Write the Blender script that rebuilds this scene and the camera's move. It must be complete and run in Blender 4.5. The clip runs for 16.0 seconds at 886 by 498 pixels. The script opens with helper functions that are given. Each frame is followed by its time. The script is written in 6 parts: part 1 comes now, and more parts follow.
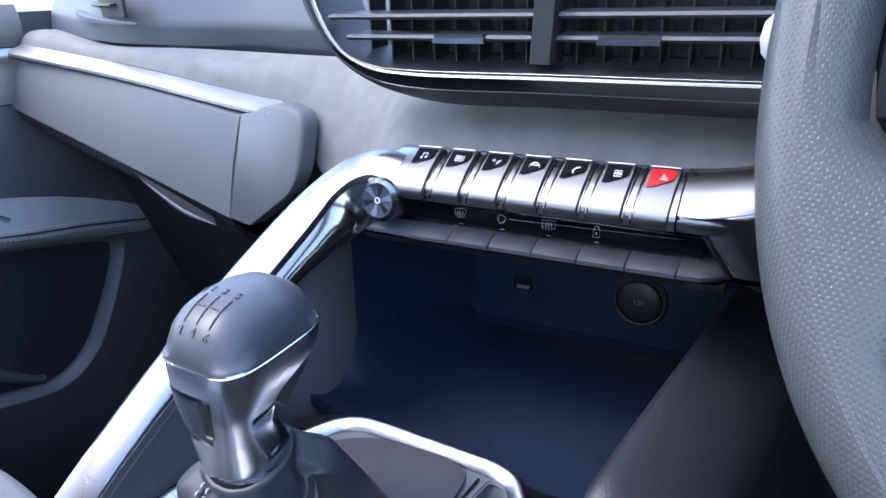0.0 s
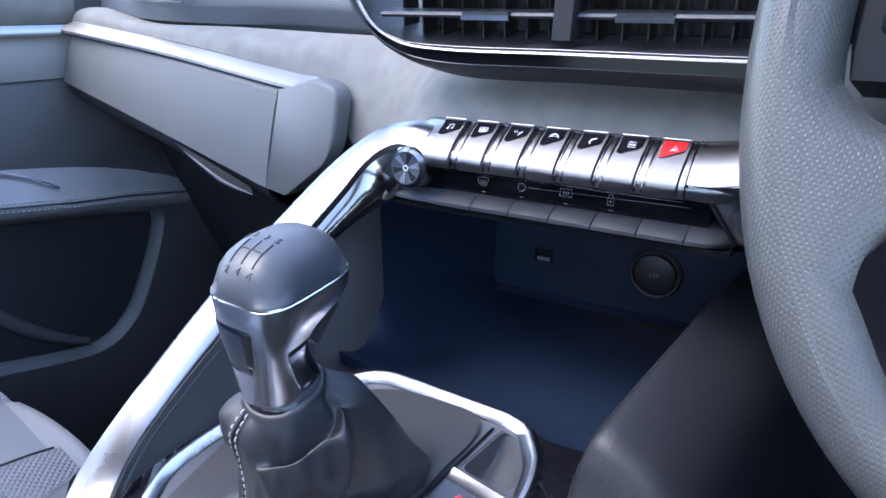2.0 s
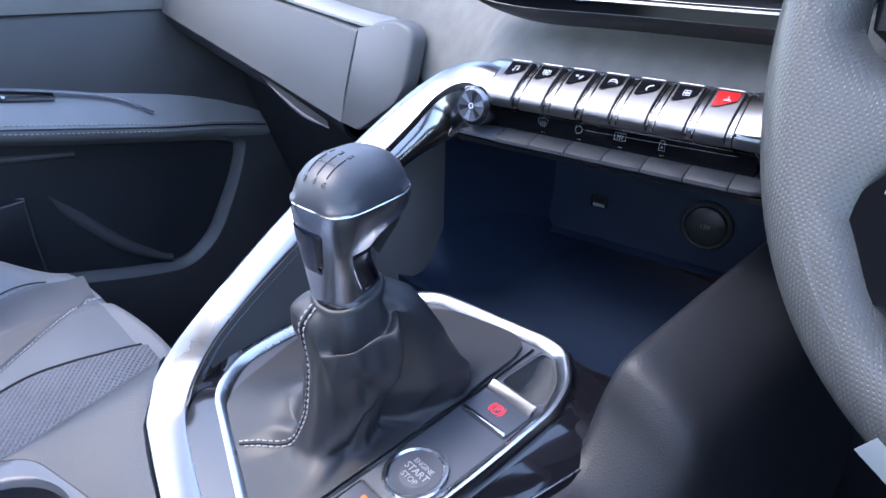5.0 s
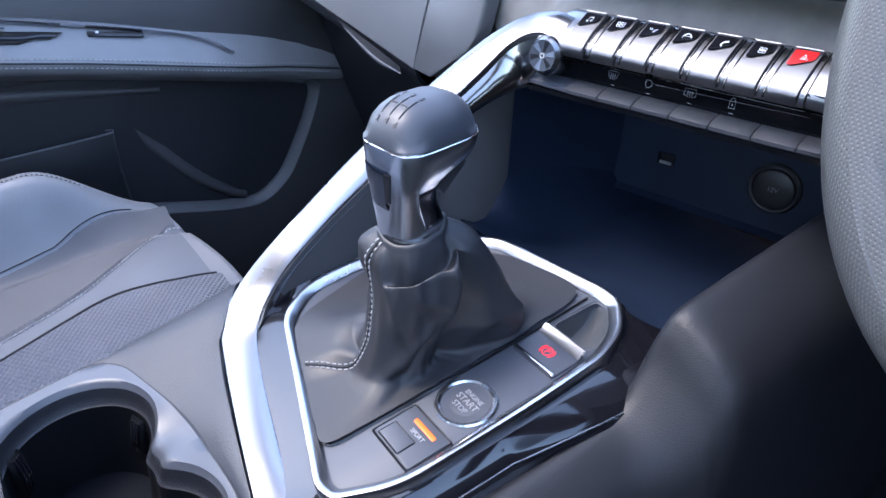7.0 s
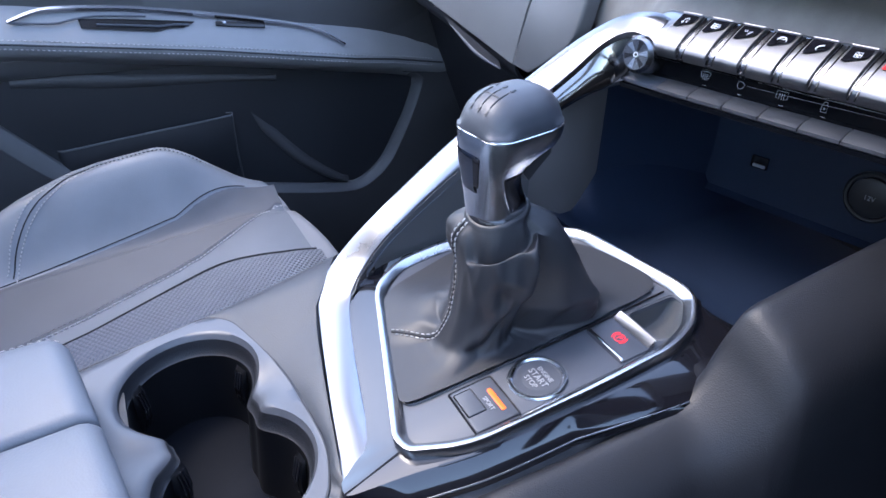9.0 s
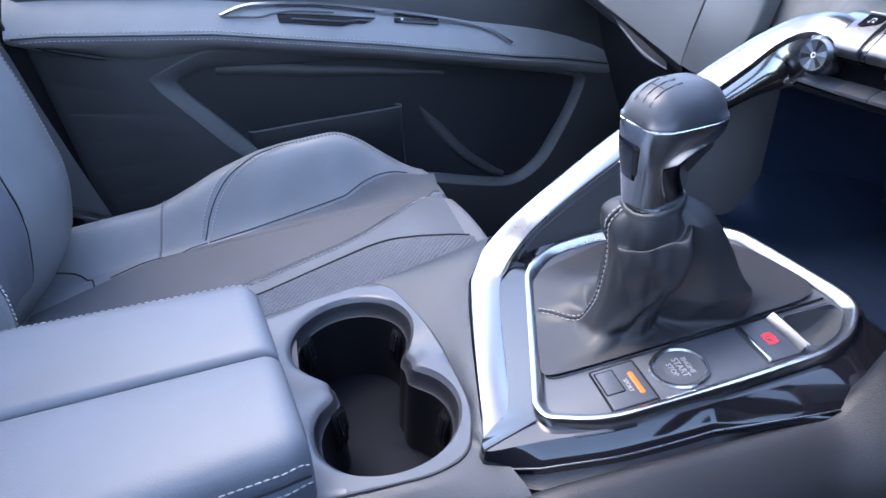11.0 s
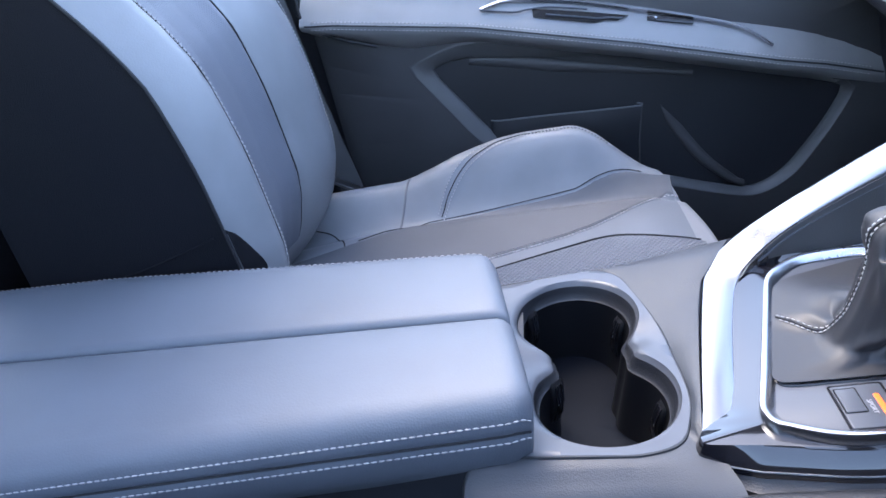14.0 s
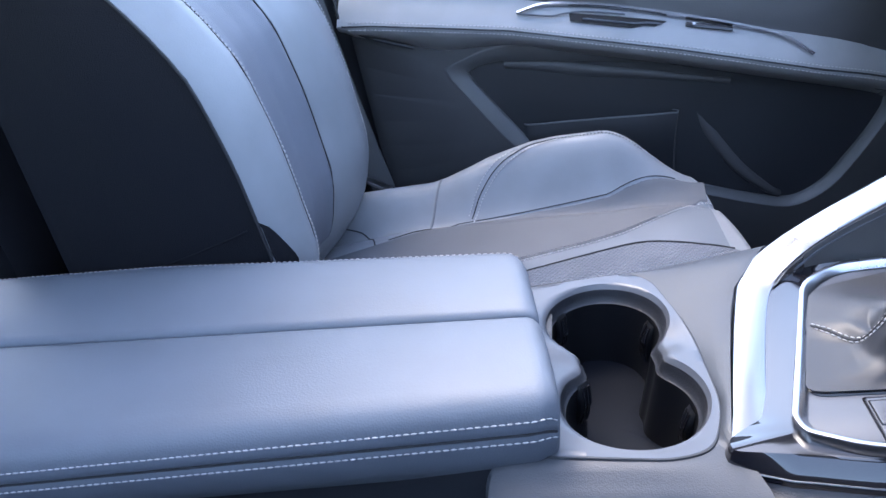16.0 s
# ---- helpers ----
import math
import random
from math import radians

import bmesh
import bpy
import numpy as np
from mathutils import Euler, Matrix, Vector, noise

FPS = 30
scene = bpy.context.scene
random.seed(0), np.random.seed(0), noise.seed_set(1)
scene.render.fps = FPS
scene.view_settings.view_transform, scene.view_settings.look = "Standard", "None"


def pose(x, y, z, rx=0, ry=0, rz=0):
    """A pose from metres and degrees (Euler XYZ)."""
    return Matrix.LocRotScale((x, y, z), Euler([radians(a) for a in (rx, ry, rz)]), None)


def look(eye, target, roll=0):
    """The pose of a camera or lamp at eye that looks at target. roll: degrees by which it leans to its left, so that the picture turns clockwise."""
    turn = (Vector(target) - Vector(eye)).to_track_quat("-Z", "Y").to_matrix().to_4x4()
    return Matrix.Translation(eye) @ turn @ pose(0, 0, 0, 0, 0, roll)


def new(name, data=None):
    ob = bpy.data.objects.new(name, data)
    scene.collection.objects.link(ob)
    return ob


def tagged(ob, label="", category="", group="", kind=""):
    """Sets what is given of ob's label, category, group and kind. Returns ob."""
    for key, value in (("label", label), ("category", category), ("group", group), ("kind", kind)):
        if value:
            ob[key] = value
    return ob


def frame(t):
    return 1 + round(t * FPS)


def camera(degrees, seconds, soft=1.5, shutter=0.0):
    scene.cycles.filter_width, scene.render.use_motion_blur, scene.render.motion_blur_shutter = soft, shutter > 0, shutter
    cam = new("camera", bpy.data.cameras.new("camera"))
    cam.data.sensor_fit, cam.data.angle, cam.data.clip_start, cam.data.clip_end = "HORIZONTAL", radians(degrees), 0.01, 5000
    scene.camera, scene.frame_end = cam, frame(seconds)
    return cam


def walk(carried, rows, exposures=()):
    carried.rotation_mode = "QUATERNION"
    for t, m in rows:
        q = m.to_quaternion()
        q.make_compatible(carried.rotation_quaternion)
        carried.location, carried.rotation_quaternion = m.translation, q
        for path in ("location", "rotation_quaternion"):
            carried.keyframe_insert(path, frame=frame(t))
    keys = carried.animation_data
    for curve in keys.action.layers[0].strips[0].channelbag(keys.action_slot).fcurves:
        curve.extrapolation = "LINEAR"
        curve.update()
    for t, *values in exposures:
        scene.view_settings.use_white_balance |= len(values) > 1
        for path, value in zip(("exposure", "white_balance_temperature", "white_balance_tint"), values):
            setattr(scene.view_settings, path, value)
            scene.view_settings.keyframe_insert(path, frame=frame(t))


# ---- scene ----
cam = camera(65.0, 16.0)
PATH = [
    (0, (0.259, 0.119, 0.794), (-0.943, 1.541, 0.063), -1.0),
    (0.5, (0.261, 0.113, 0.791), (-0.947, 1.524, 0.048), -0.7),
    (1, (0.269, 0.107, 0.791), (-0.954, 1.5, 0.04), -0.6),
    (1.5, (0.277, 0.102, 0.792), (-0.962, 1.478, 0.036), -0.6),
    (2, (0.284, 0.096, 0.79), (-0.972, 1.454, 0.029), -0.5),
    (2.5, (0.289, 0.091, 0.785), (-0.98, 1.432, 0.017), -0.3),
    (3, (0.295, 0.087, 0.785), (-0.987, 1.406, 0.0), 0.2),
    (3.5, (0.303, 0.082, 0.786), (-0.992, 1.374, -0.023), 0.6),
    (4, (0.308, 0.078, 0.787), (-1.001, 1.339, -0.045), 0.9),
    (6.5, (0.333, 0.062, 0.793), (-1.064, 1.114, -0.177), 1.7),
    (7, (0.335, 0.059, 0.792), (-1.071, 1.068, -0.21), 2.0),
    (7.5, (0.34, 0.056, 0.794), (-1.083, 1.021, -0.228), 2.2),
    (8, (0.348, 0.053, 0.798), (-1.106, 0.968, -0.228), 2.1),
    (10.5, (0.392, 0.033, 0.8), (-1.264, 0.533, -0.205), -0.2),
    (11, (0.398, 0.027, 0.8), (-1.283, 0.42, -0.209), -0.7),
    (11.5, (0.405, 0.022, 0.803), (-1.297, 0.295, -0.211), -1.5),
    (12, (0.413, 0.016, 0.805), (-1.306, 0.17, -0.207), -2.3),
    (12.5, (0.422, 0.008, 0.807), (-1.304, 0.05, -0.202), -2.8),
    (13, (0.426, 0.004, 0.805), (-1.303, -0.043, -0.199), -2.9),
    (13.5, (0.429, 0.004, 0.803), (-1.299, -0.132, -0.195), -3.3),
    (14, (0.431, 0.004, 0.801), (-1.296, -0.199, -0.187), -3.6),
    (14.5, (0.43, 0.005, 0.799), (-1.296, -0.237, -0.18), -3.6),
    (15, (0.432, 0.005, 0.799), (-1.296, -0.252, -0.176), -3.5),
    (15.5, (0.435, 0.004, 0.798), (-1.293, -0.263, -0.174), -3.2),
    (16, (0.436, 0.002, 0.796), (-1.29, -0.281, -0.174), -3.1),
]
# exposure and white balance drift on the way
LIGHTING = [(0, 3.32, 6450, 13), (4, 3.32, 6500, 13), (8, 3.28, 6600, 13), (11, 3.34, 6650, 13), (13, 3.46, 6800, 12), (16, 3.58, 6850, 12)]
walk(cam, [(t, look(eye, target, roll)) for t, eye, target, roll in PATH], LIGHTING)

# ---- light ----
world = bpy.data.worlds.new("sky")
scene.world = world
world.use_nodes = True
wn = world.node_tree.nodes
wsky = wn.new("ShaderNodeTexSky")
wsky.sky_type = "NISHITA"
wsky.sun_disc = False
wsky.sun_elevation, wsky.sun_rotation = radians(58), radians(-140)
wsky.air_density, wsky.dust_density = 1.0, 1.3
wn["Background"].inputs["Strength"].default_value = 0.15
world.node_tree.links.new(wsky.outputs[0], wn["Background"].inputs[0])
sun = new("sun", bpy.data.lights.new("sun", "SUN"))
sun.data.energy, sun.data.angle, sun.data.color = 0.3, radians(25), (1.0, 0.985, 0.97)
sun.matrix_world = look((-1.8, -2.15, 4.5), (0, 0, 0))

# ---- materials ----
def mat(name, color, rough=0.5, metal=0.0, grain=0.0, grain_size=0.002, bump=0.0, spec=0.5, blotch=0.08, coat=0.0, emit=0.0, blotch_scale=14.0):
    """Base colour with blotches at two scales and a fine grain bump, in object space metres."""
    m = bpy.data.materials.new(name)
    m.use_nodes = True
    nt = m.node_tree
    b = nt.nodes["Principled BSDF"]
    b.inputs["Roughness"].default_value = rough
    b.inputs["Metallic"].default_value = metal
    b.inputs["Specular IOR Level"].default_value = spec
    b.inputs["Coat Weight"].default_value = coat
    b.inputs["Coat Roughness"].default_value = 0.04
    tc = nt.nodes.new("ShaderNodeTexCoord")
    n1 = nt.nodes.new("ShaderNodeTexNoise")
    n1.inputs["Scale"].default_value = blotch_scale
    n1.inputs["Detail"].default_value = 6.0
    nt.links.new(tc.outputs["Object"], n1.inputs["Vector"])
    ramp = nt.nodes.new("ShaderNodeMapRange")
    ramp.inputs["From Min"].default_value, ramp.inputs["From Max"].default_value = 0.3, 0.7
    ramp.inputs["To Min"].default_value, ramp.inputs["To Max"].default_value = 1 - blotch, 1 + blotch
    nt.links.new(n1.outputs["Fac"], ramp.inputs["Value"])
    mix = nt.nodes.new("ShaderNodeVectorMath")
    mix.operation = "SCALE"
    mix.inputs[0].default_value = color
    nt.links.new(ramp.outputs["Result"], mix.inputs["Scale"])
    nt.links.new(mix.outputs["Vector"], b.inputs["Base Color"])
    rr = nt.nodes.new("ShaderNodeMapRange")
    rr.inputs["To Min"].default_value, rr.inputs["To Max"].default_value = rough * 0.85, min(1, rough * 1.15)
    nt.links.new(n1.outputs["Fac"], rr.inputs["Value"])
    nt.links.new(rr.outputs["Result"], b.inputs["Roughness"])
    if bump:
        n2 = nt.nodes.new("ShaderNodeTexVoronoi" if grain else "ShaderNodeTexNoise")
        n2.inputs["Scale"].default_value = 1 / grain_size
        if grain:
            n2.inputs["Randomness"].default_value = grain
        nt.links.new(tc.outputs["Object"], n2.inputs["Vector"])
        bp = nt.nodes.new("ShaderNodeBump")
        bp.inputs["Strength"].default_value = bump
        bp.inputs["Distance"].default_value = grain_size * 0.4
        nt.links.new(n2.outputs[0], bp.inputs["Height"])
        nt.links.new(bp.outputs["Normal"], b.inputs["Normal"])
    if emit:
        b.inputs["Emission Color"].default_value = (*color, 1)
        b.inputs["Emission Strength"].default_value = emit
    return m


LEATHER = mat("leather", (0.102, 0.117, 0.142), 0.56, grain=1, grain_size=0.0016, bump=0.14, spec=0.6)
SEAT_LEATHER = mat("seat_leather", (0.190, 0.200, 0.220), 0.46, grain=1, grain_size=0.0018, bump=0.15, spec=0.32)
BOOT_LEATHER = mat("boot_leather", (0.0180, 0.0196, 0.0245), 0.50, grain=1, grain_size=0.0011, bump=0.1, spec=0.5)
KEY_STEEL = mat("key_steel", (0.165, 0.169, 0.182), 0.46, 1.0, blotch=0.04)
LEDGE_PLASTIC = mat("ledge_plastic", (0.034, 0.037, 0.045), 0.5, grain=1, grain_size=0.0007, bump=0.25)
GRAIN_PLASTIC = mat("grained_plastic", (0.035, 0.0395, 0.0480), 0.5, grain=1, grain_size=0.0011, bump=0.26)
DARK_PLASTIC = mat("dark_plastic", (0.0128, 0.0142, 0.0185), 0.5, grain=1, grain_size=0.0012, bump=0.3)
BELT = mat("belt_webbing", (0.085, 0.087, 0.094), 0.7, grain=1, grain_size=0.0012, bump=0.3, spec=0.3)
SMOOTH_PLASTIC = mat("smooth_plastic", (0.050, 0.057, 0.073), 0.5, bump=0.03, grain_size=0.001)
GREY_PANEL = mat("grey_panel", (0.072, 0.076, 0.082), 0.5, grain=1, grain_size=0.0011, bump=0.25)
SATIN_STEEL = mat("satin_steel", (0.255, 0.26, 0.28), 0.28, 1.0, blotch=0.03)
FLANGE = mat("polished_flange", (0.24, 0.235, 0.235), 0.13, 1.0, blotch=0.04)
RING_STEEL = mat("ring_steel", (0.48, 0.49, 0.52), 0.26, 1.0, blotch=0.03)
CHROME = mat("chrome", (0.50, 0.50, 0.52), 0.12, 1.0, blotch=0.02)
CHROME_SATIN = mat("satin_chrome", (0.82, 0.84, 0.88), 0.2, 1.0, blotch=0.03)
WINDOW_SHADE = mat("window_shade_chrome", (0.20, 0.22, 0.26), 0.14, 1.0, blotch=0.03)
KNOB_STEEL = mat("knob_steel", (0.88, 0.90, 0.94), 0.25, 1.0, blotch=0.03)
CAP_LEATHER = mat("cap_leather", (0.046, 0.051, 0.064), 0.42, grain=1, grain_size=0.0012, bump=0.08)
DIAL = mat("dial_steel", (0.26, 0.265, 0.28), 0.25, 1.0, blotch=0.03)
STRIP_STEEL = mat("strip_steel", (0.25, 0.25, 0.255), 0.38, 1.0, blotch=0.06)
# lightened for the lit mouth of the niche wall
NICHE_GRAIN_LIT = mat("niche_grain_lit", (0.115, 0.112, 0.114), 0.5, grain=1, grain_size=0.0012, bump=0.3)
VANE = mat("vane_plastic", (0.022, 0.023, 0.026), 0.4)
# darker than the console skin, with the driver-side shade put into the colour
CHEEK_PLASTIC = mat("cheek_plastic", (0.0145, 0.0158, 0.0200), 0.46, grain=1, grain_size=0.0010, bump=0.32, spec=0.38)
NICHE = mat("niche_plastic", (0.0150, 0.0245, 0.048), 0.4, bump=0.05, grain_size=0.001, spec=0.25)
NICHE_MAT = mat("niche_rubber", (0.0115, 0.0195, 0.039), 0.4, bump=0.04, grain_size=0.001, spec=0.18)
SEAT_CENTRE = mat("seat_centre", (0.096, 0.100, 0.112), 0.62, grain=1, grain_size=0.0013, bump=0.3, spec=0.22)
HEX_LEATHER = mat("textured_leather", (0.105, 0.115, 0.138), 0.55, grain=0.2, grain_size=0.0040, bump=0.95, spec=0.3)
BACK_TEXTURE = mat("back_textured_leather", (0.125, 0.136, 0.165), 0.55, grain=0.2, grain_size=0.0024, bump=0.3, spec=0.3)
THREAD_DARK = mat("dark_thread", (0.16, 0.16, 0.17), 0.7, spec=0.2)
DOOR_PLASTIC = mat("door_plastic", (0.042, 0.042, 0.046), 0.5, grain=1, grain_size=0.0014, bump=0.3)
# paler than the door panel: light caught by bevel and lip put into colour
DOOR_BEVEL_LIT = mat("door_bevel_lit", (0.070, 0.071, 0.076), 0.45, grain=1, grain_size=0.0014, bump=0.25)
PALE_PANEL = mat("pale_panel", (0.19, 0.19, 0.195), 0.55, grain=1, grain_size=0.0011, bump=0.2)
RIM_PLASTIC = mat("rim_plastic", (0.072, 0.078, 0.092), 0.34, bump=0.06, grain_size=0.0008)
STALK_GREY = mat("stalk_grey", (0.4, 0.4, 0.41), 0.35)
PERFORATED = mat("perforated_leather", (0.049, 0.0525, 0.0555), 0.36, bump=0.04, grain_size=0.001)
ENGRAVED = mat("engraved_leather", (0.034, 0.036, 0.042), 0.45)
# tone raised so the window light on the door pad lies in the colour
DOOR_LEATHER_LIT = mat("door_leather_lit", (0.205, 0.208, 0.220), 0.38, grain=1, grain_size=0.0016, bump=0.12)
TOUCH = mat("touch_black", (0.004, 0.0045, 0.006), 0.12, spec=0.09, blotch=0.02)
PIANO = mat("piano_black", (0.008, 0.008, 0.011), 0.07, coat=0.6, blotch=0.02)
GLOSS_BLACK = mat("gloss_black", (0.012, 0.012, 0.015), 0.16, spec=0.5, blotch=0.02)
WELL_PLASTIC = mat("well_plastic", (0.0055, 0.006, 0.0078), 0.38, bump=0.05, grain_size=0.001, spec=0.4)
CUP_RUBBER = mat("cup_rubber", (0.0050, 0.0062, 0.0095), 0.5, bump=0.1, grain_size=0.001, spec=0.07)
RUBBER = mat("rubber", (0.0115, 0.0128, 0.017), 0.75, bump=0.1, grain_size=0.001)
CLOTH = mat("dash_cloth", (0.155, 0.153, 0.148), 0.9, bump=0.3, grain_size=0.0012, blotch=0.13, spec=0.15, blotch_scale=45.0)
WEAVE = mat("dark_weave", (0.006, 0.0062, 0.009), 0.9, grain=1, grain_size=0.0012, bump=0.6, spec=0.2)
THREAD = mat("thread", (0.36, 0.355, 0.36), 0.7, spec=0.2)
WHITE_INK = mat("white_ink", (0.75, 0.75, 0.75), 0.5)
GREY_INK = mat("grey_ink", (0.3, 0.31, 0.33), 0.5)
RED = mat("hazard_red", (0.62, 0.012, 0.015), 0.3)
ORANGE = mat("orange_lamp", (0.9, 0.12, 0.015), 0.4, emit=0.10)
RED_LAMP = mat("red_lamp", (0.9, 0.03, 0.05), 0.4, emit=0.12)
CARPET = mat("carpet", (0.015, 0.015, 0.017), 0.95, bump=0.8, grain_size=0.003, spec=0.1)
HEADLINER = mat("headliner", (0.45, 0.45, 0.44), 0.9, bump=0.2, grain_size=0.002)
ASPHALT = mat("asphalt", (0.16, 0.16, 0.155), 0.9, bump=0.5, grain_size=0.01)



def perforate(m, pitch=0.0028, across="UV", hole=(0.10, 0.22), depth=0.0006, strength=0.5):
    """Staggered round cells: across the mapping of the rim, or over x and y or x and z of the place."""
    nt = m.node_tree
    b = nt.nodes["Principled BSDF"]
    tc = nt.nodes.new("ShaderNodeTexCoord")
    place = tc.outputs["UV" if across == "UV" else "Object"]
    if across == "xz":
        sep, com = nt.nodes.new("ShaderNodeSeparateXYZ"), nt.nodes.new("ShaderNodeCombineXYZ")
        nt.links.new(place, sep.inputs[0])
        nt.links.new(sep.outputs["X"], com.inputs["X"])
        nt.links.new(sep.outputs["Z"], com.inputs["Y"])
        place = com.outputs[0]
    def cells(off):
        mp = nt.nodes.new("ShaderNodeMapping")
        mp.inputs["Location"].default_value = (off, off, 0)
        mp.inputs["Scale"].default_value = (1 / pitch, 1 / (pitch * 0.75), 0)
        nt.links.new(place, mp.inputs["Vector"])
        fr = nt.nodes.new("ShaderNodeVectorMath")
        fr.operation = "FRACTION"
        nt.links.new(mp.outputs["Vector"], fr.inputs[0])
        away = nt.nodes.new("ShaderNodeVectorMath")
        away.operation = "DISTANCE"
        away.inputs[1].default_value = (0.5, 0.5, 0)
        nt.links.new(fr.outputs["Vector"], away.inputs[0])
        return away.outputs["Value"]
    mn = nt.nodes.new("ShaderNodeMath")
    mn.operation = "MINIMUM"
    nt.links.new(cells(0.0), mn.inputs[0])
    nt.links.new(cells(0.5), mn.inputs[1])
    mr = nt.nodes.new("ShaderNodeMapRange")
    mr.inputs["From Min"].default_value, mr.inputs["From Max"].default_value = hole
    nt.links.new(mn.outputs[0], mr.inputs["Value"])
    bp = nt.nodes.new("ShaderNodeBump")
    bp.inputs["Strength"].default_value, bp.inputs["Distance"].default_value = strength, depth
    nt.links.new(mr.outputs["Result"], bp.inputs["Height"])
    nt.links.new(bp.outputs["Normal"], b.inputs["Normal"])


perforate(HEX_LEATHER, 0.0085, "xy", (0.40, 0.12), 0.0014, 0.9)
perforate(BACK_TEXTURE, 0.0046, "xz", (0.10, 0.24), 0.0007, 0.6)
perforate(PERFORATED, strength=0.36)

# ---- mesh helpers ----
def V(*p):
    return Vector(p)


def to_mesh(name, bm, material, smooth=True, angle=40):
    bmesh.ops.remove_doubles(bm, verts=bm.verts, dist=1e-6)
    bmesh.ops.recalc_face_normals(bm, faces=bm.faces)
    me = bpy.data.meshes.new(name)
    if smooth:
        for f in bm.faces:
            f.smooth = True
        lim = radians(angle)
        for e in bm.edges:
            e.smooth = len(e.link_faces) == 2 and e.calc_face_angle(0) < lim
    bm.to_mesh(me)
    bm.free()
    me.materials.append(material)
    return me


def part(name, bm, material, parent, label="", angle=40):
    ob = new(name, to_mesh(name, bm, material, angle=angle))
    ob.parent = parent
    if label:
        tagged(ob, label)
    return ob


def thing(name, label, category, at=(0, 0, 0), group="", kind=""):
    """An empty at the base of a thing; the meshes under it are given in world metres."""
    ob = new(name)
    ob.empty_display_size = 0.05
    tagged(ob, label, category, group, kind)
    return ob


def solid(name, bm, material, label, category, group="", kind="", angle=40):
    return tagged(new(name, to_mesh(name, bm, material, angle=angle)), label, category, group, kind)


def rings(bm, rows, closed=True, cap=False):
    """Skins a list of rings of points."""
    vs = [[bm.verts.new(p) for p in r] for r in rows]
    for a, b in zip(vs, vs[1:]):
        n = len(a)
        for i in range(n if closed else n - 1):
            j = (i + 1) % n
            bm.faces.new((a[i], a[j], b[j], b[i]))
    if cap:
        bm.faces.new(list(reversed(vs[0])))
        bm.faces.new(vs[-1])
    return bm


def round_poly(pts, r, seg=5):
    """A 2D polygon with its corners rounded; r is one radius or one for each corner."""
    out = []
    n = len(pts)
    for i, p in enumerate(pts):
        rad = r[i] if isinstance(r, (list, tuple)) else r
        p, a, b = Vector(p), Vector(pts[i - 1]), Vector(pts[(i + 1) % n])
        da, db = (a - p), (b - p)
        k = min(rad, da.length * 0.45, db.length * 0.45)
        s, e = p + da.normalized() * k, p + db.normalized() * k
        for q in range(seg + 1):
            t = q / seg
            out.append(s * (1 - t) ** 2 + p * 2 * t * (1 - t) + e * t * t)
    return out


def inset(poly, d):
    """The closed 2D polygon moved inwards by d (counter-clockwise order)."""
    area = sum(a.x * b.y - b.x * a.y for a, b in zip(poly, poly[1:] + poly[:1]))
    d = d if area > 0 else -d
    out = []
    n = len(poly)
    for i in range(n):
        t = (poly[(i + 1) % n] - poly[i - 1])
        t = t.normalized() if t.length > 1e-9 else Vector((1, 0))
        out.append(poly[i] + Vector((-t.y, t.x)) * d)
    return out


def plate(poly, place, top, bottom, edge=0.001, hole=None):
    """A plate with softened upper edges: place(x, y, h) gives the point."""
    bm = bmesh.new()
    outer = [(0, bottom), (0, top - edge), (edge * 0.3, top - edge * 0.3), (edge, top)]
    rows = [[place(p.x, p.y, h) for p in (inset(poly, d) if d else poly)] for d, h in outer]
    if hole:
        rows += [[place(p.x, p.y, h) for p in hole2] for hole2, h in ((hole, top), (hole, bottom))]
        rings(bm, rows)
    else:
        rings(bm, rows, cap=True)
    return bm


def box(lo, hi, bevel=0.004, m=None, seg=2):
    bm = bmesh.new()
    bmesh.ops.create_cube(bm, size=1)
    lo, hi = Vector(lo), Vector(hi)
    for v in bm.verts:
        v.co = Vector([(lo[k] + hi[k]) / 2 + v.co[k] * (hi[k] - lo[k]) for k in range(3)])
    if bevel:
        bmesh.ops.bevel(bm, geom=list(bm.edges), offset=bevel, segments=seg, affect="EDGES", profile=0.6)
    if m:
        bmesh.ops.transform(bm, matrix=m, verts=bm.verts)
    return bm


def smooth_path(pts, n=8):
    """Catmull-Rom through the points."""
    pts = [Vector(p) for p in pts]
    ext = [pts[0] * 2 - pts[1]] + pts + [pts[-1] * 2 - pts[-2]]
    out = []
    for i in range(1, len(ext) - 2):
        p0, p1, p2, p3 = ext[i - 1:i + 3]
        for k in range(n):
            t = k / n
            out.append(0.5 * ((2 * p1) + (p2 - p0) * t + (2 * p0 - 5 * p1 + 4 * p2 - p3) * t * t + (3 * p1 - p0 - 3 * p2 + p3) * t ** 3))
    out.append(pts[-1])
    return out


def sweep(path, profile, up=(0, 0, 1), closed=False, cap=True, scale=None):
    """Sweeps a closed 2D profile (side, up) along a path."""
    bm = bmesh.new()
    n = len(path)
    up = Vector(up)
    rows = []
    for i, p in enumerate(path):
        a = path[i - 1] if (closed or i) else p
        b = path[(i + 1) % n] if (closed or i < n - 1) else p
        t = (b - a).normalized()
        s = t.cross(up).normalized()
        w = s.cross(t)
        k = scale(i / max(1, n - 1)) if scale else 1
        rows.append([p + s * x * k + w * y * k for x, y in profile])
    if closed:
        rows.append(rows[0])
    rings(bm, rows, cap=cap and not closed)
    return bm


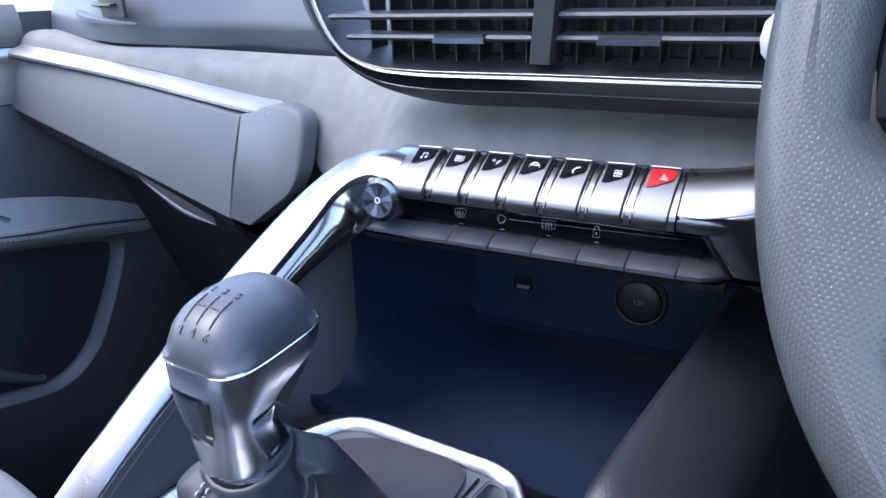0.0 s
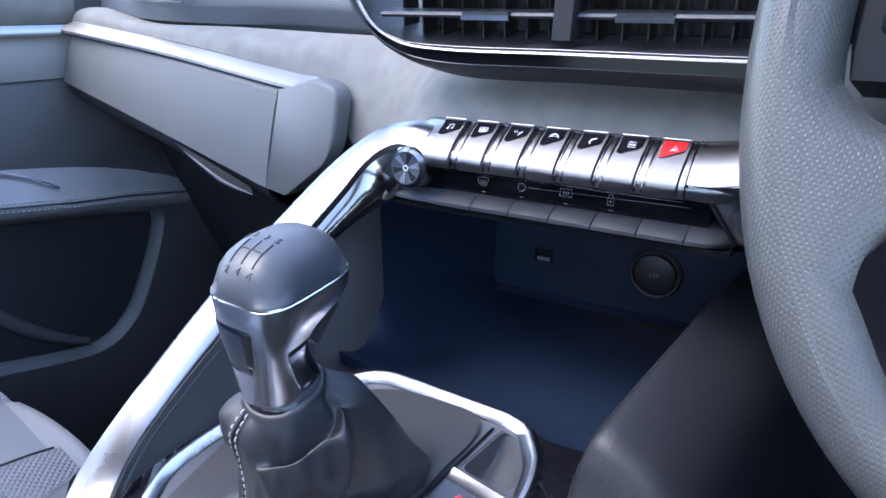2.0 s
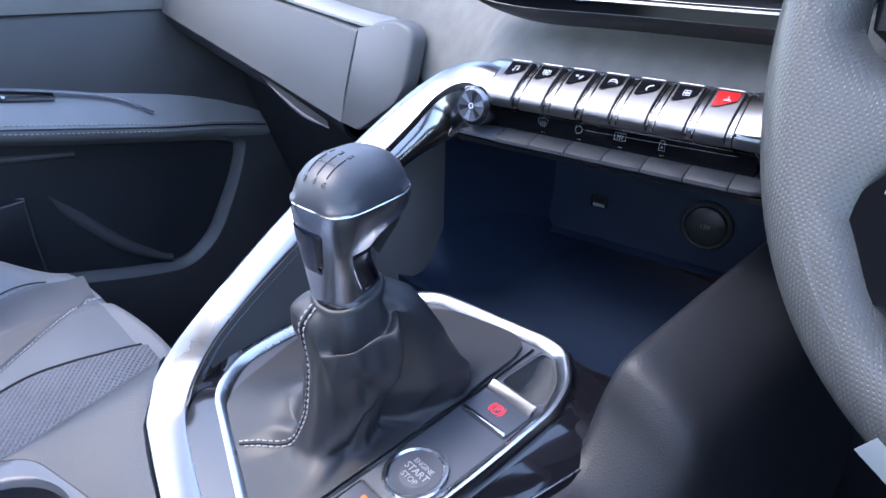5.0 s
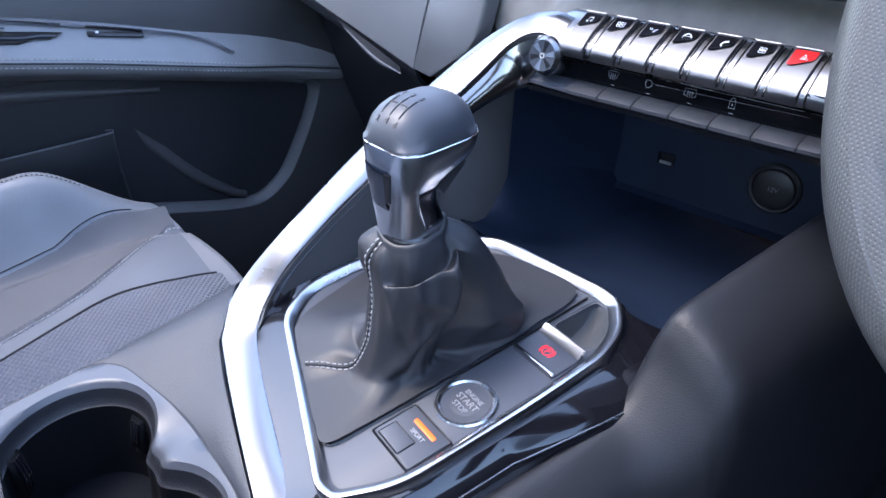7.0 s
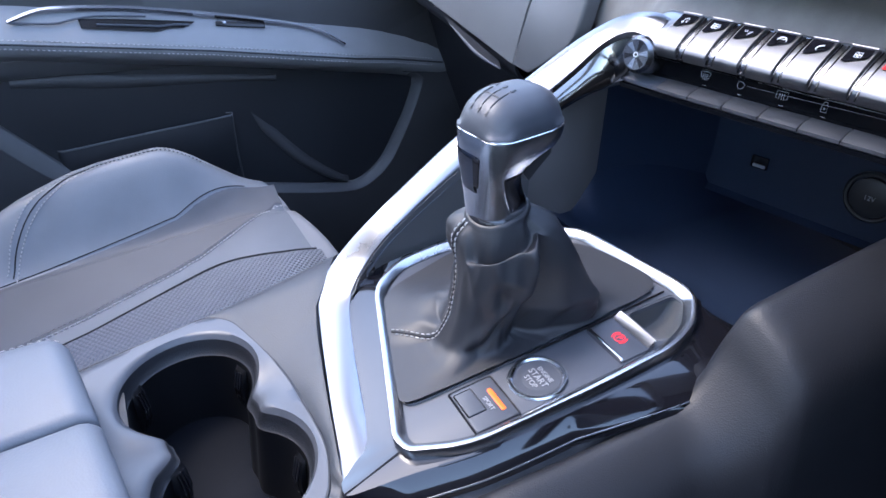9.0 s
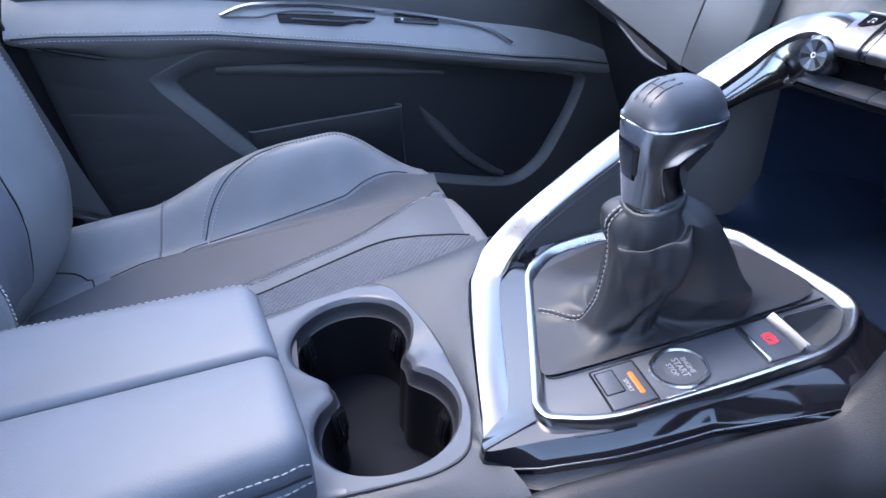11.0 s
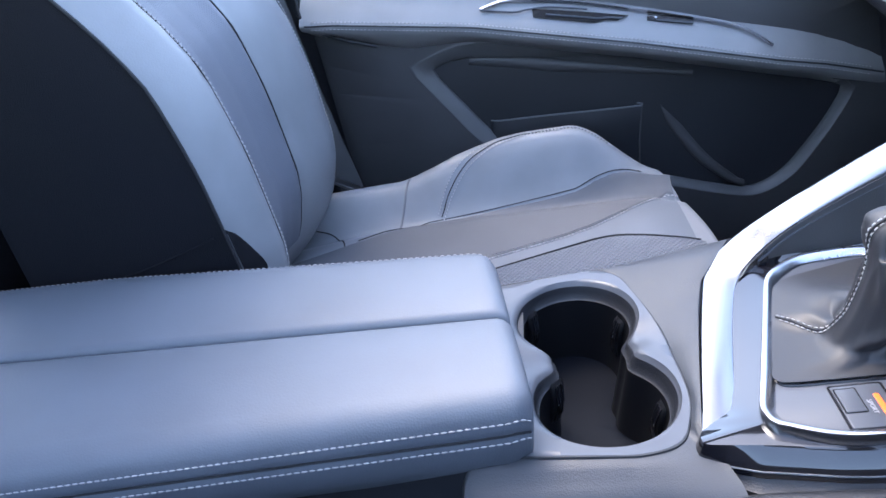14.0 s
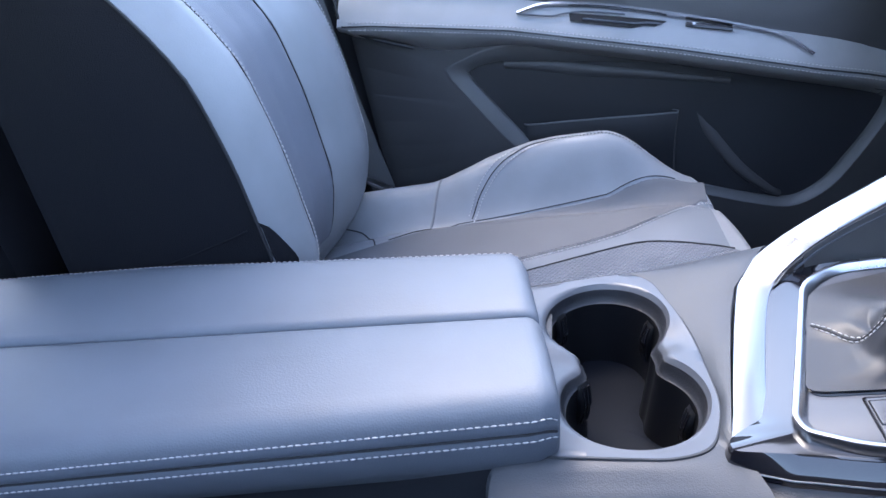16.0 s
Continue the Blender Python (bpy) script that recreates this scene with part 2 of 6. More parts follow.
def circle(r, n=12, ry=None):
    ry = ry or r
    return [(r * math.cos(2 * math.pi * i / n), ry * math.sin(2 * math.pi * i / n)) for i in range(n)]


def tube(path, r, n=10, closed=False, scale=None):
    return sweep([Vector(p) for p in path], circle(r, n), closed=closed, scale=scale)


def surf(f, nu, nv, thick=0.0, thick_dir=(0, 0, -1)):
    """A sheet f(u, v), u and v from 0 to 1, with an optional thickness."""
    bm = bmesh.new()
    d = Vector(thick_dir) * thick
    g = [[bm.verts.new(f(i / nu, j / nv)) for j in range(nv + 1)] for i in range(nu + 1)]
    for i in range(nu):
        for j in range(nv):
            bm.faces.new((g[i][j], g[i + 1][j], g[i + 1][j + 1], g[i][j + 1]))
    if thick:
        h = [[bm.verts.new(v.co + d) for v in row] for row in g]
        for i in range(nu):
            for j in range(nv):
                bm.faces.new((h[i][j], h[i][j + 1], h[i + 1][j + 1], h[i + 1][j]))
        edge = [g[i][0] for i in range(nu)] + [g[nu][j] for j in range(nv)] + [g[i][nv] for i in range(nu, 0, -1)] + [g[0][j] for j in range(nv, 0, -1)]
        low = [h[i][0] for i in range(nu)] + [h[nu][j] for j in range(nv)] + [h[i][nv] for i in range(nu, 0, -1)] + [h[0][j] for j in range(nv, 0, -1)]
        for k in range(len(edge)):
            q = (k + 1) % len(edge)
            bm.faces.new((edge[k], low[k], low[q], edge[q]))
    return bm


def along(path, step):
    """Points and directions at even steps along a path."""
    out, rest = [], 0.0
    for a, b in zip(path, path[1:]):
        d = (b - a).length
        if d < 1e-9:
            continue
        s = rest
        while s < d:
            out.append((a + (b - a) * (s / d), (b - a) / d))
            s += step
        rest = s - d
    return out


def stitches(path, step=0.006, length=0.0042, r=0.0006, up=(0, 0, 1)):
    """A row of short thread stitches, joined."""
    bm = bmesh.new()
    up = Vector(up)
    for p, t in along(path, step):
        s = t.cross(up)
        s = s.normalized() if s.length > 1e-6 else Vector((1, 0, 0))
        w = s.cross(t)
        rows = []
        for k, f in ((-0.5, 0.35), (-0.25, 1), (0.25, 1), (0.5, 0.35)):
            c = p + t * length * k + w * (r * 0.7 if f == 1 else -r * 0.3)
            rows.append([c + s * r * f * math.cos(a) + w * r * f * math.sin(a) for a in (0, 1.26, 2.51, 3.77, 5.03)])
        rings(bm, rows, cap=True)
    return bm


def text_mesh(body, size, m, depth=0.0002):
    """Letters in the built-in font, as a bmesh at the pose m."""
    cu = bpy.data.curves.new("letters", "FONT")
    cu.body, cu.size, cu.extrude = body, size, depth
    cu.align_x, cu.align_y = "CENTER", "CENTER"
    ob = bpy.data.objects.new("letters", cu)
    me = ob.to_mesh()
    bm = bmesh.new()
    bm.from_mesh(me)
    ob.to_mesh_clear()
    bpy.data.objects.remove(ob)
    bpy.data.curves.remove(cu)
    bmesh.ops.transform(bm, matrix=m, verts=bm.verts)
    return bm


def merge(*bms):
    out = bmesh.new()
    for b in bms:
        me = bpy.data.meshes.new("tmp")
        b.to_mesh(me)
        b.free()
        out.from_mesh(me)
        bpy.data.meshes.remove(me)
    return out


def frame_at(o, x, y):
    """A matrix with its origin at o, and its x and y axes along the given directions."""
    x = Vector(x).normalized()
    y = (Vector(y) - x * Vector(y).dot(x)).normalized()
    z = x.cross(y)
    return Matrix(((x.x, y.x, z.x, o[0]), (x.y, y.y, z.y, o[1]), (x.z, y.z, z.z, o[2]), (0, 0, 0, 1)))

# ---- shell of the car ----
def shell():
    solid("ground", box((-60, -60, -0.62), (60, 60, -0.6), 0), ASPHALT, "grey asphalt ground outside the car", "ground", kind="structure")
    solid("floor", box((-0.78, -1.6, -0.03), (0.78, 1.1, 0), 0), CARPET, "black carpeted car floor", "floor", kind="structure")
    # unseen headliner, its opening added and sized to let sky light in
    o = round_poly([(-0.64, 0.30), (-0.64, -1.75), (0.64, -1.75), (0.64, 0.30)], 0.08, 5)
    h = round_poly([(-0.53, 0.18), (-0.53, -0.46), (0.53, -0.46), (0.53, 0.18)], 0.08, 5)
    bm = bmesh.new()
    rings(bm, [[V(p.x, p.y, z - 0.08 * (abs(p.x) / 0.64) ** 4) for p in q] for q, z in ((o, 1.20), (h, 1.23), (h, 1.26), (o, 1.24))] + [[V(p.x, p.y, 1.20 - 0.08 * (abs(p.x) / 0.64) ** 4) for p in o]])
    solid("ceiling", bm, HEADLINER, "unseen pale grey headliner with an opening for sky light", "ceiling", kind="structure")
    for s, name in ((-1, "trim"), (1, "trim")):
        path = smooth_path([(s * 0.74, 1.05, 0.80), (s * 0.70, 0.62, 1.02), (s * 0.63, 0.25, 1.18), (s * 0.62, -0.7, 1.2), (s * 0.64, -1.7, 1.05)], 6)
        solid(name, sweep(path, circle(0.045, 8, 0.03)), HEADLINER, "pale grey roof pillar trim above the windows", "trim", kind="structure")
        solid(name, sweep([V(s * 0.745, -0.50, -0.01), V(s * 0.73, -0.48, 0.7), V(s * 0.63, -0.42, 1.2)], [(-0.05, -0.03), (0.05, -0.03), (0.05, 0.03), (-0.05, 0.03)], up=(0, 1, 0)), DARK_PLASTIC, "dark plastic pillar behind the front door", "trim", kind="structure")
    solid("wall_left", box((-0.82, -1.70, -0.03), (-0.775, -0.20, 0.74), 0), DARK_PLASTIC, "dark plain inner side behind the front door", "wall", kind="structure")
    # added out of view; keeps low side light off the console's flank
    solid("wall_right", box((0.775, -1.70, -0.03), (0.82, 1.06, 0.74), 0), DARK_PLASTIC, "unseen dark wall added to close the driver side", "wall", kind="structure")
    solid("wall_front", box((-0.78, 1.06, -0.03), (0.78, 1.1, 0.78), 0), DARK_PLASTIC, "dark bulkhead under the windscreen", "wall", kind="structure")
    solid("wall_rear", box((-0.78, -1.78, -0.03), (0.78, -1.7, 0.95), 0), DARK_PLASTIC, "dark wall behind the rear bench", "wall", kind="structure")


# ---- dashboard ----
RO = V(0.036, 0.487, 0.684)
RU = V(0.977, 0.213, 0.015).normalized()
RB = V(-0.213, 0.977, 0.0).normalized()


def row_at(u, b, z):
    """A place on the switch bar: along it, away from the seats, up."""
    return RO + RU * u + RB * b + V(0, 0, z)


def dashboard():
    dash = thing("dashboard", "grey cloth and dark plastic dashboard with a steel switch bar", "dashboard")
    # cloth panel between the switch bar and the vents, carried on to the far door
    keys = [(-0.725, (0.472, 0.722), (0.520, 0.738)), (-0.61, (0.497, 0.712), (0.535, 0.722)), (-0.50, (0.520, 0.702), (0.575, 0.7205)), (-0.33, (0.553, 0.672), (0.600, 0.720)),
            (-0.25, (0.548, 0.612), (0.60, 0.722)), (-0.18, (0.530, 0.612), (0.59, 0.728)), (-0.12, (0.485, 0.652), (0.575, 0.734)), (-0.06, (0.478, 0.672), (0.565, 0.733)),
            (0.04, (0.50, 0.672), (0.575, 0.735)), (0.16, (0.525, 0.675), (0.60, 0.737)), (0.40, (0.56, 0.675), (0.65, 0.75))]

    los = smooth_path([(k[0], *k[1]) for k in keys], 10)
    his = smooth_path([(k[0], *k[2]) for k in keys], 10)

    def cloth(u, v):
        q = u * (len(los) - 1)
        i = min(len(los) - 2, int(q))
        lo, hi = los[i].lerp(los[i + 1], q - i), his[i].lerp(his[i + 1], q - i)
        bulge = 0.010 * math.sin(math.pi * v)
        return lo.lerp(hi, v) + V(0, -bulge, bulge * 0.7)
    part("cloth_panel", surf(cloth, 80, 12, 0.02, (0, 0.6, -0.8)), CLOTH, dash, "mottled grey cloth panel")
    # upper dash, from the cloth to the windscreen
    def upper(u, v):
        x = -0.76 + 1.52 * u
        k = [(0.612, 0.722), (0.606, 0.745), (0.612, 0.785), (0.64, 0.822), (0.75, 0.845), (1.07, 0.80)]
        q = v * 5
        i = min(4, int(q))
        p = Vector(k[i]).lerp(Vector(k[i + 1]), q - i)
        return V(x, p.x - 0.085 * min(1, max(0, (-x - 0.42) / 0.2)) ** 1.5 * (1 - 0.6 * v), p.y + 0.012 * max(0, -x - 0.55) / 0.2)
    part("upper_panel", surf(upper, 40, 25, 0.02, (0, 0.8, -0.6)), SMOOTH_PLASTIC, dash, "soft grey upper dash panel")
    # lower body behind the glove box and the niche
    part("body", box((-0.72, 0.70, 0.02), (0.72, 0.9, 0.70), 0.02), DARK_PLASTIC, dash)
    # footwell wall under the glove box
    foot = [(0.515, 0.600), (0.545, 0.560), (0.585, 0.48), (0.64, 0.34), (0.70, 0.16), (0.72, 0.0)]
    bm = bmesh.new()
    rings(bm, [[V(x, y + (0.03 if x > -0.3 else 0), z + 0.05 * min(1, max(0, (-x - 0.36) / 0.34)) * (z > 0.5)) for y, z in foot] for x in (-0.76, -0.6, -0.4, -0.3, -0.137)], closed=False)
    part("footwell_wall", bm, DARK_PLASTIC, dash)
    # side of the stack towards the passenger, under the arch
    bm = surf(lambda u, v: V(-0.137, 0.30 + 0.40 * u, 0.30 + (0.20 + 0.16 * min(1, u * 2.2)) * v), 10, 8, 0.004, (-1, 0, 0))
    part("stack_flank", bm, DARK_PLASTIC, dash)
    # side vent at the far end, a dark slot over a pale lip
    def sv(x, b, z):
        return V(x, 0.522 + b + 0.30 * max(0, -x - 0.62), z)
    lip = smooth_path([sv(-0.735, 0.012, 0.790), sv(-0.715, 0.0, 0.772), sv(-0.69, -0.004, 0.7595), sv(-0.63, -0.004, 0.7535), sv(-0.57, -0.002, 0.7505), sv(-0.527, 0.004, 0.7495)], 6)
    vent = part("side_vent", sweep(lip, [(-0.006, -0.003), (0.006, -0.003), (0.006, 0.002), (0.0, 0.004), (-0.006, 0.002)], scale=lambda t: 1.0 - 0.75 * max(0, t - 0.6) / 0.4), SMOOTH_PLASTIC, dash, "slim side vent with a grey lip")
    part("slot", surf(lambda u, v: sv(-0.735 + 0.165 * u, 0.012, 0.755 + (0.030 - 0.004 * u) * v), 6, 3, 0.004, (0, 1, 0)), RUBBER, vent, "dark slot")
    part("vane", surf(lambda u, v: sv(-0.735 + 0.15 * u, 0.004 + 0.01 * v, 0.770 + 0.001 * v), 4, 2, 0.002, (0, 0, -1)), VANE, vent)
    return dash


def glove_box(dash):
    top = smooth_path([(-0.708, 0.462, 0.708), (-0.53, 0.497, 0.689), (-0.3515, 0.5265, 0.6665)], 8)
    low = smooth_path([(-0.711, 0.442, 0.650), (-0.523, 0.469, 0.608), (-0.3445, 0.4945, 0.5665)], 8)
    def face(u, v):
        q = u * 16
        i = min(15, int(q))
        p = top[i].lerp(top[i + 1], q - i).lerp(low[i].lerp(low[i + 1], q - i), min(1, v / 0.85))
        p = p + V(0, -0.002 * math.sin(math.pi * min(1, v / 0.85)), 0)
        if v > 0.85:
            k = (v - 0.85) / 0.15
            p = p + V(0, 0.10 * k ** 1.5, -0.010 * math.sin(k * 1.57))
        return p
    lid = part("glove_box_lid", surf(face, 32, 26, 0.008, (0.05, 0.9, 0.3)), GREY_PANEL, dash, "smooth grey glove box lid", angle=60)
    # finger opening in the lower edge, its shade a dark sheet; pale lip
    bm = bmesh.new()
    up = smooth_path([(-0.512, 0.4706, 0.606), (-0.467, 0.476, 0.5945), (-0.41, 0.483, 0.580), (-0.362, 0.489, 0.567)], 6)
    dn = smooth_path([(-0.512, 0.4706, 0.605), (-0.455, 0.474, 0.584), (-0.405, 0.479, 0.566), (-0.360, 0.487, 0.5585)], 6)
    rings(bm, [[p + V(0, -0.002, -0.0005) for p in up], [p.lerp(q, 0.5) + V(0, -0.0005, 0) for p, q in zip(up, dn)], [p + V(0, 0.0005, 0) for p in dn]], closed=False)
    part("finger_opening", bm, RUBBER, lid, "dark sheet standing for the shaded finger opening")
    part("finger_lip", sweep([p + V(0, 0.0005, -0.001) for p in dn[4:]], circle(0.0014, 8, 0.003), scale=lambda t: 0.25 + 0.75 * math.sin(math.pi * t)), SMOOTH_PLASTIC, lid, "pale lip of the finger opening")
    # soft curved underside below the lid, its shade put into a darker colour
    bm = surf(lambda u, v: low[min(16, round(u * 16))] + V(0, 0.003 + 0.09 * v ** 1.7, -0.001 - 0.048 * math.sin(v * 1.57)), 16, 8, 0.006, (0, 0.3, 0.9))
    part("lid_underside", bm, CHEEK_PLASTIC, dash)
    # cheek at the inner end, flush with the lid
    poly = round_poly([(-0.3502, 0.668), (-0.300, 0.6825), (-0.2640, 0.6745), (-0.2600, 0.620), (-0.268, 0.600), (-0.312, 0.5635), (-0.3434, 0.5670)], [0.002, 0.012, 0.03, 0.02, 0.006, 0.006, 0.003], 6)
    def cheek(x, z, h):
        t = (0.6658 - z) / 0.0988
        return V(x, 0.5263 - 0.0313 * t + (x + 0.3496 - 0.0086 * t) * 0.14 - h, z)
    part("end_cheek", plate(poly, cheek, 0.003, -0.016, 0.004), GREY_PANEL, dash, "grey cheek at the end of the glove box")
    strip = smooth_path([(-0.715, 0.458, 0.718), (-0.53, 0.500, 0.699), (-0.36, 0.531, 0.6785), (-0.308, 0.538, 0.6755)], 8)
    bm = bmesh.new()
    rows = []
    for k, p in enumerate(strip):
        e = 0.6 if k == len(strip) - 1 else 1
        rows.append([p + V(0, -0.003, -0.008 * e), p + V(0, -0.007, -0.006 * e), p + V(0, -0.0065, -0.003 * e), p + V(0, 0.002, 0.002 * e), p + V(0, 0.013, 0.006 * e), p + V(0, 0.013, -0.004)])
    part("steel_strip", rings(bm, rows, cap=True), STRIP_STEEL, dash, "satin steel strip")


def switch_bar(dash):
    """The steel bar with its seven keys, the touch strip, the lower buttons and the dial."""
    sec = [(-0.019, -0.030), (-0.0250, -0.026), (-0.0272, -0.022), (-0.0266, -0.0178), (-0.0236, -0.0140), (-0.0172, -0.0088), (-0.0085, -0.0030), (-0.0008, 0.0014), (0.004, 0.0028), (0.0095, 0.0005), (0.012, -0.005), (0.012, -0.030)]
    def section(u, lift=0.0):
        return [row_at(u, b - lift * 0.5, z + lift * 0.8) for b, z in sec]
    bm = bmesh.new()
    bar = part("bar", rings(bm, [[row_at(-0.1195, min(b, -0.001), min(z, -0.003) - 0.002) for b, z in sec], section(-0.106), section(0.0), section(0.0832)], cap=True), SATIN_STEEL, dash, "brushed steel switch bar")
    # plain end of the bar, with a leg that turns down on the driver side
    bm = bmesh.new()
    rings(bm, [[row_at(u, b + db, z * (1 + 0.05 * k) + dz) for b, z in sec] for k, (u, db, dz) in enumerate(((0.0842, 0.0, 0.0004), (0.095, 0.0, 0.001), (0.11, 0.001, 0.003), (0.13, 0.004, 0.007), (0.16, 0.012, 0.010)))], cap=True)
    part("bar_end", bm, SATIN_STEEL, dash, "plain steel end of the switch bar", angle=60)
    lt = smooth_path([row_at(0.0855, -0.0262, -0.0165), row_at(0.097, -0.0245, -0.0215), row_at(0.107, -0.021, -0.036), row_at(0.1165, -0.016, -0.0520)], 5)
    rt = smooth_path([row_at(0.105, -0.0262, -0.0150), row_at(0.135, -0.022, -0.012), row_at(0.142, -0.019, -0.034), row_at(0.146, -0.015, -0.0500)], 5)
    bm = bmesh.new()
    rings(bm, [[p + RB * 0.02 for p in lt], lt] + [[p.lerp(q, t) - RB * 0.003 * math.sin(math.pi * t) for p, q in zip(lt, rt)] for t in (0.06, 0.3, 0.6, 0.94)] + [rt, [q + RB * 0.02 for q in rt]], closed=False)
    part("bar_leg", bm, SATIN_STEEL, dash, "steel leg turning down", angle=60)
    part("leg_edge", tube([p + V(-0.002, 0, -0.001) for p in lt], 0.0014, 6), GLOSS_BLACK, dash)
    # keys
    face = [(-0.0275, -0.0240), (-0.0285, -0.0205), (-0.0250, -0.0150), (-0.0180, -0.0085), (-0.0090, -0.0025), (-0.0010, 0.0025), (0.0030, 0.0040), (0.0065, 0.0030)]
    def on_face(s):
        k = s * (len(face) - 1)
        i = min(len(face) - 2, int(k))
        a, b = Vector(face[i]), Vector(face[i + 1])
        return a.lerp(b, k - i)
    icons = ("note", "fan", "nav", "car", "phone", "apps", "hazard")
    for n, icon in enumerate(icons):
        uc = -0.0845 + 0.0258 * n
        def key_row(s, w0, w1, proud, skew=0.0):
            p = on_face(s)
            return [row_at(uc + x + skew * s, p.x - proud, p.y + proud) for x in (w0, w0 * 0.86, 0, w1 * 0.86, w1)]
        bm = bmesh.new()
        rows = []
        for q in range(15):
            s = 0.74 * q / 14
            pr = 0.0005 if q in (0, 14) else 0.0016
            p = on_face(s)
            sk = 0.0035 * s - 0.001
            hw = 0.0098 - 0.0008 * s
            rows.append([row_at(uc - hw + sk, p.x + 0.003, p.y - 0.003), row_at(uc - hw + sk, p.x, p.y), row_at(uc - hw + 0.0008 + sk, p.x - pr * 0.6, p.y + pr * 0.7), row_at(uc + hw - 0.0008 + sk, p.x - pr * 0.6, p.y + pr * 0.7), row_at(uc + hw + sk, p.x, p.y), row_at(uc + hw + sk, p.x + 0.003, p.y - 0.003)])
        key = part("toggle_key", rings(bm, rows, cap=True), KEY_STEEL, dash, "steel toggle key")
        # slanted inlay on the upper part of the key
        bm = bmesh.new()
        rows = []
        for q in range(9):
            s = 0.49 + 0.195 * q / 8
            p = on_face(s)
            sk = 0.0035 * s - 0.001
            cut = max(0, (0.575 - s) / 0.085)
            left, right = -0.0072, 0.0068 - 0.0110 * min(1, cut)
            rows.append([row_at(uc + left + sk, p.x - 0.0015, p.y + 0.0018), row_at(uc + right + sk, p.x - 0.0015, p.y + 0.0018)])
        inlay = part("inlay", rings(bm, rows, closed=False), RED if icon == "hazard" else PIANO, key, "red hazard inlay" if icon == "hazard" else "glossy black inlay")
        # bright lip above the inlay
        lip = [row_at(uc + x + 0.0013, on_face(0.725).x - 0.0016, on_face(0.725).y + 0.0016) for x in (-0.0082, -0.003, 0.003, 0.0082)]
        part("lip", tube(lip, 0.0007, 6), STRIP_STEEL, key, "bright chrome lip")
        pc = on_face(0.575)
        m = frame_at(row_at(uc + 0.002, pc.x - 0.0024, pc.y + 0.0028), RU, RB * 0.8 + V(0, 0, 0.6))
        part("symbol", icon_mesh(icon, m), WHITE_INK, key, "small white symbol")
        # dark slots on either side of the steel rib between keys
        if n < 6:
            for off, mt in ((0.0106, GLOSS_BLACK), (0.0150, GLOSS_BLACK)):
                slot = [row_at(uc + off + 0.0035 * s - 0.001, on_face(s).x + 0.0006, on_face(s).y - 0.0004) for s in [0.72 * k / 10 for k in range(11)]]
                part("slot", tube(slot, 0.0007, 6), mt, dash)
    # glossy touch strip below the bar
    bm = bmesh.new()
    rings(bm, [[row_at(u, b, z) for b, z in ((-0.0248, -0.0268), (-0.0215, -0.0290), (-0.0125, -0.0308), (-0.0108, -0.044), (-0.014, -0.048), (0.01, -0.050), (0.01, -0.026))] for u in (-0.125, -0.05, 0.05, 0.098)], cap=True)
    strip = part("touch_strip", bm, TOUCH, dash, "glossy black touch strip")
    # fine satin chrome line along the strip
    part("fine_line", tube(smooth_path([row_at(-0.021, -0.0128, -0.0362), row_at(0.02, -0.0128, -0.0356), row_at(0.06, -0.0128, -0.0350), row_at(0.086, -0.0128, -0.0346)], 4), 0.00035, 5), CHROME_SATIN, strip, "thin bright line")
    fwd = V(0, 0, 1) + RB * 0.16
    for icon, u, z in (("defrost", -0.0557, -0.0365), ("recirc", -0.026, -0.0365), ("rear_defrost", 0.006, -0.0365), ("lock", 0.0365, -0.0365)):
        m = frame_at(row_at(u, -0.0125 - 0.0006, z), RU, fwd)
        part("symbol", icon_mesh(icon, m), GREY_INK, strip, "pale touch symbol")
        bm = bmesh.new()
        bmesh.ops.create_cube(bm, size=1, matrix=frame_at(row_at(u, -0.0118, z - 0.0075), RU, fwd) @ Matrix.Diagonal((0.0032, 0.0003, 0.0003, 1)))
        part("mark", bm, GREY_INK, strip)
    # ledge with the grained lower buttons
    lower = [(-0.0125, -0.0460), (-0.0235, -0.0485), (-0.0275, -0.0510), (-0.0275, -0.0535), (-0.021, -0.0565), (0.0, -0.0565), (0.0, -0.0460)]
    us = [-0.088 + 0.0292 * k for k in range(9)]
    for k in range(6):
        bm = bmesh.new()
        u0, u1 = us[k] + 0.0003, us[k + 1] - 0.0003
        rings(bm, [[row_at(u, b + e, z - e * 0.3) for b, z in lower] for u, e in ((u0, 0.0006), (u0 + 0.0006, 0), (u1 - 0.0006, 0), (u1, 0.0006))], cap=True)
        part("grained_button", bm, LEDGE_PLASTIC, dash, "grey grained push button")
    bm = bmesh.new()
    rings(bm, [[row_at(u, b * f, z) for b, z in lower] for u, f in ((us[6] + 0.0003, 1), (0.100, 0.98), (0.109, 0.75), (0.114, 0.45))], cap=True)
    part("ledge_end", bm, LEDGE_PLASTIC, dash)
    bm = bmesh.new()
    rings(bm, [[row_at(u, b * f + 0.001, z) for b, z in lower] for u, f in ((-0.135, 0.6), (-0.125, 0.9), (us[0], 1))], cap=True)
    part("ledge_end", bm, SMOOTH_PLASTIC, dash)
    bm = bmesh.new()
    rings(bm, [[row_at(u, b, z) for b, z in ((-0.022, -0.0562), (-0.0195, -0.061), (0.02, -0.070), (0.02, -0.0562))] for u in (-0.128, 0.0, 0.113)], cap=True)
    part("under_lip", bm, GLOSS_BLACK, dash)
    # volume dial
    fn = -RB
    m = frame_at(row_at(-0.108, -0.012, -0.031), RU, V(0, 0, 1) + RB * 0.15)
    bm = bmesh.new()
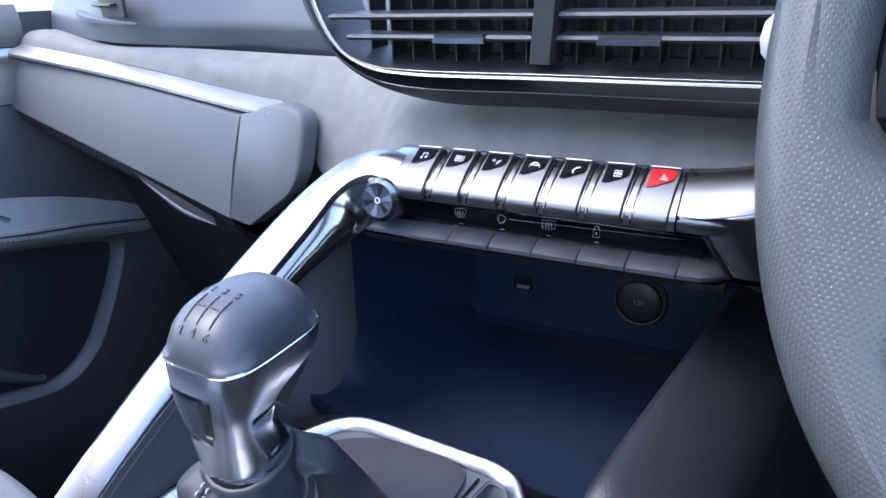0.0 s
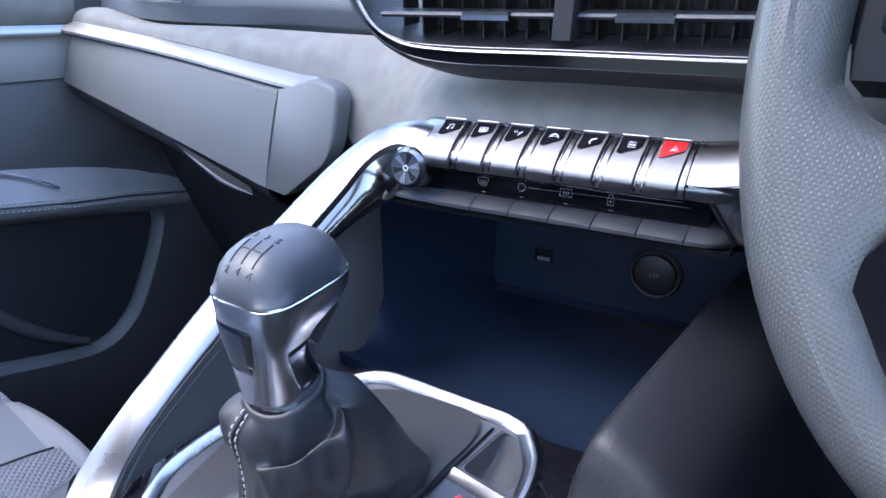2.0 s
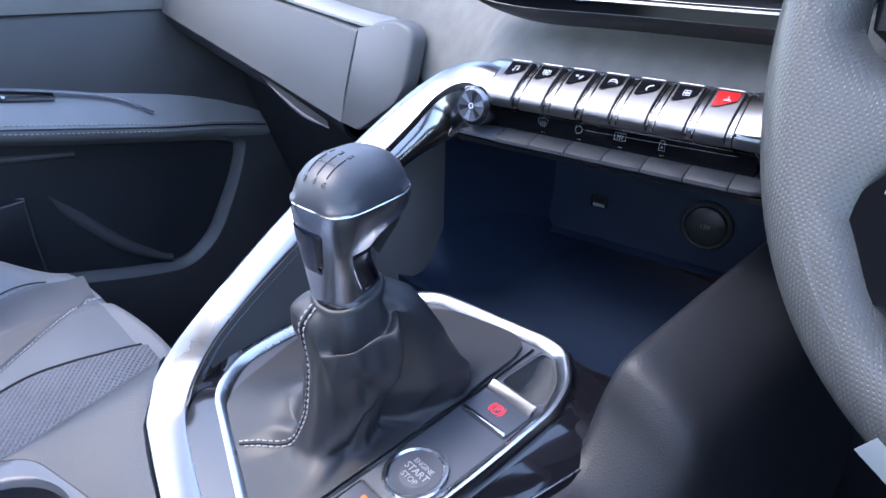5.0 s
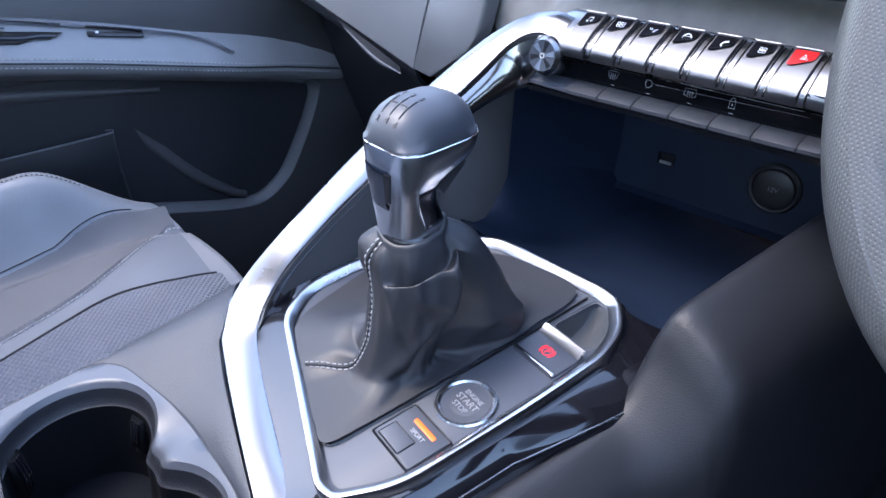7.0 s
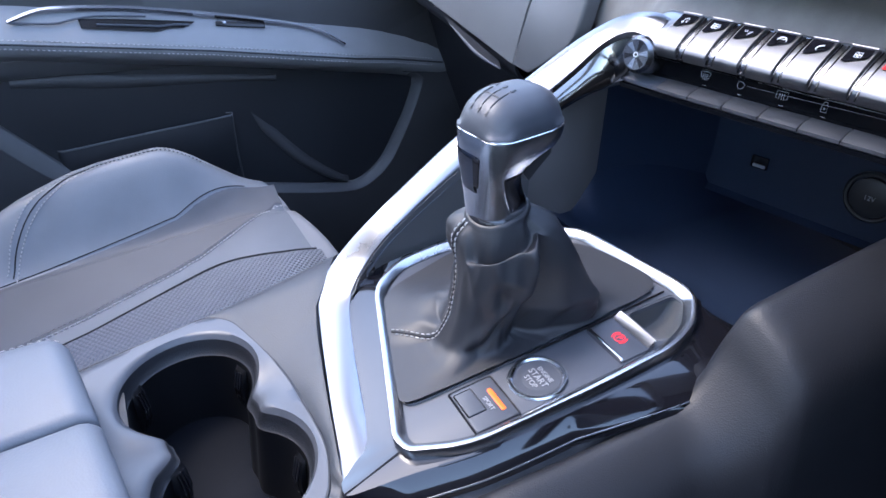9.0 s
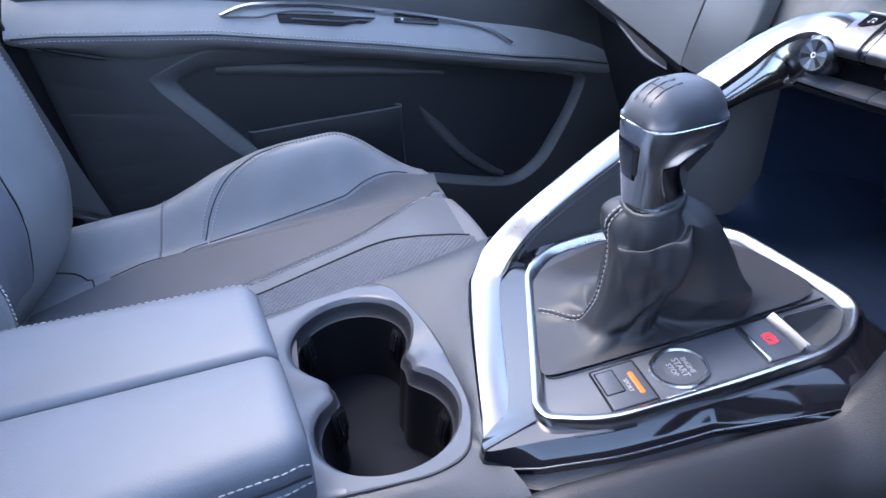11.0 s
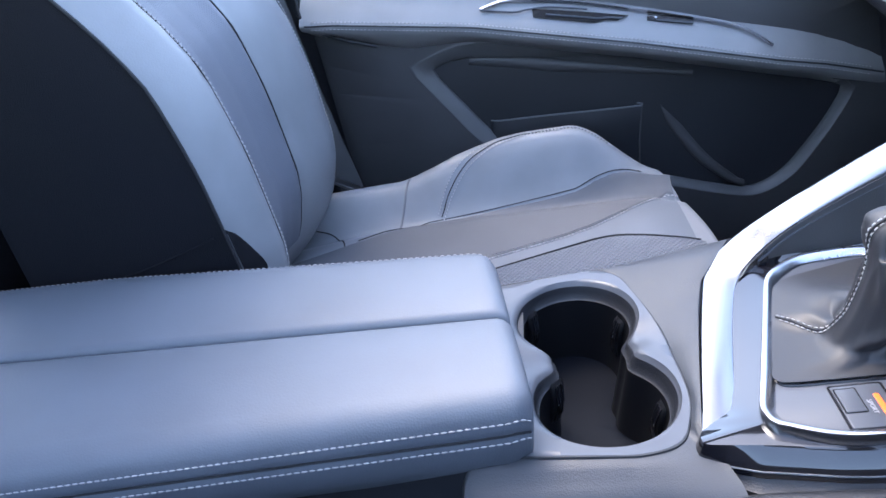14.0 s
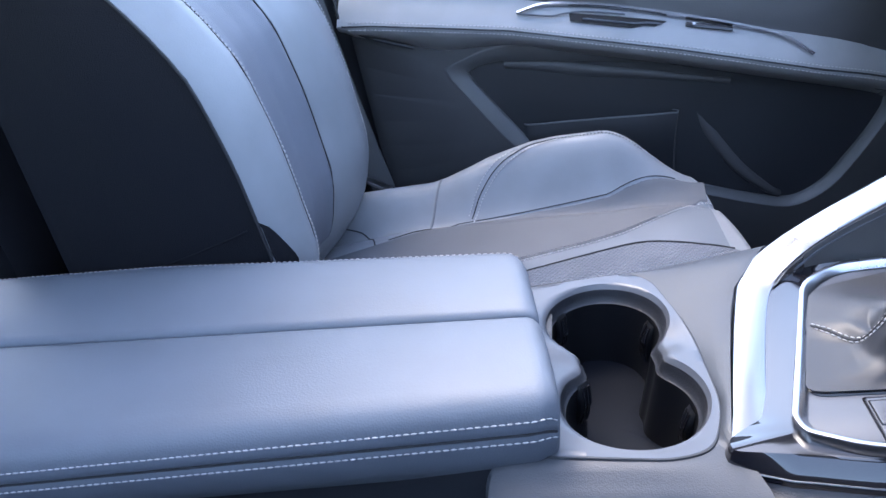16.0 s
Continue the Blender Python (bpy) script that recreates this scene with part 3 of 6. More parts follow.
    prof = [(0.0150, 0.0), (0.0150, 0.016), (0.0142, 0.0185), (0.0122, 0.0205), (0.0118, 0.0212), (0.0020, 0.0205), (0.0004, 0.0205)]
    rings(bm, [[m @ V((r + (0.0004 if k % 2 and 0.0001 < h < 0.018 else 0)) * math.cos(2 * math.pi * k / 72), (r + (0.0004 if k % 2 and 0.0001 < h < 0.018 else 0)) * math.sin(2 * math.pi * k / 72), h) for k in range(72)] for r, h in prof], cap=True)
    dial = part("volume_dial", bm, DIAL, dash, "knurled steel volume dial")
    for k in range(6):
        a = radians(60 * k + 15)
        bm = bmesh.new()
        pts = [V(r * math.cos(a + d), r * math.sin(a + d), 0.0212 - 0.0006 * (1 - r / 0.012)) for r, d in ((0.003, -0.25), (0.0112, -0.22), (0.0112, 0.22), (0.003, 0.25))]
        bm.faces.new([bm.verts.new(m @ p) for p in pts])
        part("facet", bm, GLOSS_BLACK if k % 2 else CHROME_SATIN, dial)
    ringp = [m @ V(0.0018 * math.cos(2 * math.pi * k / 16), 0.0018 * math.sin(2 * math.pi * k / 16), 0.0212) for k in range(16)]
    part("symbol", tube(ringp, 0.0003, 5, closed=True), WHITE_INK, dial)


def icon_mesh(kind, m):
    """Small line symbols, drawn with thin tubes in the plane of m."""
    def line(*pts, closed=False, r=0.00028):
        return tube([m @ V(x, y, 0) for x, y in pts], r, 4, closed=closed)
    def arc(cx, cy, r, a0, a1, n=10):
        return [(cx + r * math.cos(radians(a0 + (a1 - a0) * k / n)), cy + r * math.sin(radians(a0 + (a1 - a0) * k / n))) for k in range(n + 1)]
    s = 0.001
    if kind == "note":
        return merge(line((-1.5 * s, -2 * s), (-1.5 * s, 1.6 * s), (1.7 * s, 2.2 * s), (1.7 * s, -1.2 * s)), line(*arc(-2.1 * s, -2 * s, 0.6 * s, 0, 330), closed=True), line(*arc(1.1 * s, -1.3 * s, 0.6 * s, 0, 330), closed=True))
    if kind == "fan":
        return merge(*[line(*arc(cx * s, cy * s, 1.1 * s, 0, 330), closed=True) for cx, cy in ((-2, 1), (-2, -1.2), (0.6, 1), (0.6, -1.2))], line((2.8 * s, -2 * s), (2.8 * s, 2.2 * s)))
    if kind == "nav":
        return merge(line((0.4 * s, -2 * s), (3 * s, 1.5 * s), (0.8 * s, 0.6 * s), closed=True), line((-3 * s, 2 * s), (-2.4 * s, 0.2 * s), (-1.2 * s, 2 * s), (-0.8 * s, 0.3 * s)))
    if kind == "car":
        return merge(line(*arc(0, -0.6 * s, 2.9 * s, 10, 170), r=0.0004), line((-3.2 * s, -1.4 * s), (-3.2 * s, 0.3 * s), (3.2 * s, 0.3 * s), (3.2 * s, -1.4 * s)))
    if kind == "phone":
        return merge(line(*arc(2 * s, -2 * s, 3.4 * s, 95, 175), r=0.0005), line((1.2 * s, 1.3 * s), (2.8 * s, 1.9 * s), r=0.0005), line((-1.4 * s, -1.6 * s), (-0.6 * s, -2.8 * s), r=0.0005))
    if kind == "apps":
        sq = lambda cx, cy: line(((cx - 0.9) * s, (cy - 0.9) * s), ((cx + 0.9) * s, (cy - 0.9) * s), ((cx + 0.9) * s, (cy + 0.9) * s), ((cx - 0.9) * s, (cy + 0.9) * s), closed=True)
        return merge(sq(-1.4, 1.1), sq(1.1, 1.1), sq(-1.4, -1.3), sq(1.1, -1.3))
    if kind == "hazard":
        return merge(line((-2.4 * s, -1.6 * s), (2.4 * s, -1.6 * s), (0, 2.2 * s), closed=True), line((-1 * s, -0.8 * s), (1 * s, -0.8 * s), (0, 0.7 * s), closed=True))
    if kind == "lock":
        return merge(line((-2 * s, -3.6 * s), (2 * s, -3.6 * s), (2 * s, 1 * s), (-2 * s, 1 * s), closed=True), line(*([(-1.4 * s, 1 * s)] + arc(0, 2 * s, 1.4 * s, 180, 0) + [(1.4 * s, 1 * s)])), line((0, -2 * s), (0, -0.6 * s), r=0.0006))
    waves = [line(*[((x + 0.35 * math.sin(k * 1.3)) * s, (-2.8 + 0.55 * k) * s) for k in range(9)]) for x in (-1.7, 0, 1.7)]
    if kind == "defrost":
        return merge(line((-3 * s, -1.6 * s), (-4.4 * s, 2.6 * s), (-2 * s, 3.4 * s), (2 * s, 3.4 * s), (4.4 * s, 2.6 * s), (3 * s, -1.6 * s)), *waves)
    if kind == "rear_defrost":
        return merge(line((-4.2 * s, -2 * s), (-4.2 * s, 3 * s), (4.2 * s, 3 * s), (4.2 * s, -2 * s), (2.8 * s, -2 * s)), line((-4.2 * s, -2 * s), (-2.8 * s, -2 * s)), *waves)
    return merge(*[line(*arc(0, 0, 2.6 * s, a, a + 95)) for a in (20, 140, 260)], *[line((2.6 * s * math.cos(radians(a)), 2.6 * s * math.sin(radians(a))), (3.5 * s * math.cos(radians(a - 12)), 3.5 * s * math.sin(radians(a - 12)))) for a in (20, 140, 260)])


def niche(dash):
    """Open storage niche under the switch bar."""
    bm = bmesh.new()
    prof = [(0.010, -0.066), (0.125, -0.072), (0.138, -0.085), (0.139, -0.150), (0.136, -0.188), (0.128, -0.192)]
    rings(bm, [[row_at(u, b, z) for b, z in prof] for u in (-0.165, -0.05, 0.05, 0.16)], closed=False)
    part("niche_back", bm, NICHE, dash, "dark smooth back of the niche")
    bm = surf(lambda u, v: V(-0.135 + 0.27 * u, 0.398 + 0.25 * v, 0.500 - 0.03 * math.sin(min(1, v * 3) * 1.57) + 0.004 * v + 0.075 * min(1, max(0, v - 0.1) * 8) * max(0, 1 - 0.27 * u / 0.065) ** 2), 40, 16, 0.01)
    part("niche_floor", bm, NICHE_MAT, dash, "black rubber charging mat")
    # left wall, grained at its mouth; light falloff painted as a dark back half
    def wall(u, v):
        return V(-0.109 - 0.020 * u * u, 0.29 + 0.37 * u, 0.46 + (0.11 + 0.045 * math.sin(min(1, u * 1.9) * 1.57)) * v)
    part("niche_side", surf(lambda u, v: wall(0.20 + 0.26 * u, v) - V(0.010 * u ** 3, 0, 0), 18, 6, 0.006, (-1, 0, 0)), NICHE_GRAIN_LIT, dash, "grained side of the niche, coloured as lit", angle=70)
    part("niche_corner_shade", surf(lambda u, v: wall(0.46 + 0.54 * u, v) + V(-0.010 + 0.05 * u ** 2, 0, 0), 20, 6, 0.006, (-1, 0, 0)), NICHE, dash)
    edge = [wall(0.20 + 0.36 * k / 10, 1.0) + V(0.001, 0, 0) for k in range(11)]
    part("side_rim", tube(edge, 0.0022, 6), SMOOTH_PLASTIC, dash)
    # socket and port
    nv = V(0.213, -0.977, 0)
    m = frame_at(row_at(0.038, 0.139, -0.148), RU, V(0, 0, 1))
    bm = bmesh.new()
    prof = [(0.0235, 0.0), (0.0235, 0.003), (0.0215, 0.0045), (0.0195, 0.004), (0.0190, 0.0), (0.0180, 0.0), (0.0180, 0.005), (0.0165, 0.006), (0.0005, 0.006)]
    rings(bm, [[m @ V(r * math.cos(2 * math.pi * k / 40), r * math.sin(2 * math.pi * k / 40), h) for k in range(40)] for r, h in prof], cap=True)
    sock = part("power_socket", bm, VANE, dash, "round black power socket with a cover")
    part("lettering", text_mesh("12V", 0.0062, m @ pose(0, 0, 0.0064)), GREY_INK, sock, "grey lettering")
    m = frame_at(row_at(-0.0665, 0.138, -0.150), RU, V(0, 0, 1))
    bm = bmesh.new()
    o = round_poly([(-0.0085, -0.006), (0.0085, -0.006), (0.0085, 0.006), (-0.0085, 0.006)], 0.001, 2)
    rings(bm, [[m @ V(p.x, p.y, h) for p in inset(o, d)] for d, h in ((0, 0), (0, 0.002), (0.0012, 0.002), (0.0012, 0.0004))], cap=True)
    usb = part("usb_port", bm, GLOSS_BLACK, dash, "small usb port")
    bm = bmesh.new()
    rings(bm, [[m @ V(x, y, h) for x, y in ((-0.006, -0.005), (0.006, -0.005), (0.006, -0.0022), (-0.006, -0.0022))] for h in (0.0, 0.0022)], cap=True)
    part("tongue", bm, GREY_INK, usb)


def air_vent(dash):
    def at(u, b, z):
        return row_at(u, b - 0.006, z)
    z0 = 0.684
    # soft frame: swept along the lower edge and round the left corner
    def frame_path(d):
        return smooth_path([at(-0.193 - d * 0.4, 0.03, 0.150), at(-0.178 - d * 0.9, 0.012, 0.110), at(-0.153 - d * 0.8, 0.0, 0.074), at(-0.128 - d * 0.4, -0.003, 0.0605 - d * 0.6), at(-0.09, -0.004, 0.0575 - d), at(0.0, -0.004, 0.0575 - d), at(0.12, -0.004, 0.0575 - d), at(0.30, -0.004, 0.060 - d)], 8)
    def band(d0, d1, b0, b1, name, mt, lab="", bulge=0.0):
        a, c = frame_path(d0), frame_path(d1)
        bm = bmesh.new()
        rows = []
        for k in range(7):
            t = k / 6
            rows.append([p.lerp(q, t) + RB * (b0 + (b1 - b0) * t) - RB * bulge * math.sin(math.pi * t) for p, q in zip(a, c)])
        return part(name, rings(bm, rows, closed=False), mt, vent, lab, angle=60)
    vent = part("air_vent", surf(lambda u, v: at(-0.135 + 0.46 * u, 0.055, 0.05 + 0.10 * v), 4, 2, 0.004, tuple(RB)), GLOSS_BLACK, dash, "wide centre air vent with chrome trim")
    band(0.002, 0.0029, 0.001, 0.0003, "chrome_trim", DIAL, "chrome line", 0.0004)
    band(0.0029, 0.0049, 0.0003, 0.0, "trim_face", DIAL, "dark chrome face of the trim", -0.0004)
    band(0.0049, 0.0058, 0.0, -0.0005, "chrome_trim", DIAL, "chrome line", 0.0004)
    band(0.0058, 0.0135, 0.004, 0.003, "gloss_band", TOUCH, "", 0.0)
    band(0.0135, 0.027, 0.0, 0.03, "soft_frame", DARK_PLASTIC, "soft dark frame", 0.006)
    band(-0.003, 0.002, 0.05, 0.001, "inner_lip", DARK_PLASTIC)
    for z, us in ((0.0875, (-0.160, 0.29)), (0.0745, (-0.146, 0.29)), (0.105, (-0.17, 0.29)), (0.123, (-0.18, 0.29))):
        bm = bmesh.new()
        rings(bm, [[at(u, b, z + dz) for b, dz in ((0.0035, 0.0), (0.005, 0.0018), (0.020, 0.0035), (0.022, 0.0), (0.006, -0.0018))] for u in us], cap=True)
        part("vane", bm, SMOOTH_PLASTIC, vent, "grey horizontal vane")
    for k in range(26):
        u = -0.14 + 0.0165 * k
        part("blade", box((-0.0006, 0, 0), (0.0006, 0.02, 0.075), 0, m=frame_at(at(u, 0.026, 0.052), RU, RB)), VANE, vent)
    bm = bmesh.new()
    rings(bm, [[at(u0 + e, b, z) for u0, b in ((-0.0135, 0.002), (-0.012, -0.001), (0.0, -0.001), (0.0015, 0.002), (0.0015, 0.02), (-0.0135, 0.02))] for z, e in ((0.0605, 0.0), (0.128, 0.004))], cap=True)
    part("post", bm, VANE, vent, "grey centre post")
    for u in (-0.060, 0.045):
        bm = bmesh.new()
        w = 0.0175
        rings(bm, [[at(u + s * w * e, b, 0.0735 + dz) for s, b, dz in ((-1, 0.0, -0.0018), (1, 0.0, -0.0018), (1, 0.0, 0.0018), (-1, 0.0, 0.0018))] for e, b in ((1, 0),)] + [[at(u + s * w, -0.001, 0.0735 + dz) for s, dz in ((-1, -0.0014), (1, -0.0014), (1, 0.0014), (-1, 0.0014))], [at(u + s * w, 0.004, 0.0735 + dz) for s, dz in ((-1, -0.0014), (1, -0.0014), (1, 0.0014), (-1, 0.0014))]][::-1], cap=True)
        tab = part("slider", bm, CHROME, vent, "slider with a chrome edge")
        bm = bmesh.new()
        rings(bm, [[at(u + s * w, b, 0.0735 + dz) for s, dz in ((-0.98, 0.0012), (0.98, 0.0012), (0.94, 0.0036), (-0.94, 0.0036))] for b in (0.0, 0.012)], cap=True)
        part("grip", bm, VANE, tab)
    return vent
# ---- centre console ----
def z_gear(y):
    return 0.483 + 0.158 * (y - 0.228)


def gear_at(x, y, h):
    return V(x, y - 0.156 * h, z_gear(y) + h * 0.988)


GX, GY = V(1, 0, 0), V(0, 0.988, 0.156)
RING = [(0.075, 0.1625), (0.0895, 0.1655), (0.1065, 0.200), (0.1085, 0.30), (0.1065, 0.357), (0.0965, 0.384), (0.0745, 0.4045), (0.057, 0.4065), (-0.055, 0.3900), (-0.1035, 0.2910), (-0.101, 0.238), (-0.076, 0.2095)]
RING_R = [0.005, 0.008, 0.02, 0.02, 0.012, 0.012, 0.010, 0.010, 0.022, 0.02, 0.018, 0.014]
CUP_RIM = [(-0.124, -0.03), (-0.1435, 0.084), (-0.127, 0.1015), (-0.045, 0.1245), (0.045, 0.1290), (0.084, 0.1165), (0.0925, 0.09), (0.087, -0.03)]
CUP_RIM_R = [0.02, 0.012, 0.02, 0.03, 0.03, 0.022, 0.02, 0.02]
# arch: its outer and inner edges
ARCH_OUT = [(0.078, 0.128, 0.458), (0.017, 0.140, 0.462), (-0.063, 0.158, 0.466), (-0.109, 0.172, 0.472), (-0.130, 0.195, 0.488), (-0.131, 0.231, 0.521), (-0.131, 0.30, 0.575), (-0.130, 0.374, 0.624), (-0.122, 0.42, 0.656), (-0.105, 0.448, 0.675), (-0.080, 0.460, 0.6825), (-0.060, 0.466, 0.6805)]
ARCH_IN = [(0.060, 0.154, 0.462), (0.02, 0.163, 0.465), (-0.045, 0.179, 0.470), (-0.082, 0.192, 0.476), (-0.100, 0.21, 0.490), (-0.105, 0.24, 0.518), (-0.105, 0.30, 0.562), (-0.104, 0.37, 0.606), (-0.100, 0.405, 0.632), (-0.094, 0.425, 0.652), (-0.078, 0.437, 0.664), (-0.060, 0.4425, 0.662)]


def z_top(x, y):
    """Height of the console's upper skin."""
    return 0.447 + 0.10 * (y - 0.07)


def by_angle(curve, centre, angles):
    """Points of a closed 3D curve at the given angles round a centre."""
    pts = [Vector(p) for p in curve]
    pts.append(pts[0])
    dense = [a.lerp(b, k / 12) for a, b in zip(pts, pts[1:]) for k in range(12)]
    key = [(math.atan2(p.y - centre[1], p.x - centre[0]), p) for p in dense]
    out = []
    for a in angles:
        out.append(min(key, key=lambda q: abs((q[0] - a + math.pi) % (2 * math.pi) - math.pi))[1].copy())
    return out


def console():
    con = thing("centre_console", "grey grained centre console with a sloping steel arch", "console")
    ring = round_poly(RING, RING_R, 6)
    opening = [V(0.076, 0.374) + (p - V(0.076, 0.374)) * 0.93 for p in round_poly([(0.0570, 0.3535), (0.0915, 0.3535), (0.0955, 0.362), (0.0885, 0.3795), (0.0715, 0.3950), (0.0590, 0.3965)], 0.005, 4)]
    edge_p = inset(ring, 0.003)
    heads = [2 * math.pi * (k + 0.5) / 120 - math.pi for k in range(120)]
    oc = (0.076, 0.374)
    part("gear_panel", plate([V(p.x, p.y) for p in by_angle([(p.x, p.y, 0) for p in edge_p], oc, heads)], gear_at, 0.0, -0.004, 0.0004, hole=[V(p.x, p.y) for p in by_angle([(p.x, p.y, 0) for p in opening], oc, heads)]), SMOOTH_PLASTIC, con, "dark grey gear panel")
    path = [gear_at(p.x, p.y, 0.0) for p in inset(ring, 0.0035)]
    part("ring_trim", sweep(path, [(-0.0062, -0.004), (0.0034, -0.004), (0.0036, 0.0046), (0.0030, 0.0056), (0.0012, 0.0060), (-0.0006, 0.0052), (-0.0055, 0.0013), (-0.0062, 0.0)], up=(0, -0.156, 0.988), closed=True), RING_STEEL, con, "steel ring round the gear panel")
    # upper skin round the cup holder
    rim = round_poly(CUP_RIM, CUP_RIM_R, 6)
    cc = (-0.03, 0.06)
    angles = [math.atan2(p.y - cc[1], p.x - cc[0]) for p in rim]
    outer = [(0.100, -0.03, 0.425), (0.106, -0.008, 0.430), (0.106, 0.05, 0.440), (0.107, 0.10, 0.446), (0.114, 0.140, 0.4490), (0.1185, 0.1535, 0.4500)] + ARCH_OUT[:5] + [(-0.137, 0.205, 0.490), (-0.146, 0.185, 0.478), (-0.152, 0.14, 0.460), (-0.146, 0.085, 0.447), (-0.134, 0.0, 0.437), (-0.130, -0.06, 0.43)]
    ring_o = by_angle(outer, cc, angles)
    ring_i = [V(p.x, p.y, z_top(p.x, p.y)) for p in rim]
    bm = bmesh.new()
    rows = [[p + V(0, 0, -0.02) for p in ring_i], ring_i]
    for k in (0.33, 0.66, 0.93):
        rows.append([i.lerp(o, k) + V(0, 0, 0.002 * math.sin(math.pi * k)) for i, o in zip(ring_i, ring_o)])
    for dx, dz, far in ((0.004, -0.0015, -0.003), (0.010, -0.005, -0.008), (0.015, -0.010, -0.014), (0.019, -0.018, -0.02), (0.022, -0.032, -0.05), (0.024, -0.06, -0.09), (0.026, -0.13, -0.13)):
        rows.append([V(o.x + (dx if o.x > 0.06 else -0.35 * dx), o.y, o.z + (dz if o.x > 0.06 else far)) for o in ring_o])
    part("upper_skin", rings(bm, rows), GRAIN_PLASTIC, con, "grey grained plastic skin")
    # glossy black surround of the ring
    base = [(-0.105, 0.345, -0.004), (-0.1070, 0.300, -0.004), (-0.1080, 0.256, -0.004), (-0.1085, 0.232, -0.004), (-0.1085, 0.216, -0.002), (-0.1020, 0.202, 0.0), (-0.084, 0.1885, 0.0020), (-0.046, 0.176, 0.0052), (0.02, 0.1605, 0.0080), (0.058, 0.151, 0.0080), (0.070, 0.138, 0.0078), (0.0785, 0.1275, 0.0075), (0.0840, 0.1252, 0.0062), (0.0895, 0.1248, 0.005), (0.0930, 0.1275, 0.005), (0.0958, 0.145, 0.005), (0.0985, 0.164, 0.0048), (0.1030, 0.186, 0.0045), (0.1075, 0.21, 0.004), (0.1098, 0.25, 0.004), (0.1105, 0.30, 0.004), (0.1090, 0.357, 0.004), (0.1000, 0.386, 0.004), (0.0765, 0.408, 0.004), (0.057, 0.4095, 0.004), (-0.055, 0.394, 0.003)]
    go = [p for p, _ in along(smooth_path([(x, y, z_gear(y) - d) for x, y, d in base + base[:1]], 12), 0.0026)]
    fine = [p for p, _ in along([V(p.x, p.y, 0) for p in ring + ring[:1]], 0.0008)]
    gi = [gear_at(q.x, q.y, -0.0035) for q in [min(fine, key=lambda c: (c.x - p.x) ** 2 + (c.y - p.y) ** 2) for p in go]]
    n = len(go)
    for _ in range(6):
        gi = [(gi[k - 1] + gi[k] * 2 + gi[(k + 1) % n]) / 4 for k in range(n)]
    away = []
    for k, p in enumerate(go):
        t = go[(k + 3) % n] - go[k - 3]
        away.append(V(t.y, -t.x, 0).normalized() * min(1, max(0, (p.x - 0.072) / 0.012)) * (1 + 1.6 * max(0, (p.y - 0.27) / 0.09)) * (0.3 + 0.7 * min(1, max(0, (p.y - 0.13) / 0.03))))
    rims = [[p + V(0, 0, -0.010) for p in gi], gi] + [[i.lerp(o, t) for i, o in zip(gi, go)] for t in (0.35, 0.7, 1.0)]
    rims += [[p + w * dx + V(0, 0, dz) for p, w in zip(go, away)] for dx, dz in ((0.0012, -0.0011), (0.0030, -0.0030), (0.0052, -0.0056), (0.0075, -0.0086), (0.0095, -0.0116), (0.0103, -0.0135), (0.0115, -0.0175), (0.014, -0.021), (0.020, -0.023), (0.021, -0.036))]
    rims = rims[:12] + [[V(min(p.x, 0.126), p.y, p.z) for p in row] for row in rims[12:]]
    part("gloss_surround", rings(bmesh.new(), rims[:12]), PIANO, con, "piano black surround", angle=26)
    part("trim_channel", rings(bmesh.new(), rims[11:]), DARK_PLASTIC, con, "dark channel below the surround")
    line = [p + V(0.0004, 0, 0.0006) for p in rims[10] if p.x > 0.094 and p.y < 0.35]
    part("chrome_line", tube(line, 0.0006, 6), SATIN_STEEL, con, "thin chrome line")
    # body under the panels
    bm = bmesh.new()
    rows = []
    for y, xl, xr, zt in ((-0.62, -0.12, 0.12, 0.33), (-0.01, -0.125, 0.110, 0.36), (0.12, -0.135, 0.105, 0.36), (0.20, -0.12, 0.115, 0.40), (0.33, -0.12, 0.118, 0.44), (0.42, -0.12, 0.12, 0.46), (0.64, -0.12, 0.13, 0.46)):
        rows.append([V(xl, y, 0.0), V(xl - 0.01, y, zt * 0.6), V(xl, y, zt - 0.01), V(xl + 0.01, y, zt), V(xr - 0.01, y, zt), V(xr, y, zt - 0.01), V(xr + 0.012, y, zt * 0.6), V(xr + 0.012, y, 0.0)])
    part("body", rings(bm, rows, cap=True), DARK_PLASTIC, con)
    # driver-side cheek: rises from the gloss trim to the dashboard
    edge = smooth_path([(0.122, 0.02, 0.395), (0.124, 0.13, 0.444), (0.128, 0.20, 0.460), (0.130, 0.27, 0.468), (0.131, 0.325, 0.4765), (0.131, 0.350, 0.486), (0.131, 0.3705, 0.509), (0.131, 0.382, 0.532), (0.131, 0.393, 0.5445), (0.131, 0.42, 0.551), (0.131, 0.475, 0.561), (0.131, 0.56, 0.575), (0.131, 0.66, 0.585)], 6)
    bm = bmesh.new()
    rows = []
    for p in edge:
        k = min(1, max(0, (p.y - 0.33) / 0.04))
        rows.append([p + V(-0.014, 0, -0.16), p + V(-0.011, 0, -0.02), p + V(-0.006, 0, -0.004), p + V(-0.002, 0, -0.0006), p + V(0.002, 0, 0), p + V(0.008, 0, -0.002), p + V(0.022 + 0.006 * k, 0, -0.010), p + V(0.034 + 0.012 * k, 0, -0.022), p + V(0.042 + 0.014 * k, 0, -0.042), p + V(0.048 + 0.014 * k, 0, -0.09), p + V(0.056 + 0.014 * k, 0, -0.20), p + V(0.07, 0, -0.42), p + V(-0.014, 0, -0.40)])
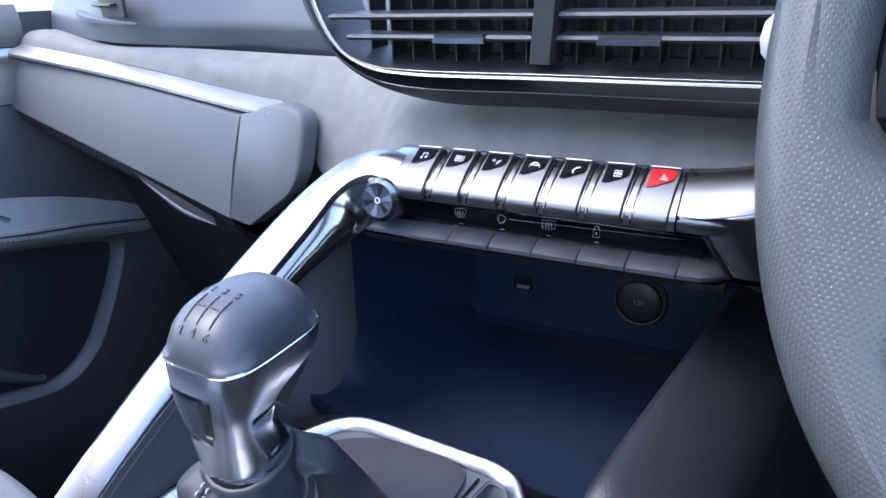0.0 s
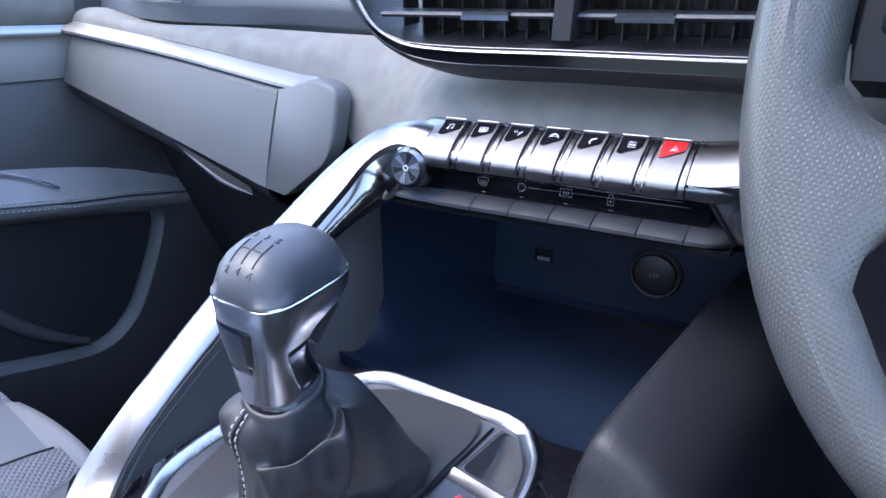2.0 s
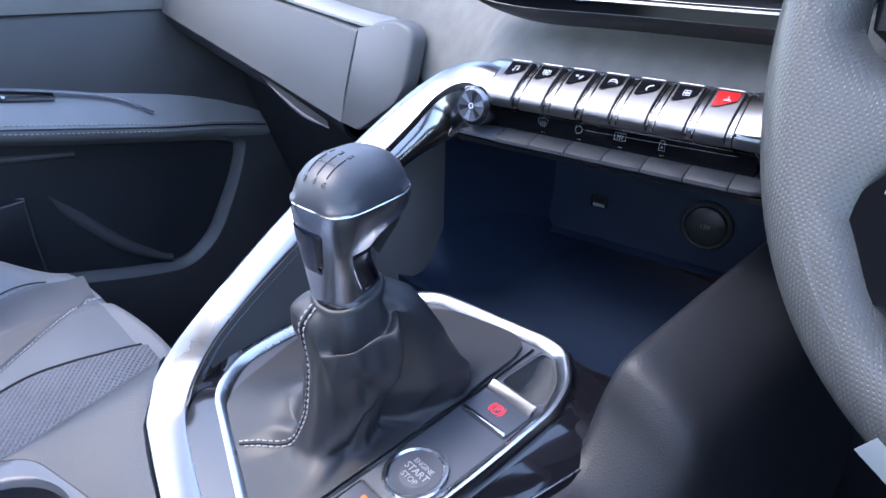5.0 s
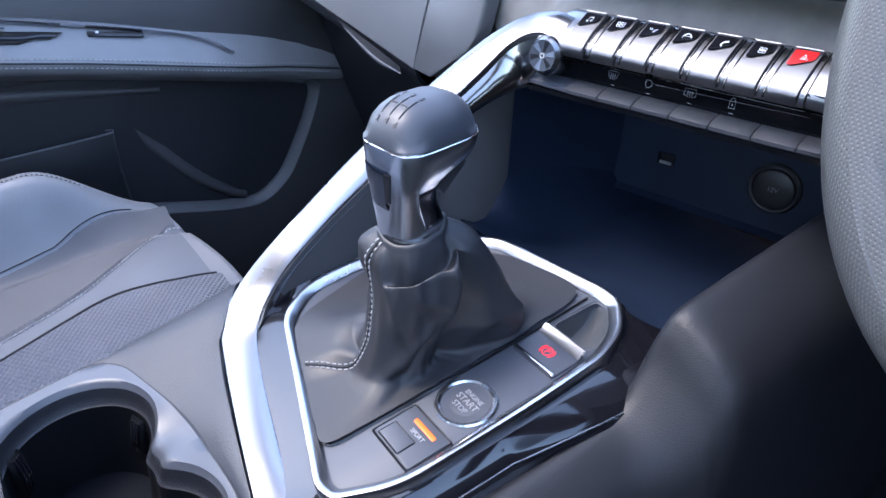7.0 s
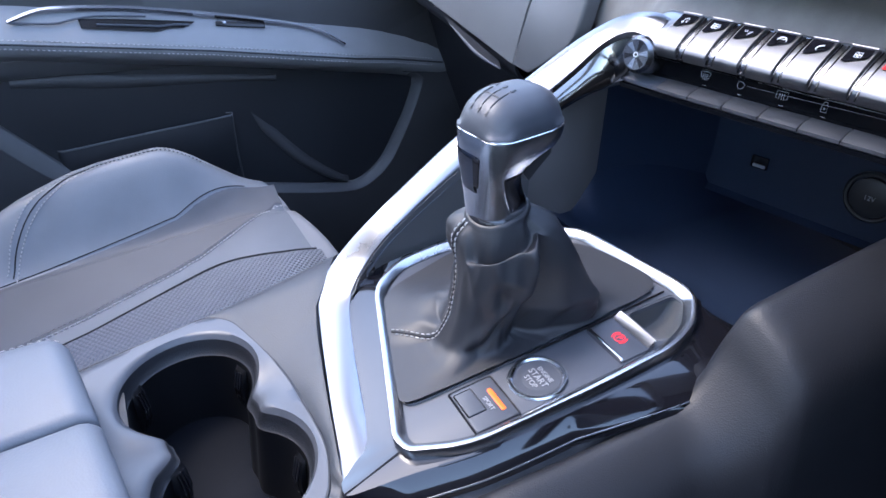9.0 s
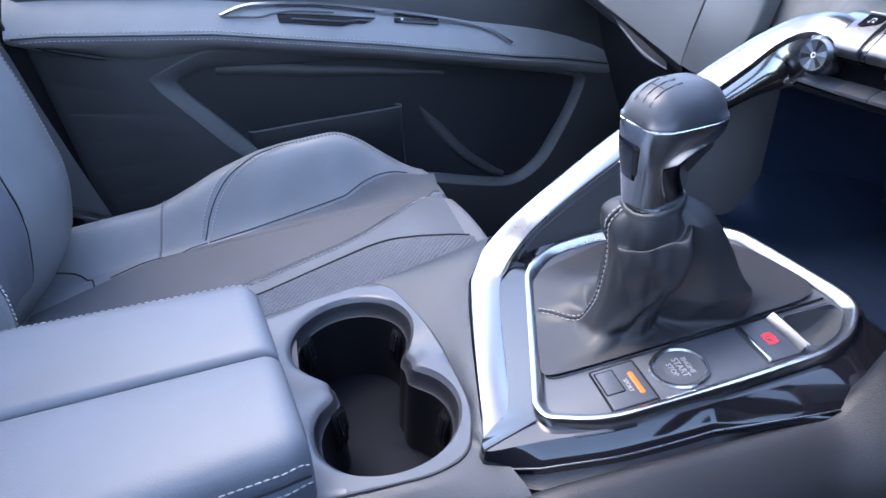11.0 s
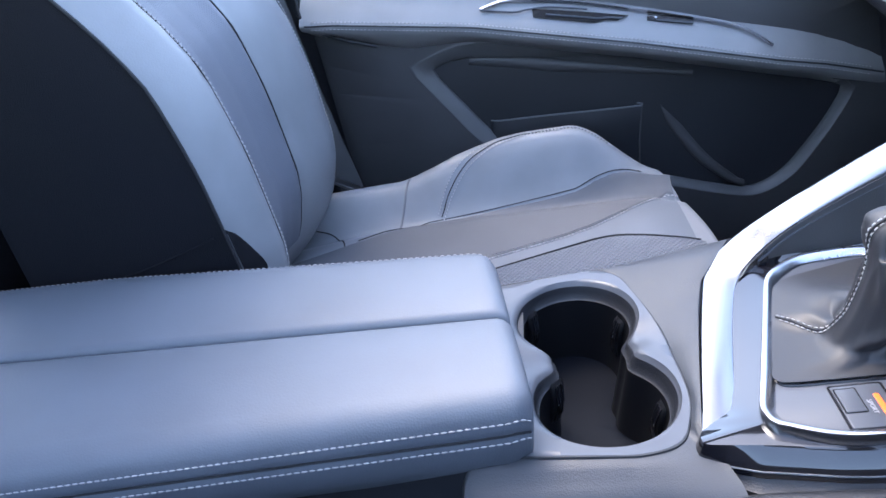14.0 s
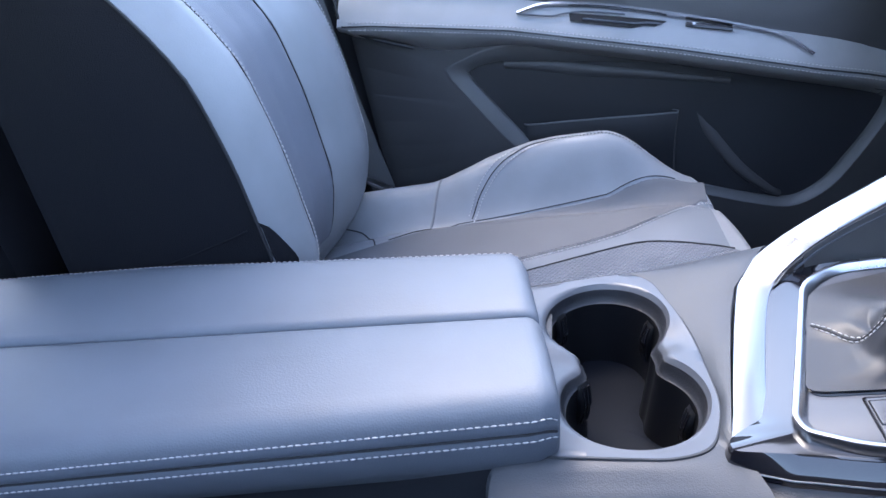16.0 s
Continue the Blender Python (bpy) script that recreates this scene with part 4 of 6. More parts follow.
    part("cheek", rings(bm, rows, cap=True), CHEEK_PLASTIC, con, "grained cheek on the driver side, darkened for shade", angle=60)
    # textured wall between the arch and the gear panel, and on into the niche
    top = smooth_path(ARCH_IN[3:8], 6)
    bm = surf(lambda u, v: (lambda p: p.lerp(V(p.x - 0.0015 * min(1, max(0, (p.y - 0.19) / 0.03)), p.y, z_gear(min(0.42, max(0.19, p.y))) + 0.001), v) + V(0, 0, -0.001))(top[round(u * (len(top) - 1))]), len(top) - 1, 6, 0.006, (-1, 0, 0))
    part("inner_wall", bm, GREY_PANEL, con, "grained wall below the arch")
    welt = [V(p.x - 0.001, p.y + 0.002, p.z - 0.007) for p in smooth_path(ARCH_IN[4:8], 6)]
    part("welt", tube(welt, 0.0012, 6), SMOOTH_PLASTIC, con)
    arch(con)
    return con


def arch(con):
    o, i = smooth_path(ARCH_OUT, 6), smooth_path(ARCH_IN, 6)
    bm = bmesh.new()
    rows = []
    raw = []
    for k, (a, b) in enumerate(zip(o, i)):
        t = (o[min(k + 1, len(o) - 1)] - o[max(k - 1, 0)]).normalized()
        n = (b - a).cross(t).normalized()
        raw.append(n if n.z > 0 else -n)
    normals = [sum((raw[min(len(raw) - 1, max(0, k + d))] for d in range(-4, 5)), V(0, 0, 0)).normalized() for k in range(len(raw))]
    for k, (a, b) in enumerate(zip(o, i)):
        n = normals[k]
        w = (b - a)
        n = n * min(1, 0.15 + k / 6)
        cr = 0.0026 * min(1, max(0, (k / len(o) - 0.45) / 0.3))
        rows.append([a - n * 0.012, a - n * 0.002, a + w * 0.05 + n * 0.0006, a + w * 0.16 + n * (0.0016 + cr), a + w * 0.5 + n * (0.0018 + 1.6 * cr), a + w * 0.9 + n * (0.0014 + cr), b - w * 0.04 + n * 0.0006, b - n * 0.002, b - n * 0.014])
    part("arch_trim", rings(bm, rows, cap=True), SATIN_STEEL, con, "satin steel arch rising to the switch bar")
    # inner flange below the upper bend
    a = smooth_path(ARCH_IN[6:], 6)
    f = smooth_path([(-0.103, 0.305, 0.558), (-0.098, 0.383, 0.598), (-0.093, 0.410, 0.613), (-0.087, 0.430, 0.622), (-0.078, 0.438, 0.634), (-0.066, 0.448, 0.650)], 6)
    bm = bmesh.new()
    rings(bm, [[p.lerp(q, t) + V(0.004 * math.sin(math.pi * t), 0, 0) for p, q in zip(a, f)] for t in (0, 0.15, 0.5, 0.85, 1)] + [[q + V(-0.012, 0.004, -0.002) for q in f]], closed=False)
    part("arch_flange", bm, FLANGE, con, "steel inner flange of the arch", angle=60)
    # black lip along the arch's outer edge
    lip = [p + V(-0.003, 0.002, -0.007) for p in smooth_path(ARCH_OUT[3:7], 6)]
    part("arch_lip", tube(lip, 0.0022, 8, scale=lambda t: 0.2 + 0.8 * math.sin(math.pi * t)), GRAIN_PLASTIC, con, "grey lip along the arch")


def switches(con):
    """Start button, drive-mode switch and parking brake switch on the gear panel."""
    m = frame_at(gear_at(0.077, 0.2665, 0.0), GX, GY)
    bm = bmesh.new()
    prof = [(0.0205, -0.002), (0.0205, 0.0012), (0.0195, 0.0022), (0.0178, 0.0022), (0.0166, 0.001), (0.0164, -0.002)]
    rings(bm, [[m @ V(r * math.cos(2 * math.pi * k / 40), r * math.sin(2 * math.pi * k / 40), h) for k in range(40)] for r, h in prof + prof[:1]])
    start = part("start_button", bm, CHROME_SATIN, con, "round start button in a chrome ring")
    bm = bmesh.new()
    rings(bm, [[m @ V(r * math.cos(2 * math.pi * k / 40), r * math.sin(2 * math.pi * k / 40), h) for k in range(40)] for r, h in ((0.0163, -0.003), (0.0163, -0.0004), (0.0155, 0.0004), (0.012, 0.0001), (0.004, -0.0004), (0.0005, -0.0004))], cap=True)
    part("cap", bm, SMOOTH_PLASTIC, start)
    for body, size, dy in (("ENGINE", 0.0046, 0.0062), ("START", 0.0066, 0.0006), ("STOP", 0.0054, -0.0054)):
        part("lettering", text_mesh(body, size, m @ pose(0, dy, 0.0006)), GREY_INK, start, "pale grey lettering")
    def flat(x0, x1, y0, y1, h0, h1, r=0.002, e=0.0006):
        return plate(round_poly([(x0, y0), (x1, y0), (x1, y1), (x0, y1)], r, 3), gear_at, h1, h0, e)
    sport = part("drive_mode_switch", flat(0.0585, 0.0965, 0.2105, 0.2405, -0.002, 0.0012), SMOOTH_PLASTIC, con, "black drive mode switch with an orange lamp")
    part("key", flat(0.062, 0.083, 0.212, 0.224, 0.0, 0.0020, 0.001), SMOOTH_PLASTIC, sport)
    edge = [gear_at(p.x, p.y, 0.0014) for p in round_poly([(0.0615, 0.2115), (0.0835, 0.2115), (0.0835, 0.2245), (0.0615, 0.2245)], 0.001, 2)]
    part("groove", tube(edge, 0.0004, 5, closed=True), GLOSS_BLACK, sport)
    part("lamp", flat(0.0685, 0.0895, 0.2325, 0.2358, 0.0, 0.0019, 0.001, 0.0003), ORANGE, sport, "lit orange bar")
    part("lettering", text_mesh("SPORT", 0.0042, frame_at(gear_at(0.0795, 0.2282, 0.0015), GX, GY)), GREY_INK, sport, "grey lettering")
    groove = [gear_at(p.x, p.y, 0.0004) for p in round_poly([(0.0575, 0.2095), (0.0975, 0.2095), (0.0975, 0.2415), (0.0575, 0.2415)], 0.002, 3)]
    part("groove", tube(groove, 0.0007, 5, closed=True), GLOSS_BLACK, sport)
    brake = part("parking_brake_switch", flat(0.0575, 0.0965, 0.3215, 0.3455, -0.002, 0.002), SMOOTH_PLASTIC, con, "parking brake switch with a chrome lip and a red lamp")
    bm = bmesh.new()
    rows = [[gear_at(x, y, h) for y, h in ((0.3425, 0.002), (0.3455, 0.0045), (0.3490, 0.0062), (0.3500, 0.0054), (0.3465, 0.0005), (0.3430, -0.001))] for x in (0.058, 0.060, 0.094, 0.096)]
    part("lip", rings(bm, rows, cap=True), SATIN_STEEL, brake, "chrome lip")
    part("front_edge", flat(0.0578, 0.0962, 0.3195, 0.3225, -0.002, 0.0035, 0.0008), CHROME, brake)
    mp = frame_at(gear_at(0.077, 0.3335, 0.0023), GX, GY)
    part("symbol", text_mesh("P", 0.0064, mp), RED_LAMP, brake, "lit red symbol")
    circ = [mp @ V(0.0038 * math.cos(2 * math.pi * k / 24), 0.0038 * math.sin(2 * math.pi * k / 24), 0) for k in range(24)]
    part("symbol", tube(circ, 0.0004, 5, closed=True), RED_LAMP, brake, "lit red symbol")
    for s in (-1, 1):
        arc = [mp @ V(0.0054 * math.cos(a) * s, 0.0054 * math.sin(a), 0) for a in [radians(-45 + 9 * k) for k in range(11)]]
        part("symbol", tube(arc, 0.0004, 5), RED_LAMP, brake, "lit red symbol")
    # pocket in front of the brake switch
    poly = round_poly([(0.0570, 0.3535), (0.0915, 0.3535), (0.0955, 0.362), (0.0885, 0.3795), (0.0715, 0.3950), (0.0590, 0.3965)], [0.002, 0.004, 0.006, 0.008, 0.008, 0.004], 4)
    bm = bmesh.new()
    low = V(0.0605, 0.364)
    rings(bm, [[gear_at(q.x, q.y, h) for q in [low.lerp(p, f) for p in poly]] for f, h in ((1.03, 0.0002), (1.0, 0.0008), (0.97, 0.0002), (0.92, -0.0055), (0.80, -0.0115), (0.6, -0.0165), (0.35, -0.0195), (0.02, -0.0205))])
    part("finger_pocket", bm, GREY_PANEL, con, "dark finger pocket", angle=50)
    # seam between boot plate and switch strip
    seam = smooth_path([gear_at(0.026, 0.1855, 0.0006), gear_at(0.040, 0.1818, 0.0006), gear_at(0.0475, 0.1815, 0.0006), gear_at(0.0528, 0.188, 0.0006), gear_at(0.0538, 0.217, 0.0006), gear_at(0.0545, 0.25, 0.001), gear_at(0.0548, 0.33, 0.001), gear_at(0.0535, 0.392, 0.001)], 4)
    part("seam", tube(seam, 0.0009, 5), GLOSS_BLACK, con)


def cup_holder():
    cup = thing("cup_holder", "double grey plastic cup holder set into the console", "cup holder")
    rim = round_poly(CUP_RIM, CUP_RIM_R, 6)
    n = len(rim)
    A, B, ra, rb = V(-0.073, 0.057), V(0.0295, 0.0700), 0.0525, 0.0540
    # opening: two rounds joined by a neck
    def reach(p, d):
        best = 0
        for c, r in ((A, ra), (B, rb), (V(-0.0255, 0.0663), 0.0345)):
            q = p - c
            bq, cq = q.dot(d), q.dot(q) - r * r
            disc = bq * bq - cq
            if disc > 0:
                best = max(best, -bq + math.sqrt(disc))
        return best
    cc = V(-0.0255, 0.0655)
    N = 128
    angs = [2 * math.pi * k / N for k in range(N)]
    hole = [cc + V(math.cos(a), math.sin(a)) * reach(cc, V(math.cos(a), math.sin(a))) for a in angs]
    for _ in range(2):
        hole = [(hole[i - 1] + hole[i] * 2 + hole[(i + 1) % N]) / 4 for i in range(N)]
    # the rim dips at the two saddles
    def dip(p):
        return 0.0060 * math.exp(-((p.x + 0.012) ** 2 + (p.y - 0.033) ** 2) / 0.00035) + 0.0050 * math.exp(-((p.x + 0.040) ** 2 + (p.y - 0.0995) ** 2) / 0.00030)
    ro = by_angle([(p.x, p.y, 0) for p in rim], cc, angs)
    bm = bmesh.new()
    rows = []
    rows.append([V(p.x, p.y, z_top(p.x, p.y) - 0.01) for p in ro])
    rows.append([V(p.x, p.y, z_top(p.x, p.y) + 0.0005) for p in ro])
    rows.append([V(p.x, p.y, z_top(p.x, p.y) + 0.0016) for p in [V(q.x, q.y).lerp(h, 0.05) for q, h in zip(ro, hole)]])
    for f in (0.3, 0.55, 0.75, 0.90):
        rows.append([V(p.x, p.y, z_top(p.x, p.y) + 0.0014 - dip(p)) for p in [V(q.x, q.y).lerp(h, f) for q, h in zip(ro, hole)]])
    rows.append([V(p.x, p.y, z_top(p.x, p.y) - 0.0003 - dip(p)) for p in [V(q.x, q.y).lerp(h, 0.99) for q, h in zip(ro, hole)]])
    for d, z in ((0.0016, -0.003), (0.0030, -0.008), (0.0042, -0.0145), (0.0062, -0.0160), (0.0066, -0.030), (0.0100, -0.080)):
        rows.append([V(p.x, p.y, z_top(p.x, p.y) + min(z, z * 0.4 - dip(p) - 0.002) if z > -0.02 else z_top(p.x, p.y) + z) for p in inset(hole, d)])
    well = rings(bm, rows[11:])
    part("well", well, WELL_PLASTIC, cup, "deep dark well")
    bm = bmesh.new()
    part("rim", rings(bm, rows[:9]), RIM_PLASTIC, cup, "satin grey rim", angle=50)
    # inner wall takes a darker plastic, so its shade lies in the colour
    part("rim_wall", rings(bmesh.new(), rows[8:12]), DARK_PLASTIC, cup, "inner wall of the rim, darkened for shade", angle=50)
    bm = bmesh.new()
    fl = [V(p.x, p.y, z_top(p.x, p.y) - 0.0795) for p in inset(hole, 0.0096)]
    rings(bm, [fl, [V((p.x + cc.x) / 2, (p.y + cc.y) / 2, p.z) for p in fl], [V(cc.x + (p.x - cc.x) * 0.02, cc.y + (p.y - cc.y) * 0.02, z_top(cc.x, cc.y) - 0.0795) for p in fl]], cap=True)
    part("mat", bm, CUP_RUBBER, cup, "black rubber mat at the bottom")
    seam = [V(p.x, p.y, z_top(p.x, p.y) + 0.0004) for p in rim]
    part("seam", tube(seam, 0.0011, 6, closed=True), DARK_PLASTIC, cup, "dark joint round the rim")
    # spring clips that grip the cups
    for c, r, a in ((A, ra, 236), (A, ra, 112), (B, rb, 226), (B, rb, 100), (B, rb, 20)):
        an = radians(a)
        out = V(math.cos(an), math.sin(an), 0)
        sd = V(-out.y, out.x, 0)
        o = V(c.x, c.y, z_top(c.x, c.y)) + out * (r - 0.0075)
        bm = bmesh.new()
        rws = []
        for z, dep, w in ((-0.016, 0.0, 0.0065), (-0.020, 0.003, 0.007), (-0.034, 0.0055, 0.007), (-0.050, 0.004, 0.0065), (-0.060, 0.0, 0.006)):
            rws.append([o + sd * w * k - out * dep * e + V(0, 0, z) for k, e in ((-1, 0.2), (-0.9, 0.9), (-0.3, 1), (0.3, 1), (0.9, 0.9), (1, 0.2))])
        clip = part("clip", rings(bm, rws, closed=False), WELL_PLASTIC, cup, "black sprung clip", angle=60)
        for k in (-0.45, 0.0, 0.45):
            rib = [o + sd * 0.007 * k - out * (dep + 0.0006) + V(0, 0, z) for z, dep in ((-0.018, 0.0022), (-0.024, 0.0040), (-0.034, 0.0058), (-0.046, 0.0048), (-0.055, 0.002))]
            part("rib", tube(rib, 0.0009, 6), GLOSS_BLACK, clip)
    return cup


# ---- gear lever ----
BOOT = [(-0.068, 0.2115), (0.052, 0.1775), (0.0535, 0.25), (0.051, 0.388), (0.036, 0.395), (-0.036, 0.381), (-0.091, 0.30)]
LC = V(0.019, 0.262, 0.588)


def gear_lever():
    lev = thing("gear_lever", "manual gear lever with a leather boot and a metal knob", "gear lever")
    base = round_poly(BOOT, [0.02, 0.006, 0.05, 0.01, 0.012, 0.03, 0.03], 8)
    cc = V(LC.x, LC.y)
    N = 180
    angs = [2 * math.pi * k / N for k in range(N)]
    b0 = by_angle([(p.x, p.y, 0) for p in base], cc, angs)
    for _ in range(3):
        b0 = [(b0[i - 1] + b0[i] * 2 + b0[(i + 1) % N]) / 4 for i in range(N)]
    # how far out and how high the leather stands, going up, at some headings round the lever
    heads = [
        (0, [(0.034, 0.003), (0.0205, 0.006), (0.0210, 0.024), (0.0290, 0.048), (0.0350, 0.0715), (0.0325, 0.0865), (0.0240, 0.0775), (0.0212, 0.100)]),
        (20, [(0.041, 0.003), (0.0205, 0.007), (0.0205, 0.026), (0.0285, 0.050), (0.0360, 0.0740), (0.0345, 0.0890), (0.0255, 0.0820), (0.0212, 0.100)]),
        (32, [(0.055, 0.003), (0.0215, 0.008), (0.0215, 0.027), (0.0290, 0.051), (0.0370, 0.0760), (0.0360, 0.0905), (0.0275, 0.0885), (0.0212, 0.100)]),
        (40, [(0.075, 0.003), (0.030, 0.009), (0.030, 0.025), (0.0350, 0.046), (0.0400, 0.068), (0.0385, 0.084), (0.033, 0.092), (0.0212, 0.101)]),
        (50, [(0.100, 0.003), (0.060, 0.008), (0.051, 0.022), (0.048, 0.042), (0.0455, 0.063), (0.0415, 0.080), (0.035, 0.092), (0.0212, 0.102)]),
        (62, [(0.130, 0.003), (0.097, 0.007), (0.079, 0.020), (0.065, 0.041), (0.0535, 0.061), (0.0445, 0.078), (0.037, 0.0920), (0.0212, 0.103)]),
        (90, [(0.120, 0.003), (0.086, 0.006), (0.060, 0.018), (0.047, 0.042), (0.041, 0.063), (0.037, 0.080), (0.031, 0.093), (0.0212, 0.102)]),
        (135, [(0.112, 0.003), (0.078, 0.005), (0.050, 0.014), (0.040, 0.036), (0.034, 0.058), (0.031, 0.078), (0.029, 0.092), (0.0212, 0.101)]),
        (180, [(0.105, 0.003), (0.074, 0.006), (0.050, 0.014), (0.034, 0.028), (0.027, 0.050), (0.026, 0.072), (0.030, 0.090), (0.0212, 0.100)]),
        (208, [(0.095, 0.003), (0.072, 0.009), (0.054, 0.015), (0.034, 0.018), (0.0275, 0.046), (0.0265, 0.07), (0.0305, 0.09), (0.0212, 0.101)]),
        (234, [(0.086, 0.003), (0.064, 0.009), (0.05, 0.012), (0.033, 0.014), (0.0275, 0.046), (0.027, 0.074), (0.033, 0.093), (0.0212, 0.101)]),
        (254, [(0.08, 0.003), (0.058, 0.004), (0.041, 0.007), (0.032, 0.022), (0.028, 0.048), (0.0275, 0.072), (0.03, 0.0905), (0.0212, 0.1)]),
        (275, [(0.076, 0.003), (0.054, 0.004), (0.038, 0.008), (0.0325, 0.026), (0.0300, 0.048), (0.0295, 0.070), (0.0290, 0.088), (0.0212, 0.099)]),
        (300, [(0.058, 0.003), (0.046, 0.005), (0.0340, 0.012), (0.0320, 0.034), (0.0335, 0.058), (0.0320, 0.0765), (0.0262, 0.0790), (0.0212, 0.098)]),
        (316, [(0.045, 0.003), (0.031, 0.0035), (0.0270, 0.012), (0.0290, 0.040), (0.0330, 0.0640), (0.0320, 0.0800), (0.0238, 0.0720), (0.0212, 0.098)]),
        (340, [(0.036, 0.003), (0.0255, 0.005), (0.0235, 0.020), (0.0285, 0.044), (0.0340, 0.0675), (0.0322, 0.0830), (0.0236, 0.0735), (0.0212, 0.099)]),
    ]
    levels = 64
    def profile(pts, t):
        q = t * 7
        i = min(6, int(q))
        p0, p1, p2, p3 = [Vector(pts[max(0, min(7, i + d))]) for d in (-1, 0, 1, 2)]
        f = q - i
        return 0.5 * ((2 * p1) + (p2 - p0) * f + (2 * p0 - 5 * p1 + 4 * p2 - p3) * f * f + (3 * p1 - p0 - 3 * p2 + p3) * f ** 3)
    def crease(a, t, a0, t0, a1, t1, width, depth):
        """A ridge with a hollow below it, along a slanting line."""
        da = ((a - a0 + math.pi) % (2 * math.pi)) - math.pi
        span = a1 - a0
        k = da / span
        if k < -0.3 or k > 1.3:
            return 0.0
        fade = math.exp(-max(0, abs(k - 0.5) - 0.28) ** 2 / 0.045)
        d = (t - (t0 + (t1 - t0) * k)) / width
        return depth * fade * (math.exp(-d * d) - 0.9 * math.exp(-(d + 1.7) ** 2))
    deg = math.radians
    folds = [(deg(-62), 0.30, deg(-2), 0.40, 0.04, 0.0042), (deg(-30), 0.62, deg(22), 0.42, 0.05, 0.0022), (deg(-95), 0.26, deg(-45), 0.19, 0.035, 0.0030),
             (deg(205), 0.80, deg(250), 0.74, 0.04, 0.0026), (deg(30), 0.30, deg(66), 0.36, 0.04, 0.0030), (deg(200), 0.36, deg(245), 0.46, 0.05, 0.0030), (deg(120), 0.5, deg(200), 0.7, 0.06, 0.003)]
    def tent(a, t):
        """An upright ridge towards the front corner with a valley beside it."""
        def gap(h):
            return ((a - deg(h) + math.pi) % (2 * math.pi)) - math.pi
        up = math.exp(-((t - 0.56) / 0.28) ** 2)
        return up * (0.0055 * math.exp(-(gap(54) / deg(7)) ** 2) - 0.0105 * math.exp(-(gap(34) / deg(7)) ** 2) + 0.0050 * math.exp(-(gap(12) / deg(8)) ** 2) - 0.0030 * math.exp(-(gap(-16) / deg(9)) ** 2) - 0.003 * math.exp(-(gap(-62) / deg(12)) ** 2)) - 0.004 * math.exp(-((t - 0.2) / 0.08) ** 2) * math.exp(-(gap(-58) / deg(9)) ** 2)
    rows = []
    for j in range(levels + 1):
        t = j / levels
        row = []
        for k, a in enumerate(angs):
            dg = math.degrees(a)
            for h, (a0, pa) in enumerate(heads):
                a1, pb = heads[(h + 1) % len(heads)]
                a1 = a1 if a1 > a0 else a1 + 360
                if a0 <= dg <= a1:
                    break
            w = (dg - a0) / (a1 - a0)
            w = w * w * (3 - 2 * w)
            r, z = profile(pa, t).lerp(profile(pb, t), w)
            rim_r = (V(b0[k].x, b0[k].y) - cc).length
            key_r = Vector(pa[0]).lerp(Vector(pb[0]), w).x
            r = r + (rim_r - key_r) * max(0, 1 - t * 7 / 2.2) ** 1.4
            r = min(r, rim_r + 0.05 * t) if t < 0.3 else r
            e = min(1, max(0, (t - 0.14) / 0.2)) * min(1, max(0, (1 - t) / 0.06))
            r += e * (sum(crease(a, t, *f) for f in folds) + tent(a, t))
            r += e * 0.0022 * noise.noise(V(math.cos(a) * 1.3 + 4, math.sin(a) * 1.3, t * 2.6))
            r += e * 0.0048 * (0.30 - abs(noise.noise(V(math.cos(a + 0.9 * t) * 1.7 + 2, math.sin(a + 0.9 * t) * 1.7 + 7, t * 1.5))))
            fine = abs(noise.noise(V(math.cos(a) * 2.4 + 9, math.sin(a) * 2.4 + t * 1.5, t * 5.5)))
            r += e * 0.0009 * (0.35 - fine)
            q = cc + V(math.cos(a), math.sin(a)) * max(0.0170, r)
            row.append(V(q.x, q.y, z_gear(q.y) + (LC.z - 0.488) / 0.1 * z))
        rows.append(row)
    # rolled lip that tucks in below the knob
    top = rows[-1]
    for dr, dz in ((-0.0002, 0.0022), (-0.0014, 0.0034), (-0.003, 0.0030), (-0.0045, -0.002)):
        row = []
        for p in top:
            d = V(p.x - LC.x, p.y - LC.y, 0).normalized()
            row.append(p + d * dr + V(0, 0, dz))
        rows.append(row)
    bm = bmesh.new()
    boot = part("boot", rings(bm, rows), BOOT_LEATHER, lev, "creased black leather boot", angle=180)
    # double stitched seam down the rear left of the boot, running out to the ring
    def on_boot(deg, j, off=0.0):
        k = (deg / 360 * N) % N
        i0, w = int(k), k - int(k)
        p = rows[j][i0].lerp(rows[j][(i0 + 1) % N], w)
        up_n = V(p.x - LC.x, p.y - LC.y, 0.02).normalized()
        return p + up_n * 0.0006
    def seam_deg(j):
        return 263 - 27 * max(0, 1 - j / 30)
    def reach_at(j):
        p = on_boot(seam_deg(j), j)
        return math.hypot(p.x - LC.x, p.y - LC.y)
    for d in (-0.0020, 0.0020):
        path = [on_boot(seam_deg(j) + math.degrees(d / reach_at(j)), j) for j in range(levels - 1, 2, -1)]
        part("stitching", stitches(path, 0.0042, 0.0032, 0.0005, up=(-0.3, -0.8, 0.5)), THREAD, lev, "grey double stitching")
    seam = [on_boot(seam_deg(j), j) - V(0.0003, 0.0003, 0) for j in range(levels - 1, 2, -1)]
    part("seam", tube(seam, 0.0008, 5), RUBBER, lev)
